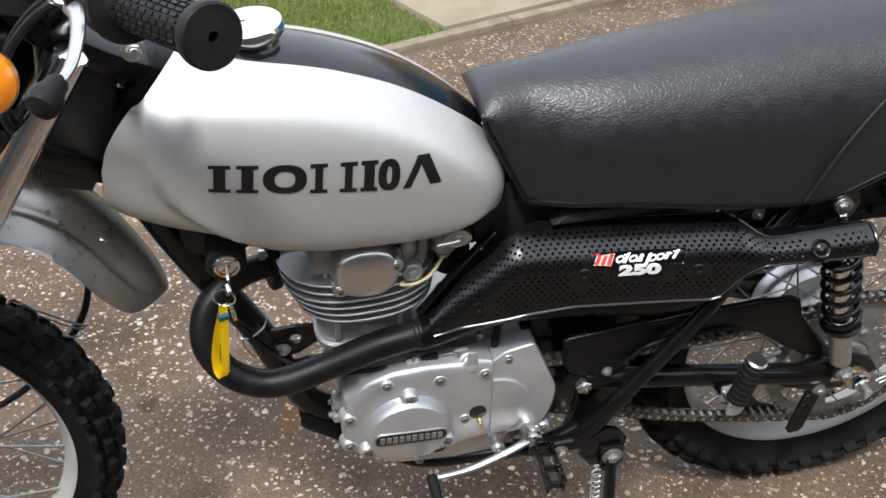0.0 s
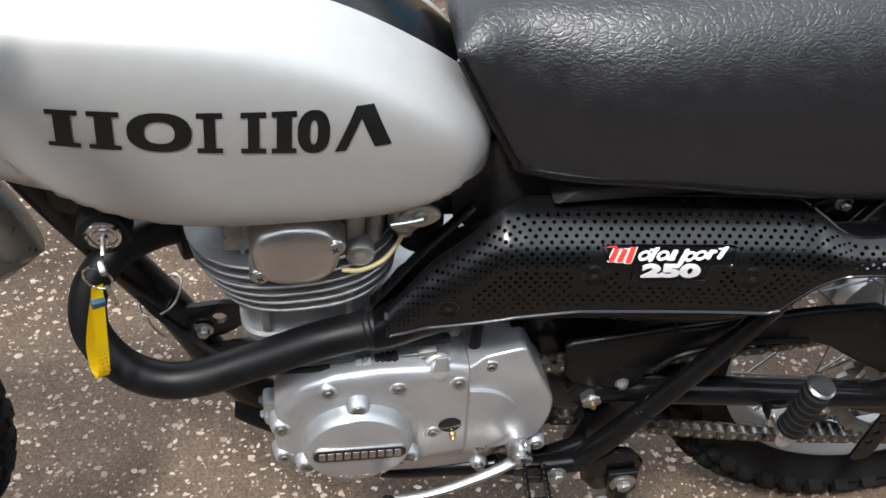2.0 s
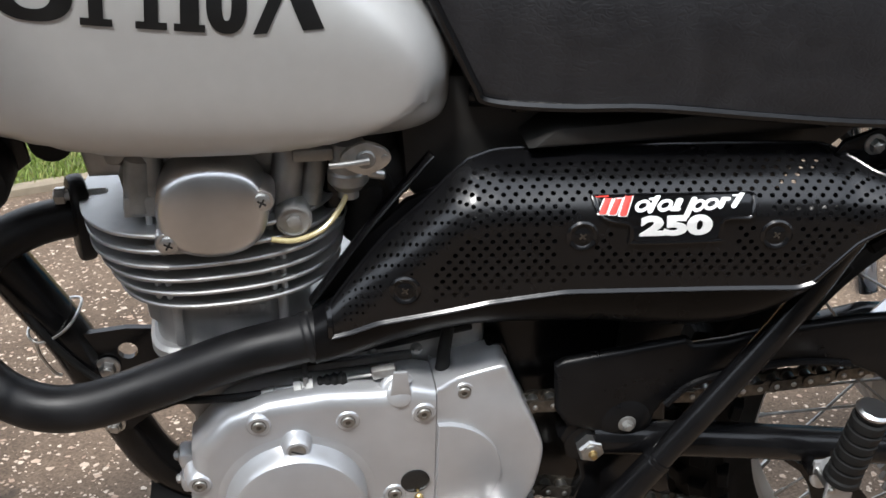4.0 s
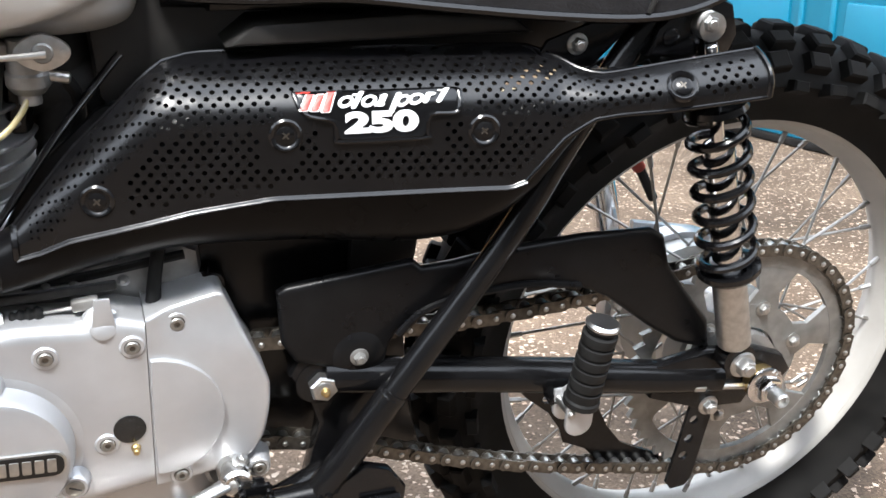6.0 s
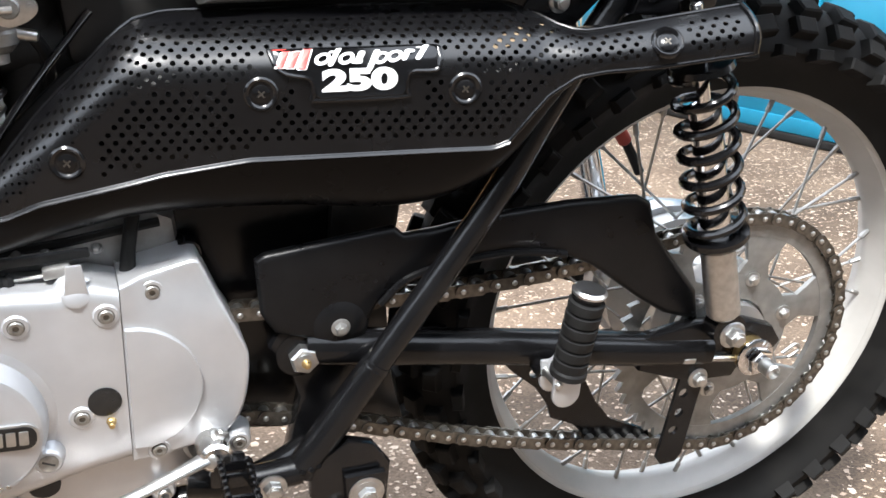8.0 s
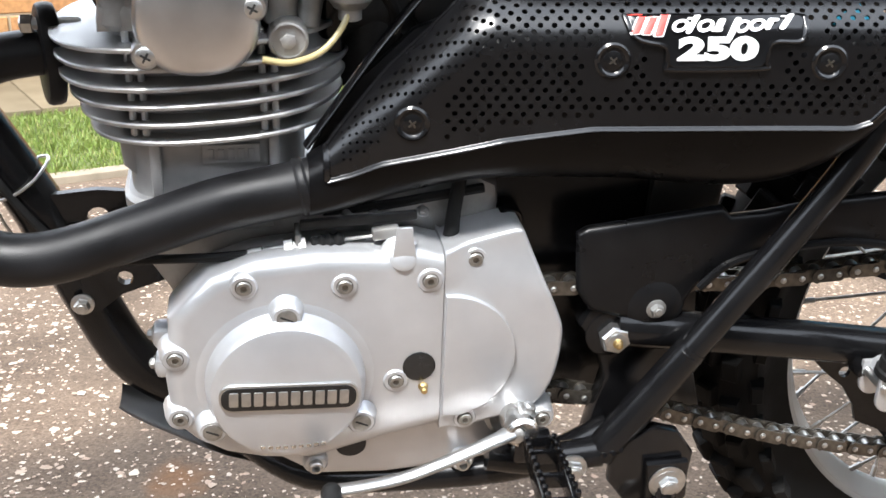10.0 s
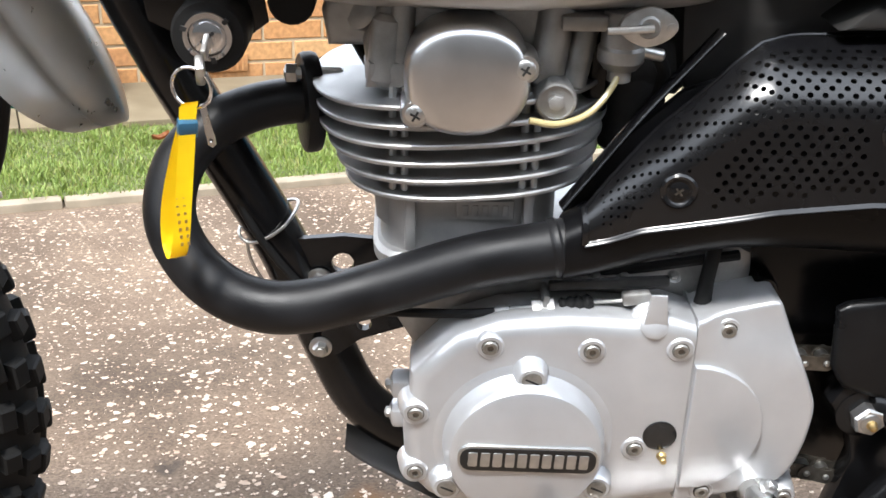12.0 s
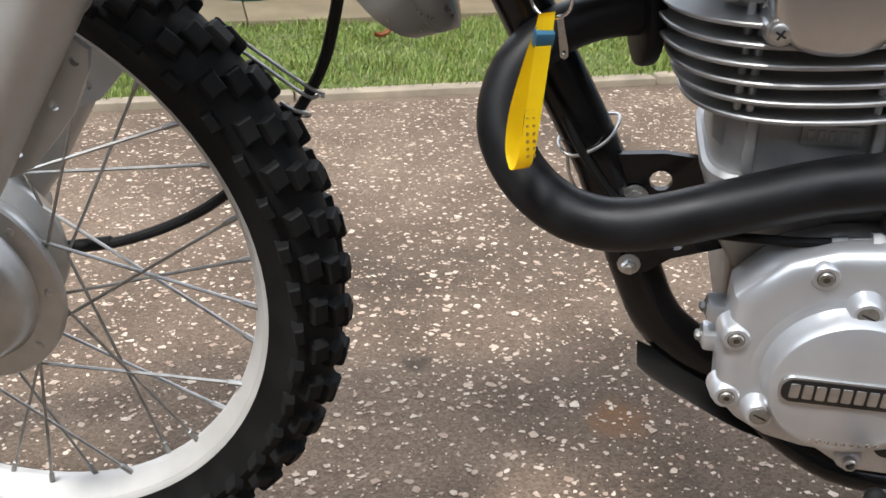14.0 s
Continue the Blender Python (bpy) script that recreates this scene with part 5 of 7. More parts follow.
def rounded(cx, cz, w, h, r, n=6, turn=0.0):
    out = []
    for sx, sz, a0 in ((1, 1, 0), (-1, 1, 90), (-1, -1, 180), (1, -1, 270)):
        for k in range(n + 1):
            a = radians(a0 + 90 * k / n)
            x, z = sx * (w / 2 - r) + r * math.cos(a), sz * (h / 2 - r) + r * math.sin(a)
            out.append((cx + x * math.cos(turn) - z * math.sin(turn), cz + x * math.sin(turn) + z * math.cos(turn)))
    return out


part("badge_rim", slab(rounded(0.0145, 0.3715, 0.100, 0.0225, 0.0095, turn=-0.04), -0.1362, -0.131, 0.0005), ZINC, dome)
part("badge_plate", slab(rounded(0.0145, 0.3715, 0.0968, 0.0193, 0.0082, turn=-0.04), -0.1368, -0.131, 0.0003), DECAL, dome, "black badge plate with plain silver bars")
for k in range(5):
    x0 = -0.0205 + 0.0175 * k
    for dx in (-0.0044, 0.0044):
        part("badge_bar", slab(rounded(x0 + dx, 0.3718 - 0.04 * (x0 + dx - 0.0145), 0.0066, 0.0118, 0.0010, 2, turn=-0.04), -0.1376, -0.136, 0.0002), ZINC, dome)
for k in range(9):      # worn moulded mark under the badge
    part("cast_mark", slab(rounded(-0.006 + 0.0056 * k, 0.3255 + 0.00035 * (k - 4) ** 2 * 0.25, 0.0036, 0.0032, 0.0008, 2), -0.1335, -0.130, 0.0002), POLISHED, dome)
BOLTS = [(-0.014, 0.451), (0.057, 0.448), (-0.065, 0.395), (-0.065, 0.343), (0.119, 0.449), (0.095, 0.364)]
def sunk_screw(x, y, z, r, parent):
    """A socket screw; dark ring and socket floor paint the shade of its sunk hole."""
    part("shade_ring", lathe((x, y, z), LEFT, [(r * 1.30, -0.0005), (r * 1.26, 0.0005), (r * 1.13, 0.0004), (r * 1.12, -0.0006)], 20, caps=False), CHAIN_RECESS, parent)
    screw = part("cap_screw", lathe((x, y, z), LEFT, [(r * 1.12, -0.001), (r * 1.12, 0.0016), (r * 0.98, 0.0024), (r * 0.52, 0.0024), (r * 0.50, 0.0004)], 20), WORNSTEEL, parent)
    part("socket", lathe((x, y, z), LEFT, [(r * 0.52, 0.0014), (r * 0.50, 0.0010), (0.0003, 0.0008)], 6), CHAIN_RECESS, screw)


for x, z in BOLTS:
    part("bolt_boss", lathe((x, -0.085, z), LEFT, [(0.0135, 0.010), (0.0118, 0.021), (0.0098, 0.0272), (0.0086, 0.0284)], 24), SATINALU, cov)
    sunk_screw(x, -0.1130, z, 0.0049, cov)
for x, z in [(0.015, 0.4305), (0.068, 0.3360), (-0.042, 0.3370)]:
    part("bolt_boss", lathe((x, -0.095, z), LEFT, [(0.0165, 0), (0.0128, 0.018), (0.0108, 0.0275), (0.0092, 0.0292)], 24), SATINALU, dome)
    screw = part("slotted_screw", lathe((x, -0.1240, z), LEFT, [(0.0074, -0.001), (0.0072, 0.0008), (0.0060, 0.0014), (0.0005, 0.0012)], 20), WORNSTEEL, dome)
    # dark bar laid on the head, painted shade of the slot
    part("slot", box((x, -0.1253, z), (0.0100, 0.0006, 0.0014), (0, 25, 0)), NEARBLACK, screw)
for x, z, y in [(0.1535, 0.4600, -0.1035), (0.150, 0.3235, -0.1115), (0.213, 0.318, -0.1115)]:
    part("bolt_boss", lathe((x, y + 0.0415, z), LEFT, [(0.0125, 0.02), (0.0108, 0.034), (0.0094, 0.0405), (0.0084, 0.0418)], 24), SATINALU, scov)
    sunk_screw(x, y - 0.0004, z, 0.0049, scov)
for x, z in [(0.034, 0.283), (0.152, 0.274)]:
    part("bolt_boss", lathe((x, -0.070, z), LEFT, [(0.0120, 0), (0.0100, 0.030), (0.008, 0.033)], 18), SATINALU, eng)
    part("cap_screw", bolt((x, -0.1025, z), LEFT, 0.0056, 0.006, washer=False, socket=True), ZINC, eng)
part("timing_window", lathe((0.1125, -0.1105, 0.3755), LEFT, [(0.0125, 0), (0.0125, 0.0024), (0.0112, 0.0030), (0.0005, 0.0026)], 28), DARK, cov, "dark round inspection plug")
part("brass_pin", lathe((0.116, -0.111, 0.357), LEFT, [(0.0042, 0), (0.0036, 0.003), (0.0026, 0.004), (0.0026, 0.008), (0.002, 0.009)], 10), BRASS, cov)
part("drain_plug", lathe((0.062, -0.0975, 0.2975), (0, -1, -0.2), [(0.0125, 0), (0.0118, 0.003), (0.0005, 0.0035)], 22), NEARBLACK, eng, "black rubber plug")
part("clutch_arm", join(slab([(0.0905, 0.461), (0.1095, 0.461), (0.1055, 0.491), (0.0945, 0.491)], -0.1110, -0.1080, 0.0008), lathe((0.0995, -0.1055, 0.466), (0, -0.9, 0.5), [(0.0105, 0), (0.0105, 0.004), (0.0075, 0.006), (0.0005, 0.0064)], 20)), SATINALU, eng, "bright clutch release arm")
part("arm_seat", lathe((0.0995, -0.094, 0.461), (0, -0.9, 0.5), [(0.0165, 0), (0.0160, 0.009), (0.0135, 0.012), (0.012, 0.0125)], 22), SATINALU, cov)
part("shift_shaft_seal", lathe((0.190, -0.088, 0.314), LEFT, [(0.0215, 0), (0.0205, 0.010), (0.017, 0.012), (0.012, 0.008)], 26), CASTALU, eng)

# clutch cable along the top of the case
cab = group("clutch_cable", "black clutch cable with plated adjuster")
part("cable_sleeve", tube([(-0.207, -0.006, 0.538), (-0.188, -0.0205, 0.500), (-0.162, -0.0245, 0.462), (-0.143, -0.031, 0.447), (-0.115, -0.055, 0.448), (-0.075, -0.085, 0.4625), (-0.035, -0.090, 0.4645), (-0.008, -0.090, 0.466)], 0.0034, 8), RUBBER, cab)
part("adjuster", lathe((-0.010, -0.0895, 0.4660), (0.98, 0, 0.12), [(0.0042, 0), (0.0042, 0.010), (0.0030, 0.011), (0.0030, 0.026)], 10), SPROCKETSTEEL, cab)
part("lock_nut", lathe((0.016, -0.0895, 0.4690), (0.98, 0, 0.12), [(0.0072, 0), (0.0072, 0.006), (0.0052, 0.0065), (0.0052, 0.010), (0.0072, 0.0105), (0.0072, 0.0155)], 6), SPROCKETSTEEL, cab)
part("cable_bracket", box((0.0255, -0.083, 0.4680), (0.004, 0.022, 0.026), (0, 0, 0), 0.001), SPROCKETSTEEL, cab)
part("bellows", lathe((0.035, -0.0895, 0.4710), (0.98, 0, 0.12), [(0.004, 0), (0.006, 0.002), (0.0045, 0.005), (0.0065, 0.008), (0.0048, 0.011), (0.0068, 0.014), (0.0048, 0.017), (0.0066, 0.020), (0.004, 0.024)], 14), RUBBER, cab)
part("inner_wire", rod((0.058, -0.0895, 0.4738), (0.092, -0.092, 0.478), 0.0014, 6), SPROCKETSTEEL, cab)
part("clevis", box((0.0885, -0.092, 0.4795), (0.020, 0.009, 0.009), (0, -6, 0), 0.002), CASTALU, cab)
part("breather_boot", tube([(0.139, -0.082, 0.462), (0.139, -0.082, 0.474), (0.141, -0.078, 0.488), (0.146, -0.070, 0.510)], [0.0085, 0.0060, 0.0055, 0.0055], 12), RUBBER, eng, "black rubber boot")
part("case_stud", lathe((0.186, -0.030, 0.474), LEFT, [(0.0105, 0), (0.0105, 0.040), (0.0092, 0.042), (0.0076, 0.042), (0.0074, 0.038)], 22), BLACKGLOSS, eng, "gloss black sleeve")
part("case_screw", bolt((0.186, -0.066, 0.474), LEFT, 0.0050, 0.0045, washer=False, socket=True), WORNSTEEL, eng)
part("cable_rail", box((0.070, -0.084, 0.4865), (0.085, 0.006, 0.007), (0, -3, 0), 0.0015), NEARBLACK, eng)
for x, z in [(-0.073, 0.392), (-0.0735, 0.366)]:
    part("case_lug", box((x - 0.002, -0.070, z), (0.016, 0.022, 0.016), bevel=0.004), SATINALU, eng)
    part("lug_bolt", bolt((x - 0.010, -0.070, z), (-1, 0, 0), 0.0042, 0.004), CASTALU, eng)
part("oil_line", tube([(0.045, -0.070, 0.488), (0.09, -0.072, 0.492), (0.13, -0.070, 0.497), (0.165, -0.066, 0.500)], 0.004, 8), RUBBER, eng)
for x in (0.062, 0.082, 0.118):
    part("small_nut", bolt((x, -0.074, 0.486), (0, -0.6, 1), 0.0036, 0.004), CASTALU, eng)

# barrel, fins and head
part("barrel", join(plan_plate(-0.028, 0.064, 0.064, 0.470, 0.552, 4.0, bevel=0.004), slab([(-0.096, 0.545), (-0.094, 0.520), (-0.084, 0.510), (-0.075, 0.545)], -0.05, 0.05, 0.003)), BARRELALU, eng, "cast aluminium cylinder barrel")
part("barrel_flange", plan_plate(-0.028, 0.069, 0.070, 0.486, 0.499, 5.0, bevel=0.003), BARRELALU, eng)
part("capacity_plate", box((-0.018, -0.0665, 0.534), (0.040, 0.002, 0.014), bevel=0.0006), BARRELALU, eng)
for k in range(5):
    part("capacity_mark", box((-0.032 + 0.007 * k, -0.0678, 0.534), (0.0042, 0.0012, 0.008), bevel=0.0004), FINALU, eng)
for x in (-0.070, 0.012):
    part("barrel_rib", box((x, -0.066, 0.525), (0.008, 0.006, 0.045), bevel=0.0025), BARRELALU, eng)
for k in range(6):
    z = 0.5480 + 0.0135 * k
    grow = 0.004 * min(k, 3)
    part("fin", inclined(plan_plate(-0.029 - 0.001 * k, 0.091 + grow, 0.083 + 0.5 * grow, z - 0.0005, z + 0.0030, 2.5)), FINALU, eng)
part("fin_core", inclined(plan_plate(-0.032, 0.068, 0.064, 0.548, 0.634, 3.0, bevel=0.003)), CASTALU, eng)
for x, y in [(-0.082, -0.066), (-0.074, -0.068), (0.006, -0.070), (0.014, -0.070), (-0.075, 0.068), (0.01, 0.07)]:
    part("fin_post", rod((x, y, 0.549), (x, y, 0.625), 0.0028, 8), FINALU, eng)
head = part("cylinder_head", slab([(-0.098, 0.618), (-0.102, 0.648), (-0.088, 0.680), (-0.060, 0.705), (0.006, 0.708), (0.030, 0.690), (0.044, 0.655), (0.046, 0.618)], -0.058, 0.058, 0.010, segments=3), CASTALU, eng, "cast aluminium cylinder head")
for x0, z0, x1, z1, r in [(-0.090, 0.622, -0.084, 0.668, 0.011), (-0.078, 0.624, -0.074, 0.690, 0.008), (0.018, 0.622, 0.026, 0.690, 0.012), (0.036, 0.620, 0.044, 0.664, 0.009)]:
    part("head_boss", rod((x0, -0.062, z0), (x1, -0.056, z1), r, 16, chamfer=0.004), CASTALU, eng)
part("rocker_housing", slab([(-0.126, 0.640), (-0.130, 0.664), (-0.120, 0.692), (-0.098, 0.712), (-0.070, 0.716), (-0.070, 0.640)], -0.038, 0.045, 0.008, segments=3), CASTALU, eng)
part("plug_lead", tube([(-0.150, 0.020, 0.735), (-0.136, 0.012, 0.690), (-0.112, 0.0, 0.640), (-0.100, -0.012, 0.622)], 0.0038, 10), RUBBER, eng, "black spark plug lead")
part("head_shelf", slab([(-0.100, 0.622), (-0.098, 0.640), (-0.062, 0.640), (-0.062, 0.622)], -0.070, -0.05, 0.004), CASTALU, eng)
part("valve_cap", lathe((-0.098, -0.030, 0.665), (-0.6, -0.6, 0.3), [(0.016, 0), (0.016, 0.010), (0.012, 0.013), (0.0005, 0.0135)], 20), CASTALU, eng)
part("rocker_box", slab([(-0.075, 0.690), (-0.070, 0.722), (0.020, 0.724), (0.030, 0.690)], -0.050, 0.050, 0.008), CASTALU, eng)
oval = [(-0.0345 + 0.0405 * math.copysign(abs(math.cos(a)) ** 0.86, math.cos(a)), 0.6355 + 0.0375 * math.copysign(abs(math.sin(a)) ** 0.86, math.sin(a))) for a in [2 * math.pi * k / 48 for k in range(48)]]
hcb = bmesh.new()
rings = [[hcb.verts.new((-0.0345 + (x + 0.0345) * s, y, 0.6355 + (z - 0.6355) * s)) for x, z in oval] for s, y in [(1.0, -0.060), (1.0, -0.0865), (0.985, -0.0905), (0.955, -0.0940), (0.90, -0.0967), (0.80, -0.0985), (0.60, -0.1003), (0.30, -0.1013), (0.04, -0.1016)]]
ring_faces(hcb, rings, True, True, True)
hc = part("points_cover", hcb, BRUSHED, bike, "polished oval cam cover")
for x, z in [(-0.0675, 0.614), (0.001, 0.6445)]:
    part("cover_lug", lathe((x, -0.070, z), LEFT, [(0.0105, 0), (0.0098, 0.024), (0.0085, 0.026)], 18), BRUSHED, hc)
    s = part("cross_screw", lathe((x, -0.0955, z), LEFT, [(0.0068, 0), (0.0066, 0.0022), (0.005, 0.0034), (0.0005, 0.0036)], 18), ZINC, hc)
    # dark cross laid on top paints the shade in the screw's recess
    part("screw_cross", join(box((x, -0.0992, z), (0.0072, 0.0006, 0.0014), (0, 30, 0)), box((x, -0.0993, z), (0.0014, 0.0006, 0.0072), (0, 30, 0))), NEARBLACK, hc)
part("advance_plug", lathe((0.0235, -0.066, 0.6195), LEFT, [(0.0138, 0), (0.0138, 0.016), (0.0125, 0.019), (0.0112, 0.0195), (0.0112, 0.0180), (0.0060, 0.0180)], 26), CASTALU, eng)
part("plug_hex", lathe((0.0235, -0.083, 0.6195), LEFT, [(0.0055, 0), (0.0055, 0.0035), (0.0045, 0.004)], 6), CASTALU, eng)
part("carburettor", join(rod((0.058, -0.01, 0.628), (0.120, -0.01, 0.628), 0.026, 20, chamfer=0.004), rod((0.088, -0.01, 0.560), (0.088, -0.01, 0.690), 0.024, 20, chamfer=0.005)), NEARBLACK, eng, "dark carburettor and rubber inlet stub")
part("inlet_flange", plan_plate(0.056, 0.010, 0.050, 0.600, 0.660, 4.0, 28, 0.002), FRAMEBLACK, eng)
part("vent_hose", tube([(0.006, -0.090, 0.609), (0.024, -0.089, 0.606), (0.044, -0.084, 0.611), (0.058, -0.076, 0.623), (0.066, -0.070, 0.638), (0.067, -0.067, 0.650)], 0.0023, 10), HOSE, eng, "aged yellowish fuel hose")

# gear lever
gl = group("gear_lever", "polished gear lever with rubber toe peg")
part("lever_bar", tube([(0.190, -0.128, 0.322), (0.170, -0.137, 0.320), (0.140, -0.142, 0.311), (0.100, -0.146, 0.299), (0.065, -0.147, 0.294), (0.043, -0.146, 0.2915)], [0.0090, 0.0068, 0.0060, 0.0058, 0.0058, 0.0060], 14, 6, flat=0.6), SATINSTEEL, gl)
part("lever_clamp", lathe((0.191, -0.108, 0.3225), LEFT, [(0.012, 0), (0.0135, 0.003), (0.0135, 0.026), (0.011, 0.029)], 22), POLISHED, gl)
part("clamp_screw", bolt((0.196, -0.122, 0.334), (0.4, -0.3, 1), 0.0055, 0.007), ZINC, gl)
part("toe_rubber", lathe((0.043, -0.143, 0.2915), (0, -1, -0.1), [(0.0065, 0), (0.0085, 0.004)] + [(0.0085 - 0.0012 * (k % 2), 0.006 + 0.004 * k) for k in range(10)] + [(0.006, 0.047)], 18), RUBBER, gl, "black ribbed toe rubber")

# exhaust
ex = group("exhaust", "matt black exhaust with perforated heat shield")
pf = part("port_flange", slab([(0.026 * math.cos(a), 0.0375 * math.sin(a)) for a in [2 * math.pi * k / 28 for k in range(28)]], -0.007, 0.007, 0.004), HEATBLACK, ex)
pf.matrix_basis = Matrix.Translation((-0.143, 0.002, 0.587)) @ Matrix.Rotation(radians(108), 4, "Z")
part("port_stud", rod((-0.160, -0.004, 0.611), (-0.118, -0.004, 0.611), 0.0045, 8), ZINC, ex)
part("port_nut", lathe((-0.151, -0.004, 0.611), (-1, 0, 0), [(0.0072, 0), (0.0072, 0.007), (0.006, 0.008)], 6), ZINC, ex)
PIPE = [(-0.115, 0.002, 0.588), (-0.145, 0.002, 0.589), (-0.180, -0.006, 0.586), (-0.211, -0.020, 0.575), (-0.2330, -0.040, 0.553), (-0.2365, -0.062, 0.521), (-0.215, -0.082, 0.492), (-0.181, -0.093, 0.4745), (-0.141, -0.096, 0.4735), (-0.083, -0.093, 0.489), (-0.026, -0.089, 0.5055), (0.032, -0.085, 0.515), (0.080, -0.082, 0.526)]
part("header_pipe", tube(PIPE, [0.0165, 0.0165, 0.0170, 0.0175, 0.0180, 0.0184, 0.0186, 0.0187, 0.0188, 0.0190, 0.0192, 0.0196, 0.0202], 24, 8), HEATBLACK, ex, "matt black header pipe")
part("pipe_weld", lathe((0.0300, -0.0852, 0.5147), (0.97, 0.06, 0.19), [(0.0202, -0.004), (0.0212, -0.002), (0.0208, 0.0), (0.0213, 0.002), (0.0202, 0.004)], 28, caps=False), HEATBLACK, ex)


def muffler():
    bm = bmesh.new()
    rings = []
    secs = [(0.034, 0.5155, -0.085, 0.0208, 0.0208), (0.060, 0.526, -0.083, 0.026, 0.024), (0.10, 0.546, -0.080, 0.038, 0.024), (0.16, 0.570, -0.078, 0.054, 0.026), (0.25, 0.574, -0.084, 0.058, 0.028), (0.36, 0.570, -0.098, 0.056, 0.030), (0.42, 0.590, -0.112, 0.044, 0.028), (0.47, 0.634, -0.128, 0.018, 0.020), (0.53, 0.643, -0.142, 0.016, 0.019), (0.588, 0.655, -0.155, 0.015, 0.018)]
    tabs = [[(s[0], s[k]) for s in secs] for k in range(1, 5)]
    for i in range(57):
        x = 0.034 + 0.554 * i / 56
        zc, yc, rz, ry = [curve(x, t) for t in tabs]
        rings.append([bm.verts.new((x, yc + ry * math.copysign(abs(math.sin(a)) ** 0.7, math.sin(a)), zc + rz * math.copysign(abs(math.cos(a)) ** 0.75, math.cos(a)))) for a in [2 * math.pi * k / 28 for k in range(28)]])
    ring_faces(bm, rings, True, True, True)
    part("muffler", bm, MUFFLERBLACK, ex, "satin black muffler body", 50)


muffler()
OUT = [(0.05, -0.106), (0.103, -0.1115), (0.234, -0.1255), (0.378, -0.1455), (0.525, -0.174), (0.60, -0.187)]
ZB = [(0.040, 0.526), (0.062, 0.532), (0.082, 0.5405), (0.165, 0.560), (0.225, 0.5685), (0.296, 0.570), (0.400, 0.573), (0.412, 0.578), (0.440, 0.612), (0.460, 0.626), (0.480, 0.630), (0.520, 0.634), (0.600, 0.646)]
ZT = [(0.040, 0.541), (0.052, 0.556), (0.085, 0.594), (0.140, 0.648), (0.155, 0.657), (0.175, 0.660), (0.425, 0.667), (0.443, 0.6625), (0.460, 0.6550), (0.475, 0.6545), (0.530, 0.664), (0.600, 0.676)]


CURL = radians(66)      # how far the upper edge turns in


def shield_size(x):
    """Height, height of the curl, its depth, height of the flat and length of the curl."""
    h = ramp(x, ZT) - ramp(x, ZB)
    roll = min(0.034 + 0.004 * step(0.10, 0.20, x), 0.72 * h)
    deep = (0.056 - 0.024 * step(0.19, 0.12, x)) * min(1.0, h / 0.060)
    return h, roll, deep, h - roll, 1.06 * math.sqrt(roll * roll + deep * deep)


def shield_face(x, z):
    """How far out the shield lies: a flank that leans out towards its foot, and the curl above."""
    h, roll, deep, flat_len, arc_len = shield_size(x)
    top = ramp(x, ZB) + flat_len
    y = curve(x, OUT) - 0.08 * step(0.06, 0.16, x) * step(0.47, 0.42, x) * (0.612 - min(z, top))
    a = math.asin(min(1.0, max(0.0, (z - top) / roll)) * math.sin(CURL))
    return y + deep * (1 - math.cos(a)) / (1 - math.cos(CURL))


def shield_point(x, s):
    """The heat shield's outer face, s metres round from its top edge."""
    h, roll, deep, flat_len, arc_len = shield_size(x)
    zb = ramp(x, ZB)
    s = flat_len + arc_len - s
    z = zb + max(0.0, s) if s < flat_len else zb + flat_len + roll * math.sin(min(1.0, (s - flat_len) / arc_len) * CURL) / math.sin(CURL)
    return Vector((x, shield_face(x, z), z))


SCREWS = [(0.103, 0.570), (0.234, 0.615), (0.378, 0.617), (0.525, 0.652)]


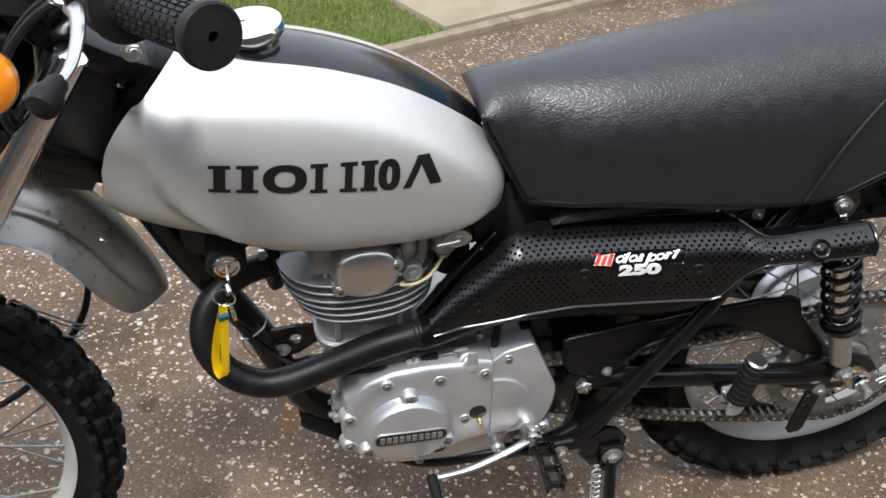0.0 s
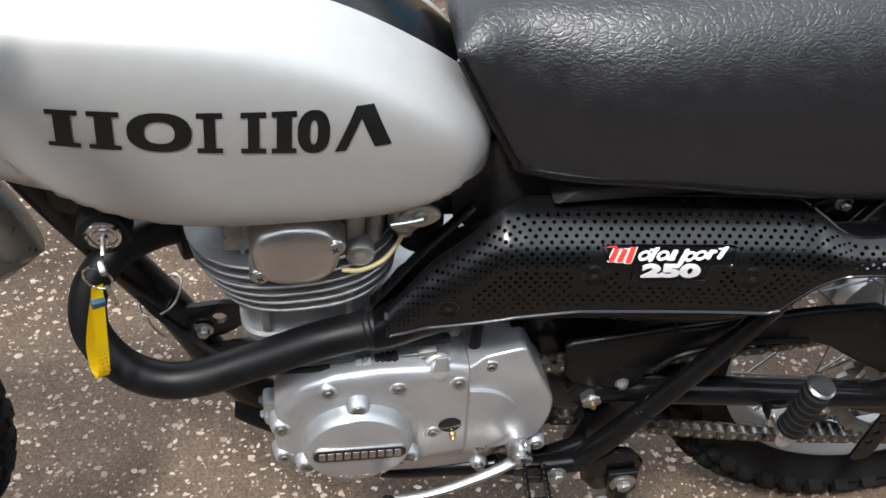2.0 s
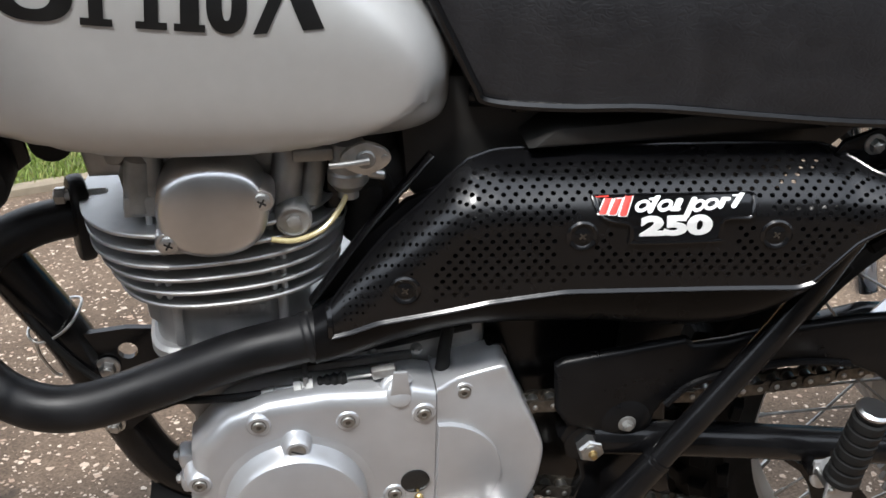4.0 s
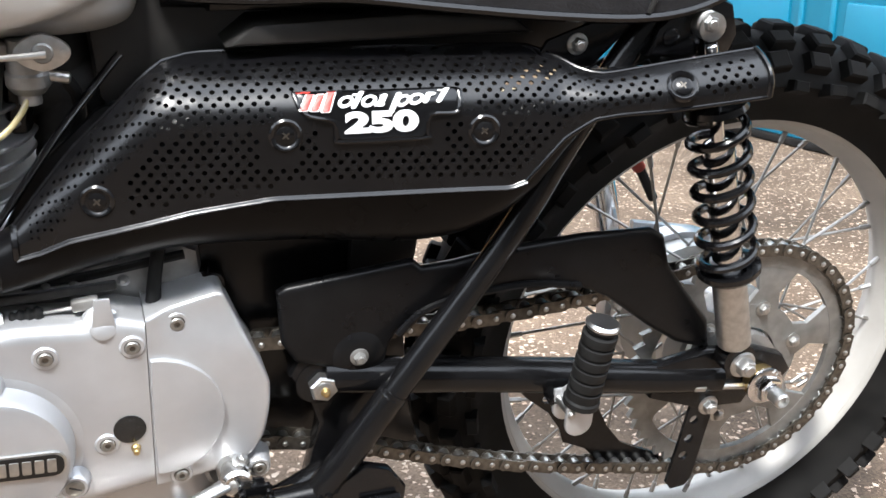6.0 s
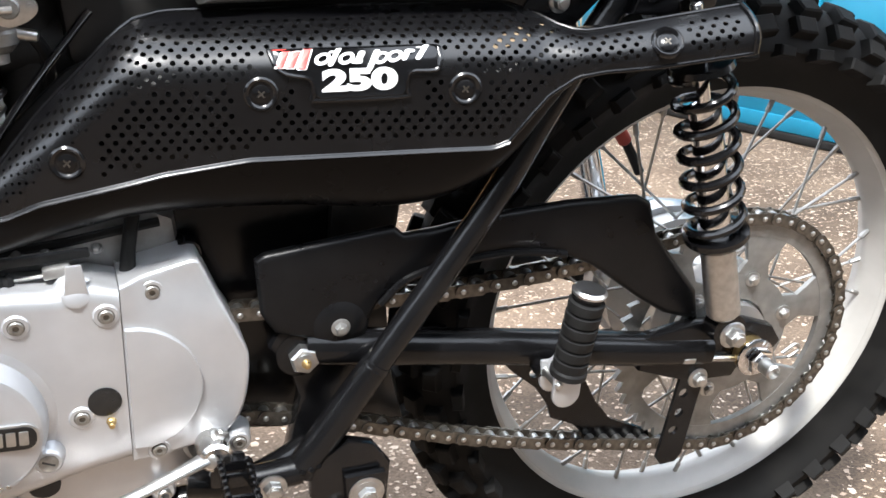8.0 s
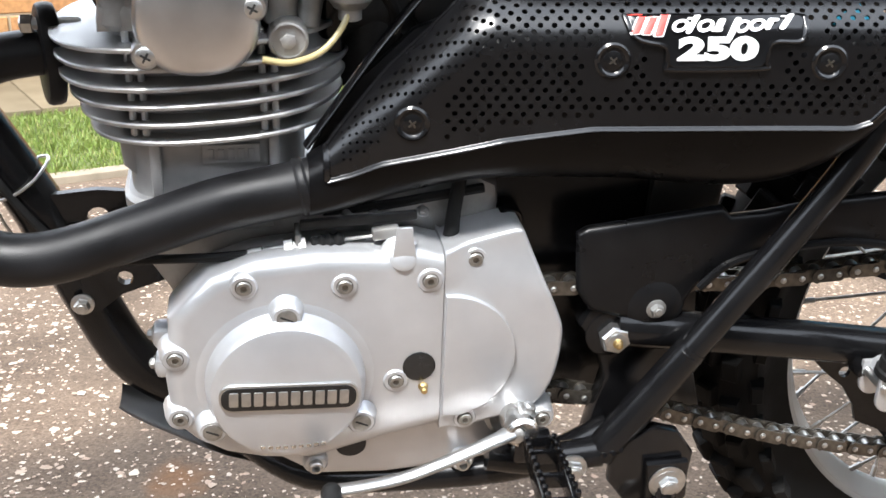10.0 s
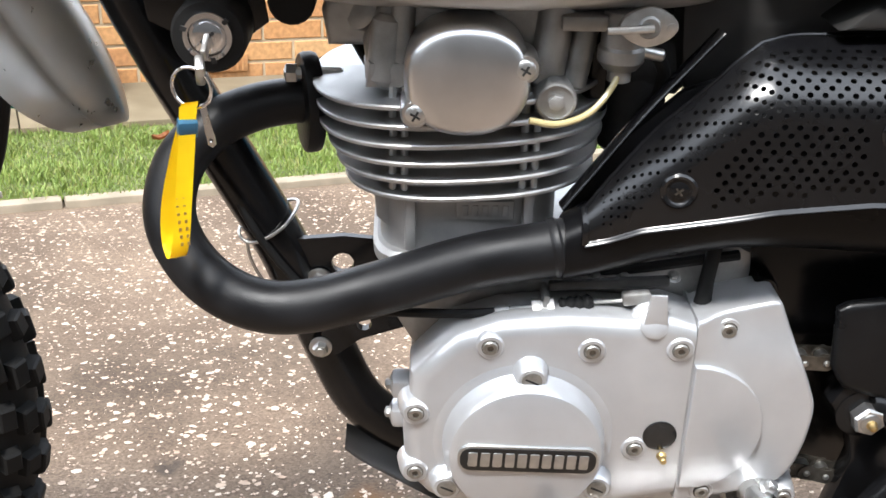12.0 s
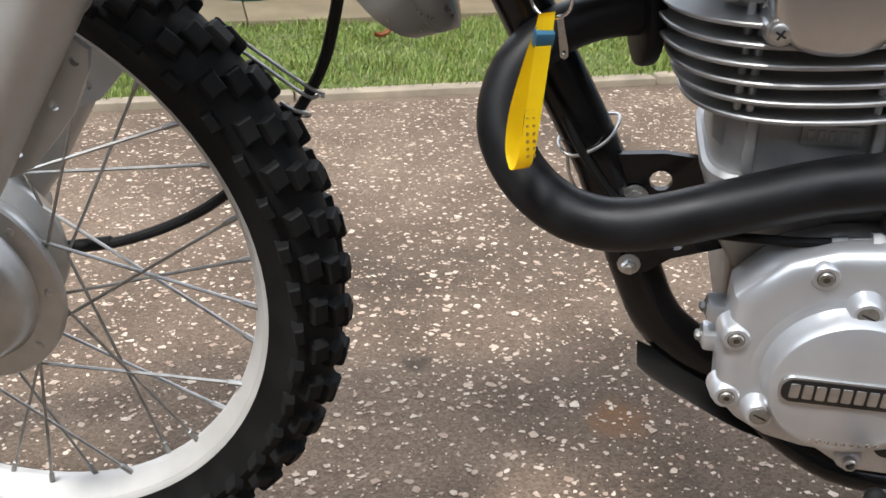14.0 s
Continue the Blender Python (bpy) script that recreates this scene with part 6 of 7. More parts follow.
def shield():
    nx, na, dz = 119, 12, 0.0055
    x0, x1 = 0.046, 0.592
    bm = bmesh.new()
    xs = [x0 + (x1 - x0) * i / nx for i in range(nx + 1)]
    size = [shield_size(x) for x in xs]
    full = [q[3] + q[4] for q in size]
    curl = [[bm.verts.new(shield_point(x, q[4] * j / na)) for j in range(na + 1)] for x, q in zip(xs, size)]
    flat = []
    for x, q in zip(xs, size):
        zb = ramp(x, ZB)
        flat.append({k: bm.verts.new((x, shield_face(x, 0.520 + dz * k), 0.520 + dz * k)) for k in range(60) if zb + 0.0015 < 0.520 + dz * k < zb + q[3] - 0.0015})
    foot = [bm.verts.new(shield_point(x, g)) for x, g in zip(xs, full)]

    def clear(mid):
        if mid.x < x0 + 0.008 or mid.x > x1 - 0.010 or 0.511 < mid.x < 0.540:
            return False
        return not any((mid.x - sx) ** 2 + (mid.z - sz) ** 2 < 0.0145 ** 2 for sx, sz in SCREWS)

    def on_curl(mid, j):
        return 1 < j < na and clear(mid) and not (0.229 < mid.x < 0.370 and j > 7)

    def on_flat(mid):
        low = mid.z - ramp(mid.x, ZB)
        if not clear(mid) or low < 0.0095 or mid.x < 0.124 or 0.214 < mid.x < 0.245 and mid.z > 0.590:
            return False
        return not (0.229 < mid.x < 0.370 and mid.z > 0.624 or 0.258 < mid.x < 0.347 and mid.z > 0.600)

    def cell(a, b, c, d, hole):
        mid = (a.co + b.co + c.co + d.co) / 4
        if not hole(mid):
            bm.faces.new((a, b, c, d))
            return
        ex1, ex2 = ((b.co + c.co) - (a.co + d.co)) / 2, ((c.co + d.co) - (a.co + b.co)) / 2
        n_out = ex1.cross(ex2).normalized()
        if n_out.y > 0:
            n_out = -n_out
        r = min(0.0021, 0.44 * ex1.cross(ex2).length / max(ex1.length, ex2.length))
        u = ex1.normalized()
        w = (ex2 - u * ex2.dot(u)).normalized()
        ring = [bm.verts.new(mid + (u * math.cos(t) + w * math.sin(t)) * r) for t in [radians(-112.5 + 45 * k) for k in range(8)]]
        deep = [bm.verts.new(q.co - n_out * 0.0016) for q in ring]
        for k in range(8):
            bm.faces.new((ring[k], ring[(k + 1) % 8], deep[(k + 1) % 8], deep[k]))
        cs = (a, b, c, d)
        for m in range(4):
            p, q = cs[m], cs[(m + 1) % 4]
            k = 2 * m
            bm.faces.new((p, q, ring[(k + 1) % 8], ring[k]))
            bm.faces.new((q, ring[(k + 2) % 8], ring[(k + 1) % 8]))

    for i in range(nx):
        wide = 2 if xs[i] > 0.462 else 1
        for j in range(0, na, wide):
            odd = (i + j // wide) % 2
            cell(curl[i][j + wide], curl[i + 1][j + wide], curl[i + 1][j], curl[i][j], lambda m: not odd and on_curl(m, j))
        fa, fb = flat[i], flat[i + 1]
        both = sorted(set(fa) & set(fb))
        for k in both[:-1]:
            odd = (i + k) % 2
            cell(fa[k], fb[k], fb[k + 1], fa[k + 1], lambda m: not odd and on_flat(m))
        hi, lo = (both[-1], both[0]) if both else (-1, 99)
        ka, kb = sorted(fa), sorted(fb)
        if both:
            bm.faces.new([curl[i][na]] + [fa[k] for k in ka[::-1] if k >= hi] + [fb[k] for k in kb if k >= hi] + [curl[i + 1][na]])
            bm.faces.new([fa[k] for k in ka[::-1] if k <= lo] + [foot[i], foot[i + 1]] + [fb[k] for k in kb if k <= lo])
        else:
            bm.faces.new([curl[i][na]] + [fa[k] for k in ka[::-1]] + [foot[i], foot[i + 1]] + [fb[k] for k in kb] + [curl[i + 1][na]])
    bmesh.ops.delete(bm, geom=[v for v in bm.verts if not v.link_faces], context="VERTS")
    me = part("heat_shield", bm, SHIELDBLACK, bike, "gloss black perforated steel heat shield", 50)
    lip = bmesh.new()
    rows = []
    for i in range(71):
        x = x0 + (0.412 - x0) * i / 70
        e = shield_point(x, 9.0)
        rows.append([lip.verts.new(e + Vector((0, dy, dz))) for dy, dz in ((0.0, 0.0014), (-0.0010, 0.0005), (-0.0022, 0.0000), (-0.0028, -0.0010), (-0.0022, -0.0020), (0.0, -0.0022))])
    ring_faces(lip, rows, True)
    part("lower_rolled_edge", lip, BLACKGLOSS, me, "", 60)
    part("tail_lower_edge", tube([shield_point(0.412 + (x1 - 0.412) * i / 40, 9.0) for i in range(41)], 0.0016, 8, 1), BLACKGLOSS, me)
    top = [shield_point(x0 + (x1 - x0) * i / 60, 0.0) for i in range(61)]
    part("upper_rolled_edge", tube(top, 0.0016, 8, 1), BLACKGLOSS, me)
    part("front_rolled_edge", tube([shield_point(x0, full[0] * j / 10) for j in range(11)], 0.0026, 8, 1), BLACKGLOSS, me)
    part("tail_rolled_edge", tube([shield_point(x1, full[-1] * j / 10) for j in range(11)], 0.0026, 8, 1), BLACKGLOSS, me)
    for sx, sz in SCREWS:
        at = Vector((sx, shield_face(sx, sz), sz))
        along = Vector((0.01, shield_face(sx + 0.005, sz) - shield_face(sx - 0.005, sz), 0))
        tilt = along.cross(Vector((0, shield_face(sx, sz + 0.003) - shield_face(sx, sz - 0.003), 0.006))).normalized()
        part("screw_dimple", lathe(at - tilt * 0.002, tilt, [(0.0128, 0), (0.0122, 0.0026), (0.0108, 0.0038), (0.0094, 0.0034), (0.0076, 0.0012), (0.0070, 0.0008)], 32), BLACKGLOSS, me)
        screw = part("shield_screw", lathe(at - tilt * 0.002, tilt, [(0.0068, 0), (0.0066, 0.0022), (0.0048, 0.0031), (0.0005, 0.0033)], 20), FRAMEBLACK, me)
        cross = join(box((0, 0, 0.0014), (0.0062, 0.0012, 0.0006), (0, 0, 40)), box((0, 0, 0.0014), (0.0012, 0.0062, 0.0006), (0, 0, 40)))
        bmesh.ops.transform(cross, verts=cross.verts, matrix=Matrix.Translation(at) @ tilt.to_track_quat("Z", "Y").to_matrix().to_4x4())
        part("screw_cross", cross, CHAIN_RECESS, screw)
    # badge: black plate, script drawn as plain shapes, capacity figures
    def on_shield(bm2, lift):
        for v in bm2.verts:
            v.co.z -= 0.35 * max(0.0, shield_face(v.co.x, v.co.z) - curve(v.co.x, OUT))
            v.co.y += shield_face(v.co.x, v.co.z) - lift
        return bm2
    plate = [(0.2455, 0.6345), (0.2430, 0.6500), (0.2445, 0.6550), (0.2510, 0.6572), (0.2660, 0.6572), (0.2740, 0.6535), (0.2950, 0.6520), (0.3180, 0.6530), (0.3400, 0.6560), (0.3500, 0.6572), (0.3570, 0.6540), (0.3590, 0.6480), (0.3575, 0.6350), (0.3540, 0.6300), (0.3360, 0.6285), (0.3350, 0.6150), (0.3320, 0.6112), (0.2740, 0.6092), (0.2700, 0.6120), (0.2685, 0.6240), (0.2520, 0.6280)]
    plate = [(x, z + 0.0020) for x, z in plate]
    rim = tube([(0.301 + (x - 0.301) * 1.02, -0.0014, 0.635 + (z - 0.635) * 1.04) for x, z in plate], 0.0019, 8, 3, loop=True)
    part("badge_rim", on_shield(rim, 0.0), BLACKGLOSS, me)
    bp = part("badge", on_shield(slab(plate, -0.0026, 0.002, 0.0010), 0.0), BLACKGLOSS, me, "gloss black badge with red and white marks")
    def mark(cx, cz, w, h, shear, mt, lift=0.0034, r=0.0012):
        cx, cz, h = cx - 0.0005, cz - 0.0008 + 0.02 * (cx - 0.30), h * 0.94
        pts = [(x + shear * (z - cz), z) for x, z in rounded(cx, cz, w, h, min(r, w / 2.2, h / 2.2), 3)]
        part("script_mark", on_shield(slab(pts, -lift, -0.002, 0.0002), 0.0), mt, bp)
    for cx, w, h, cz in [(0.2505, 0.0050, 0.0280, 0.6500), (0.2580, 0.0050, 0.0290, 0.6500), (0.2655, 0.0050, 0.0270, 0.6480)]:
        mark(cx, cz, w + 0.0022, h + 0.0022, 0.25, WHITEPAINT, 0.0032)
        mark(cx, cz, w, h, 0.25, REDPAINT, 0.0038)
    mark(0.2485, 0.6590, 0.0100, 0.0036, 0.25, REDPAINT, 0.0039)
    def oval(cx, cz, w, h, shear, t):
        """A slanted ring."""
        rb = bmesh.new()
        rows = []
        for k in range(24):
            a = 2 * math.pi * k / 24
            row = []
            for f, d in ((1.0, -0.0024), (1.0, -0.0034), (1 - t, -0.0034), (1 - t, -0.0024)):
                z = h / 2 * f * math.sin(a)
                row.append(rb.verts.new((cx + w / 2 * f * math.cos(a) + shear * z, d, cz + z)))
            rows.append(row)
        ring_faces(rb, rows, True, loop=True)
        part("script_mark", on_shield(rb, 0.0), WHITEPAINT, bp)
    for cx, cz in [(0.2770, 0.6400), (0.2935, 0.6405), (0.3275, 0.6420)]:
        oval(cx, cz + 0.0022, 0.0106, 0.0112, 0.45, 0.44)
    oval(0.3180, 0.6427, 0.0092, 0.0112, 0.45, 0.44)
    for cx, w, h, cz in [(0.2862, 0.0034, 0.0185, 0.6465), (0.2866, 0.0068, 0.0022, 0.6500), (0.3035, 0.0042, 0.0115, 0.6442), (0.3010, 0.0070, 0.0030, 0.6400), (0.3125, 0.0036, 0.0190, 0.6415), (0.3362, 0.0036, 0.0105, 0.6455), (0.3402, 0.0045, 0.0032, 0.6490), (0.3480, 0.0036, 0.0185, 0.6500), (0.3482, 0.0068, 0.0022, 0.6535)]:
        mark(cx, cz, 1.1 * w, 1.12 * h, 0.45, WHITEPAINT, r=0.0020)
    fc = bpy.data.curves.new("figures", "FONT")
    fc.body, fc.size, fc.extrude, fc.align_x, fc.offset = "250", 0.0265, 0.0004, "CENTER", 0.0014
    tmp = new("figures", fc)
    bpy.context.view_layer.update()
    fm = bpy.data.meshes.new_from_object(tmp.evaluated_get(bpy.context.evaluated_depsgraph_get()))
    bpy.data.objects.remove(tmp)
    for v in fm.vertices:
        x, z = 0.3015 + v.co.x * 1.30, 0.6185 + v.co.y * 0.74 + 0.04 * v.co.x
        v.co = Vector((x, shield_face(x, z) - 0.0034 - v.co.z, z))
    fm.materials.append(WHITEPAINT)
    ob = new("figure_label", fm)
    ob.parent = bp
    tagged(ob, "white figures 250")


shield()
part("tail_outlet", lathe((0.572, -0.152, 0.653), (1, -0.2, 0.12), [(0.0155, 0), (0.017, 0.004), (0.017, 0.022), (0.0145, 0.022), (0.0135, 0.004)], 26), HEATBLACK, ex)

# fuel tap
tap = group("fuel_tap", "dull zinc fuel tap under the tank")
part("tap_flange", box((0.040, -0.060, 0.668), (0.030, 0.030, 0.010), bevel=0.002), CASTALU, tap)
part("tap_body", lathe((0.066, -0.066, 0.675), (0, 0, -1), [(0.012, 0), (0.014, 0.004), (0.014, 0.022), (0.0155, 0.024), (0.0155, 0.032), (0.011, 0.038), (0.008, 0.039), (0.008, 0.046), (0.006, 0.047)], 22), CASTALU, tap)
part("tap_face", slab([(0.077 + 0.0185 * math.copysign(abs(math.cos(a)) ** 1.5, math.cos(a)), 0.671 + 0.0130 * math.sin(a)) for a in [2 * math.pi * k / 36 for k in range(36)]], -0.091, -0.086, 0.001), ZINC, tap)
part("tap_dial", lathe((0.077, -0.090, 0.671), LEFT, [(0.0075, 0), (0.0072, 0.002), (0.006, 0.003), (0.0005, 0.003)], 22), CASTALU, tap)
part("tap_lever", tube([(0.079, -0.094, 0.671), (0.066, -0.096, 0.6705), (0.050, -0.097, 0.670)], [0.0026, 0.0024, 0.0022], 10, 5), ZINC, tap)
part("tap_screw", lathe((0.091, -0.090, 0.671), LEFT, [(0.003, 0), (0.003, 0.002), (0.0005, 0.0024)], 10), ZINC, tap)
part("hose_union", rod((0.074, -0.068, 0.650), (0.094, -0.068, 0.646), 0.0042, 12), ZINC, tap)
part("fuel_hose", tube([(0.090, -0.066, 0.646), (0.097, -0.060, 0.632), (0.098, -0.045, 0.610), (0.092, -0.025, 0.590)], 0.0048, 10), RUBBER, tap)


# front fork, mudguard, handlebar
FD = (Vector((-0.33, 0, 0.945)) - Vector((-0.718, 0, 0.340))).normalized()
fork = group("front_fork", "telescopic front fork with silver lower legs")
for s in (-1, 1):
    base = Vector((-0.718, 0.090 * s, 0.340))
    part("stanchion", rod(base + FD * 0.30, base + FD * 0.74, 0.0172, 20), CHROME, fork, "chrome fork tube")
    part("slider", lathe(base - FD * 0.03, FD, [(0.012, 0), (0.022, 0.006), (0.024, 0.05), (0.0275, 0.09), (0.0275, 0.36), (0.029, 0.365), (0.029, 0.39), (0.020, 0.40)], 28), FORKSILVER, fork, "silver painted fork slider")
    part("axle_lug", rod(base + Vector((0.008, -0.02, 0)), base + Vector((0.008, 0.02, 0)), 0.024, 20), FORKSILVER, fork)
    part("slider_web", slab(slit([(-0.560, 0.572), (-0.541, 0.577), (-0.530, 0.568), (-0.533, 0.552), (-0.551, 0.517), (-0.570, 0.494), (-0.592, 0.470), (-0.612, 0.461), (-0.640, 0.468), (-0.620, 0.500)], [(-0.542, 0.559, 0.004), (-0.565, 0.523, 0.004), (-0.602, 0.482, 0.004)]), 0.060 * s, 0.066 * s, 0.0), FORKSILVER, fork)
    part("dust_boot", lathe(base + FD * 0.385, FD, [(0.0285, 0), (0.029, 0.012), (0.022, 0.022), (0.018, 0.026)], 24), RUBBER, fork)
ly = part("lower_yoke", slab([(-0.02, -0.115), (0.03, -0.115), (0.045, -0.04), (0.045, 0.04), (0.03, 0.115), (-0.02, 0.115), (-0.03, 0.05), (-0.03, -0.05)], -0.016, 0.016, 0.005), FRAMEBLACK, fork)
ly.matrix_basis = Matrix.Translation(Vector((-0.718, 0, 0.34)) + FD * 0.585) @ FD.to_track_quat("Y", "Z").to_matrix().to_4x4()
uy = part("upper_yoke", slab([(-0.02, -0.115), (0.03, -0.115), (0.045, -0.04), (0.045, 0.04), (0.03, 0.115), (-0.02, 0.115), (-0.03, 0.05), (-0.03, -0.05)], -0.014, 0.014, 0.005), FRAMEBLACK, fork)
uy.matrix_basis = Matrix.Translation(Vector((-0.718, 0, 0.34)) + FD * 0.72) @ FD.to_track_quat("Y", "Z").to_matrix().to_4x4()


def guard_section(t):
    """The mudguard across: a rounded crown, a rolled groove at its foot and a falling flange."""
    a = abs(t)
    if a < 0.54:
        return 0.009 - 0.022 * (a / 0.54) ** 2.3
    if a < 0.66:
        return -0.013 - 0.004 * (a - 0.54) / 0.12 - 0.0030 * math.sin((a - 0.54) / 0.12 * math.pi)
    return -0.017 - 0.023 * ((a - 0.66) / 0.34) ** 1.15


def mudguard():
    path = smooth_line([(-0.978, 0, 0.646), (-0.888, 0, 0.741), (-0.758, 0, 0.796), (-0.608, 0, 0.808), (-0.488, 0, 0.794), (-0.413, 0, 0.770), (-0.372, 0, 0.744), (-0.340, 0, 0.708), (-0.312, 0, 0.658), (-0.2900, 0, 0.612), (-0.2785, 0, 0.577)], 18)
    bm = bmesh.new()
    rows = []
    n = len(path)
    for i, p in enumerate(path):
        d = (path[min(i + 1, n - 1)] - path[max(i - 1, 0)]).normalized()
        up = Vector((-d.z, 0, d.x))
        u = i / (n - 1)
        end = max(0.05, max(0.0, 1 - max(0.0, (u - 0.76) / 0.24) ** 2.1) ** 0.5)
        w = 0.082 * end
        row = []
        for j in range(49):
            t = j / 24 - 1
            row.append(bm.verts.new(p + Vector((0, w * t, 0)) + up * (guard_section(t) * (0.15 + 0.85 * end)) + d * (0.006 * (1 - t * t) * step(0.85, 1.0, u))))
        rows.append(row)
    ring_faces(bm, rows, False)
    bmesh.ops.solidify(bm, geom=list(bm.faces), thickness=0.0024)
    mg = part("front_mudguard", bm, GUARDSILVER, bike, "satin silver metal front mudguard", 60)
    part("mudguard_rivet", lathe((-0.334, -0.048, 0.699), (0.5, -0.5, 0.6), [(0.005, 0), (0.0045, 0.002), (0.002, 0.003)], 12), CHROME, mg)


mudguard()
bars = group("handlebar", "black handlebar with ribbed rubber grip")
G1 = Vector((-0.187, -0.416, 1.148))
G0 = Vector((-0.2445, -0.309, 1.1215))
GD = (G1 - G0).normalized()
part("bar_tube", tube([tuple(G0 + GD * 0.06), tuple(G0), (-0.276, -0.240, 1.094), (-0.310, -0.150, 1.036), (-0.325, -0.06, 0.985), (-0.325, 0.06, 0.985), (-0.310, 0.150, 1.030), (-0.275, 0.235, 1.083), (-0.187, 0.416, 1.148)], 0.0112, 14), FRAMEBLACK, bars)
grip = part("grip", lathe(G0, GD, [(0.014, -0.004), (0.030, -0.003), (0.030, 0.003), (0.0185, 0.006), (0.0165, 0.012), (0.0165, 0.108), (0.0185, 0.114), (0.0225, 0.119), (0.0232, 0.122), (0.0232, 0.1275), (0.0215, 0.1295), (0.004, 0.130), (0.0038, 0.122)], 36), RUBBER, bars, "black rubber grip with flanged end")
gu = GD.orthogonal().normalized()
gv = GD.cross(gu)
ribs = bmesh.new()
for k in range(24):
    a = 2 * math.pi * k / 24
    o = gu * math.cos(a) + gv * math.sin(a)
    for i in range(9):
        c = G0 + GD * (0.0155 + 0.0108 * i + 0.0027 * (k % 2)) + o * 0.0172
        m = Matrix.Translation(c) @ Matrix((GD, gv * math.cos(a) - gu * math.sin(a), o)).transposed().to_4x4() @ Matrix.Diagonal((0.0082, 0.0026, 0.0022, 1))
        bmesh.ops.create_cube(ribs, size=1.0, matrix=m)
gr = part("grip_ribs", ribs, RUBBER, grip, "", 0)
gr["kind"] = "stuff"
part("lever_perch", box((-0.269, -0.262, 1.110), (0.034, 0.048, 0.036), (0, -15, -22), 0.007, segments=3), FRAMEBLACK, bars)
part("switch_box", box((-0.262, -0.285, 1.112), (0.034, 0.026, 0.040), (0, -15, -22), 0.008, segments=3), PLASTIC, bars)
part("clutch_lever", tube([(-0.290, -0.262, 1.100), (-0.281, -0.300, 1.112), (-0.280, -0.330, 1.108), (-0.287, -0.352, 1.096), (-0.297, -0.372, 1.092)], [0.007, 0.0075, 0.0075, 0.007, 0.006], 12, 7, flat=0.55), SATINSTEEL, bars, "bright alloy clutch lever")
part("lever_boot", lathe((-0.2935, -0.362, 1.0935), (-0.45, -0.85, -0.2), [(0.006, 0), (0.0085, 0.004), (0.0095, 0.012), (0.0125, 0.017), (0.0133, 0.023), (0.0110, 0.030), (0.004, 0.034)], 22), RUBBER, bars, "black rubber lever end cap")
part("lever_pivot", bolt((-0.292, -0.262, 1.108), (0, -0.3, 1), 0.0065, 0.006), ZINC, bars)
part("cable_adjuster", lathe((-0.300, -0.225, 1.090), (-0.5, 0.8, -0.2), [(0.008, 0), (0.0085, 0.004), (0.007, 0.006), (0.0085, 0.010), (0.006, 0.014), (0.005, 0.030)], 14), CHROME, bars)
part("bar_clamp", rod((-0.325, -0.05, 0.985), (-0.325, 0.05, 0.985), 0.021, 18), FRAMEBLACK, bars)
part("clamp_bolt", bolt((-0.257, -0.150, 0.995), (0.2, -1, 0.2), 0.0075, 0.008), ZINC, bars)
for dy in (0.0, 0.016):
    part("control_cable", tube([(-0.300, -0.225 + dy, 1.088), (-0.335, -0.190 + dy, 1.050), (-0.372, -0.140 + dy, 0.985), (-0.392, -0.10 + dy, 0.90), (-0.375, -0.05 + dy, 0.835), (-0.335, -0.02 + dy, 0.79)], 0.0042, 8), RUBBER, bars)
ind = group("turn_signal", "amber turn signal on a black stem")
part("lens", lathe((-0.368, -0.262, 1.040), (0.3, -1, 0.35), [(0.027, 0), (0.0275, 0.010), (0.024, 0.020), (0.015, 0.026), (0.0005, 0.028)], 28), ORANGE, ind, "amber plastic lens")
part("bowl", lathe((-0.368, -0.262, 1.040), (-0.3, 1, -0.35), [(0.0285, -0.004), (0.0285, 0.006), (0.024, 0.022), (0.010, 0.034), (0.006, 0.036)], 28), CHROME, ind)
part("stem", rod((-0.376, -0.235, 1.034), (-0.405, -0.09, 0.985), 0.006, 12), FRAMEBLACK, ind)
inst = group("instruments", "black instrument pods with chrome bezels")
for y in (-0.062, 0.062):
    part("pod", lathe((-0.372, y, 1.010), (0.35, 0, 1), [(0.030, 0), (0.038, 0.006), (0.038, 0.045)], 32), PLASTIC, inst)
    part("bezel", lathe((-0.372, y, 1.010), (0.35, 0, 1), [(0.036, 0.043), (0.0405, 0.045), (0.0405, 0.053), (0.035, 0.055), (0.035, 0.051)], 36), CHROME, inst, "chrome bezel")
    part("glass", lathe((-0.372, y, 1.010), (0.35, 0, 1), [(0.035, 0.050), (0.035, 0.0515)], 32), DARK, inst, "dark instrument glass")
part("headstock_cover", slab([(-0.388, 0.770), (-0.372, 0.850), (-0.352, 0.905), (-0.315, 0.940), (-0.285, 0.905), (-0.300, 0.830), (-0.335, 0.755)], -0.034, 0.030, 0.006), PLASTIC, frame_ob, "black wiring cover round the steering head")
hl = group("headlamp", "black headlamp shell with chrome rim")
part("shell", lathe((-0.400, 0, 0.930), (-0.97, 0, 0.12), [(0.030, -0.035), (0.065, -0.015), (0.082, 0.03), (0.085, 0.07)], 36), BLACKGLOSS, hl)
part("rim", lathe((-0.400, 0, 0.930), (-0.97, 0, 0.12), [(0.085, 0.068), (0.090, 0.070), (0.090, 0.082), (0.080, 0.086)], 36), CHROME, hl)
part("lens", lathe((-0.400, 0, 0.930), (-0.97, 0, 0.12), [(0.080, 0.084), (0.06, 0.094), (0.0005, 0.100)], 36), DARK, hl)

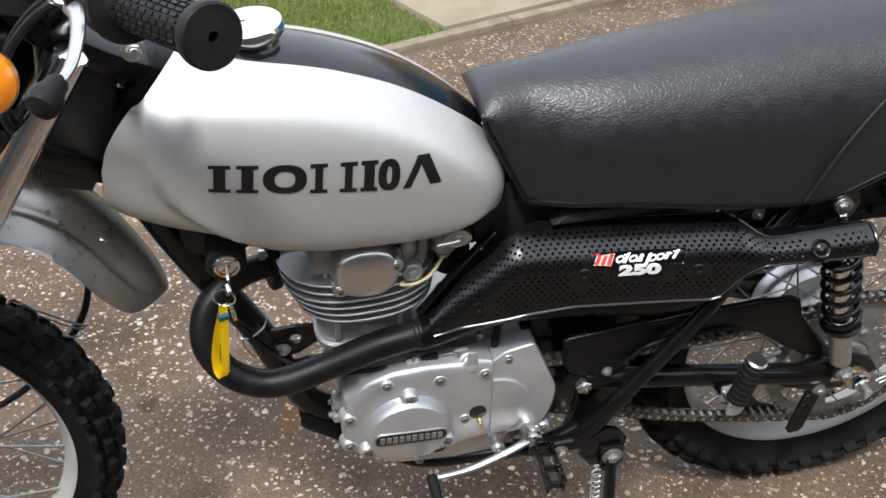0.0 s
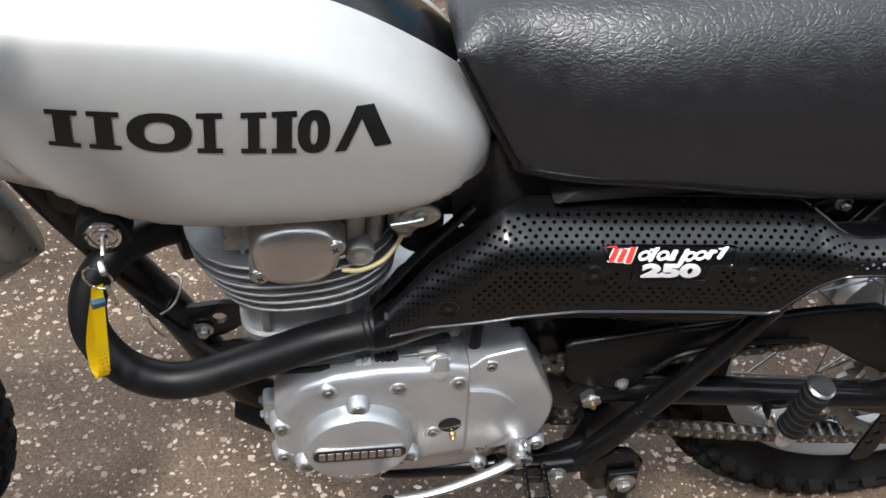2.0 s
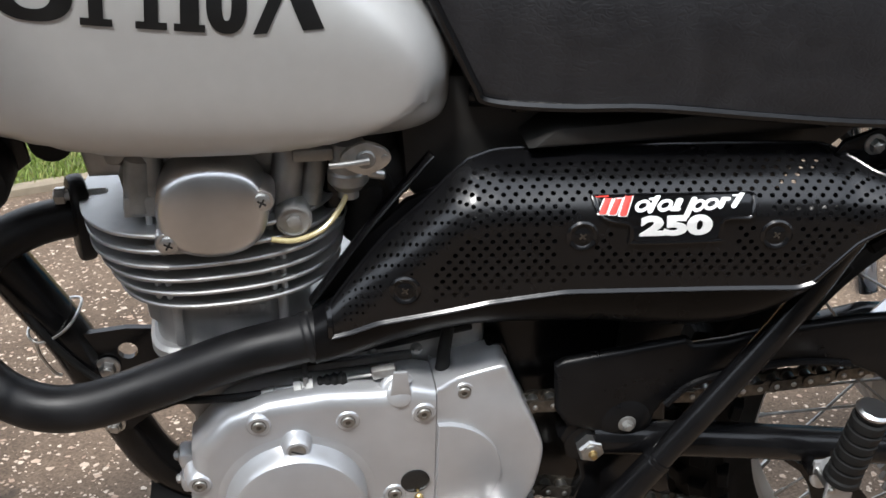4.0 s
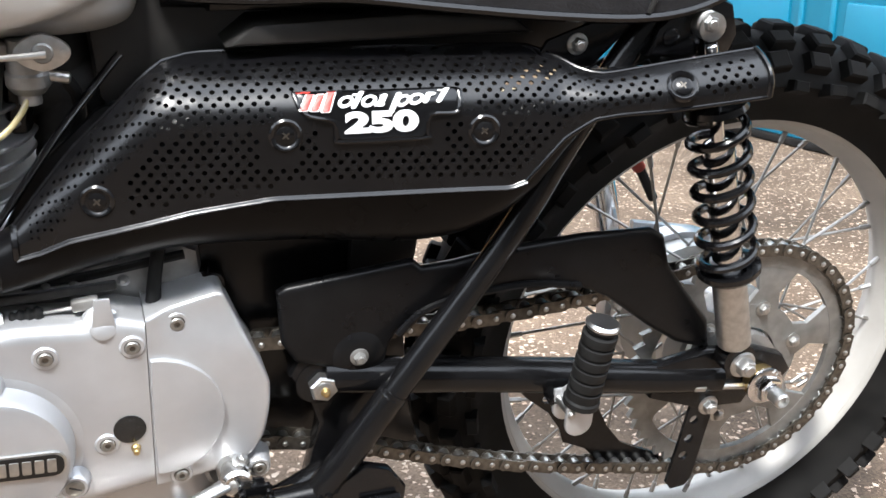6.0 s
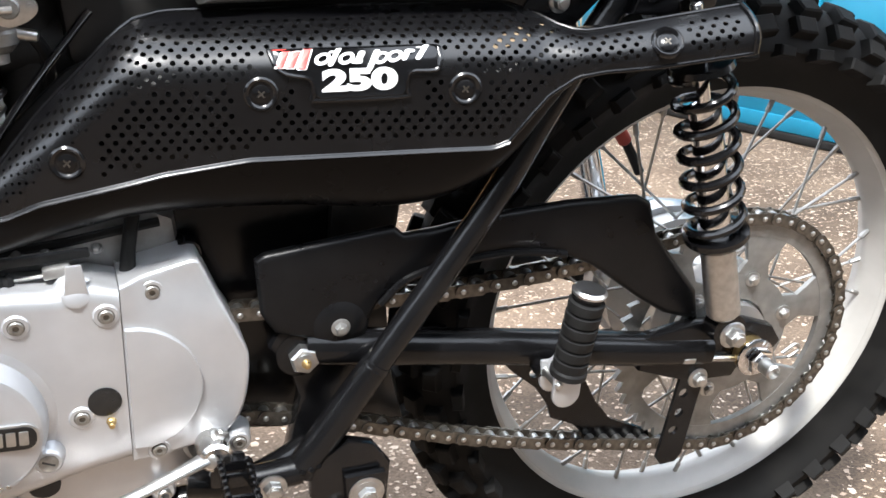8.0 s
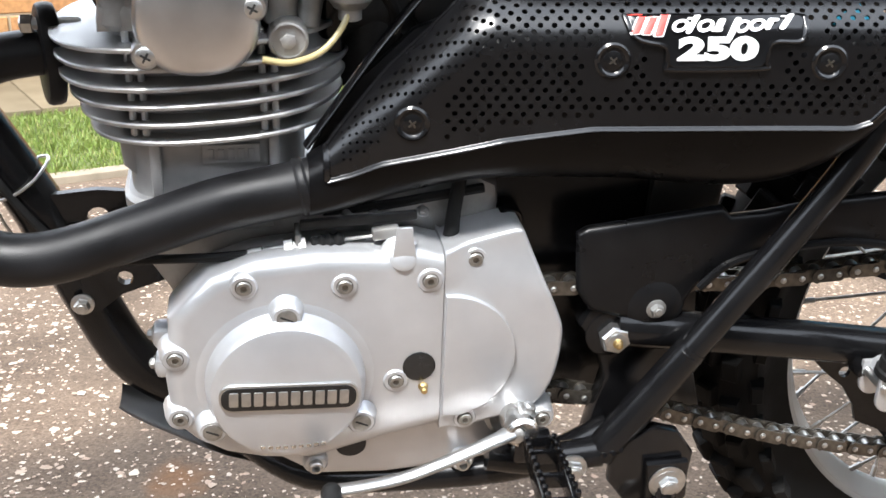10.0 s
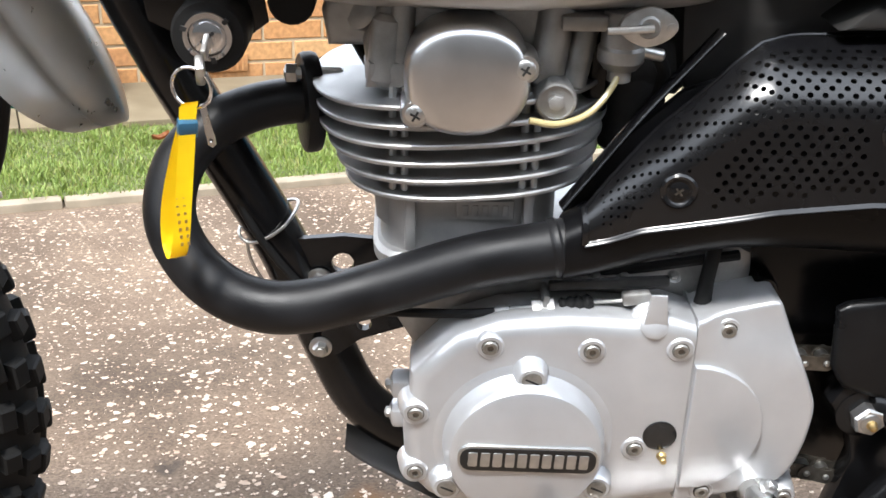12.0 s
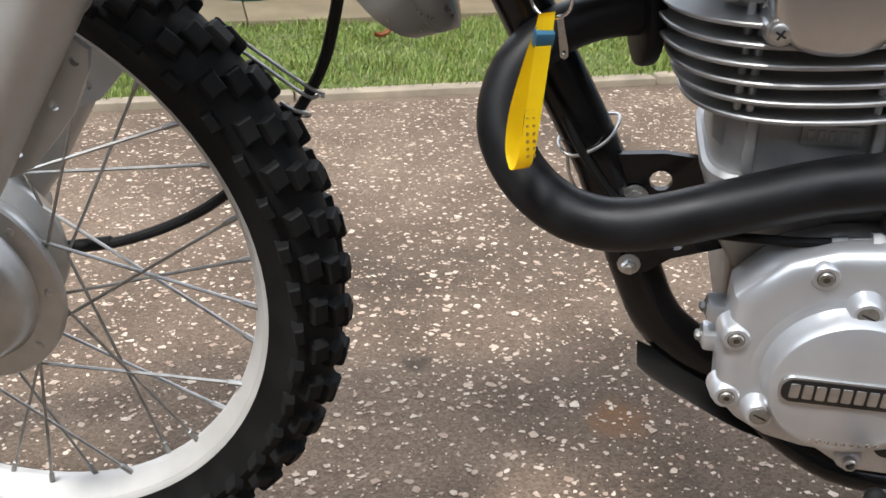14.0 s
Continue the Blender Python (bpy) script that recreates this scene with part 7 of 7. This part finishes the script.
# speedometer cable, its wire guide
sc = group("speedometer_cable", "black speedometer cable held by a plated wire guide")
part("cable_sleeve", tube([(-0.672, 0.052, 0.328), (-0.640, 0.036, 0.331), (-0.589, 0.030, 0.344), (-0.535, 0.030, 0.366), (-0.488, 0.030, 0.395), (-0.440, 0.030, 0.440), (-0.409, 0.030, 0.485), (-0.388, 0.030, 0.522), (-0.376, 0.030, 0.560), (-0.368, 0.028, 0.60), (-0.360, 0.025, 0.68), (-0.365, 0.02, 0.80)], 0.0048, 10), RUBBER, sc)
part("cable_ferrule", rod((-0.642, 0.036, 0.331), (-0.592, 0.030, 0.344), 0.0062, 12), RUBBER, sc)
for o in (0.0, 0.009):
    part("guide_wire", tube([(-0.470, 0.024, 0.560 - o), (-0.432, 0.024, 0.532 - o), (-0.400, 0.024, 0.509 - o), (-0.390, 0.026, 0.503 - o * 0.3), (-0.3885, 0.032, 0.499 - o * 0.3)], 0.0016, 8), ZINC, sc)
part("guide_loop", tube([(-0.4215, 0.022, 0.4945), (-0.411, 0.022, 0.488), (-0.4035, 0.026, 0.4845), (-0.401, 0.032, 0.480), (-0.405, 0.034, 0.4775), (-0.409, 0.030, 0.480)], 0.0018, 8), ZINC, sc)

# ignition lock on its bracket
ig = group("ignition_lock", "chrome ignition lock in a black rubber collar")
part("collar", lathe((-0.199, -0.030, 0.655), LEFT, [(0.020, 0), (0.0245, 0.004), (0.0245, 0.036), (0.0225, 0.040), (0.017, 0.040)], 32), RUBBER, ig)
part("lock_rim", lathe((-0.199, -0.066, 0.656), LEFT, [(0.0162, 0), (0.0168, 0.005), (0.0155, 0.0075), (0.0125, 0.0075), (0.0118, 0.005)], 32), CHROME, ig)
part("lock_face", lathe((-0.199, -0.066, 0.656), LEFT, [(0.0118, 0.004), (0.0112, 0.0060), (0.0098, 0.0062), (0.0094, 0.0078), (0.0080, 0.0084), (0.0005, 0.0084)], 28), CHROME, ig)
# key slot and rim notches: dark boxes that paint the shade inside
part("key_slot", box((-0.199, -0.0744, 0.656), (0.0110, 0.0010, 0.0022), (0, -38, 0)), NEARBLACK, ig)
for a in range(3):
    part("rim_notch", box((-0.199 + 0.0156 * math.cos(0.7 + 2.1 * a), -0.0728, 0.656 + 0.0156 * math.sin(0.7 + 2.1 * a)), (0.0040, 0.0024, 0.0030), (0, -math.degrees(0.7 + 2.1 * a), 0)), NEARBLACK, ig)
part("lock_bracket", slab([(-0.250, 0.690), (-0.170, 0.690), (-0.165, 0.655), (-0.185, 0.640), (-0.215, 0.640), (-0.245, 0.655)], -0.034, -0.028, 0.002), FRAMEBLACK, ig)
part("horn_stub", rod((-0.150, -0.03, 0.668), (-0.150, 0.02, 0.668), 0.016, 18), RUBBER, ig)
part("cable_tie", tube([(-0.1985, -0.011, 0.487), (-0.189, -0.0205, 0.484), (-0.174, -0.0218, 0.490), (-0.1605, -0.0155, 0.4995), (-0.1555, 0.009, 0.5055), (-0.174, 0.0218, 0.497), (-0.1960, 0.013, 0.488)], 0.0013, 8, 5, True), ZINC, frame_ob, "twisted plated wire tie")
part("tie_tail", tube([(-0.192, -0.018, 0.486), (-0.190, -0.019, 0.470), (-0.182, -0.019, 0.452), (-0.176, -0.019, 0.448)], 0.0014, 8), ZINC, frame_ob)

# right-hand side parts seen through the wheel
rs = group("right_shock", "right rear shock absorber, chrome and black")
part("damper_body", rod((0.566, 0.130, 0.686), (0.657, 0.127, 0.370), 0.0155, 18), CHROME, rs)
part("brake_cable", tube([(0.52, 0.10, 0.62), (0.60, 0.105, 0.545), (0.655, 0.105, 0.485), (0.690, 0.105, 0.430)], 0.0055, 10), RUBBER, rs)
part("cable_boot", rod((0.655, 0.105, 0.485), (0.668, 0.105, 0.466), 0.0075, 12), REDCAP, rs, "red rubber cable end")

part("brake_panel", lathe((RW[0], 0.070, RW[2]), (0, 1, 0), [(0.082, -0.012), (0.084, -0.006), (0.084, 0.004), (0.078, 0.012), (0.03, 0.018)], 40), SATINALU, rs, "silver painted brake panel")
part("torque_arm", slab([(0.66, 0.412), (0.736, 0.398), (0.742, 0.372), (0.66, 0.388)], 0.088, 0.098, 0.003), SATINALU, rs)

# keys: lock key, split ring, yellow strap
keys = thing("bunch_of_keys", "key in the lock with split ring and yellow strap fob", "keys", LEAN)
part("key_blade", join(box((-0.199, -0.082, 0.652), (0.0035, 0.018, 0.008), (20, 0, 0), 0.0008), box((-0.2005, -0.097, 0.642), (0.006, 0.012, 0.018), (35, 0, 10), 0.002)), ZINC, keys, "steel ignition key")
part("split_ring", tube([(-0.2065 + 0.0128 * math.cos(a), -0.098 - 0.004 * math.cos(a), 0.6310 + 0.0132 * math.sin(a)) for a in [2 * math.pi * k / 14 for k in range(14)]], 0.0012, 8, 4, True), CHROME, keys, "chrome split ring")
strap = bmesh.new()
rows = []
loop = smooth_line([(-0.2085, -0.104, 0.6215), (-0.2100, -0.110, 0.600), (-0.2125, -0.118, 0.572), (-0.2150, -0.1245, 0.545), (-0.2165, -0.1265, 0.535), (-0.2190, -0.1255, 0.5270), (-0.2225, -0.121, 0.5265), (-0.2255, -0.115, 0.538), (-0.2240, -0.110, 0.560), (-0.2170, -0.103, 0.590), (-0.2105, -0.099, 0.612), (-0.2085, -0.098, 0.6215)], 6)
for q in loop:
    rows.append([strap.verts.new(q + Vector((0.94 * dx, 0.34 * dx, 0.04 * dx))) for dx in (-0.0054, -0.0027, 0.0, 0.0027, 0.0054)])
ring_faces(strap, rows, False)
bmesh.ops.solidify(strap, geom=list(strap.faces), thickness=0.0012)
st_ob = part("yellow_strap", strap, YELLOW, keys, "bright yellow strap fob", 60)
part("blue_tape", box((-0.2098, -0.1055, 0.6075), (0.0122, 0.0080, 0.0115), (14, 4, 20), 0.001), BLUETAPE, st_ob, "dark blue tape band")
for k in range(2):      # worn print, too faint to read
    for q in range(7):
        part("faint_print", box((-0.2110 - 0.0040 * k - 0.0004 * q, -0.1262 - 0.0014 * k + 0.00115 * q, 0.5370 + 0.0046 * q), (0.0016, 0.0005, 0.0026), (14, 6, 20)), BRASS, st_ob)
part("metal_tag", slab(slit([(-0.2025, 0.620), (-0.199, 0.621), (-0.1945, 0.600), (-0.1940, 0.5935), (-0.1965, 0.5915), (-0.1990, 0.5935), (-0.2000, 0.600)], [(-0.1968, 0.5965, 0.0013)], 8), -0.099, -0.0975, 0.0), POLISHED, keys, "small bright metal tag")
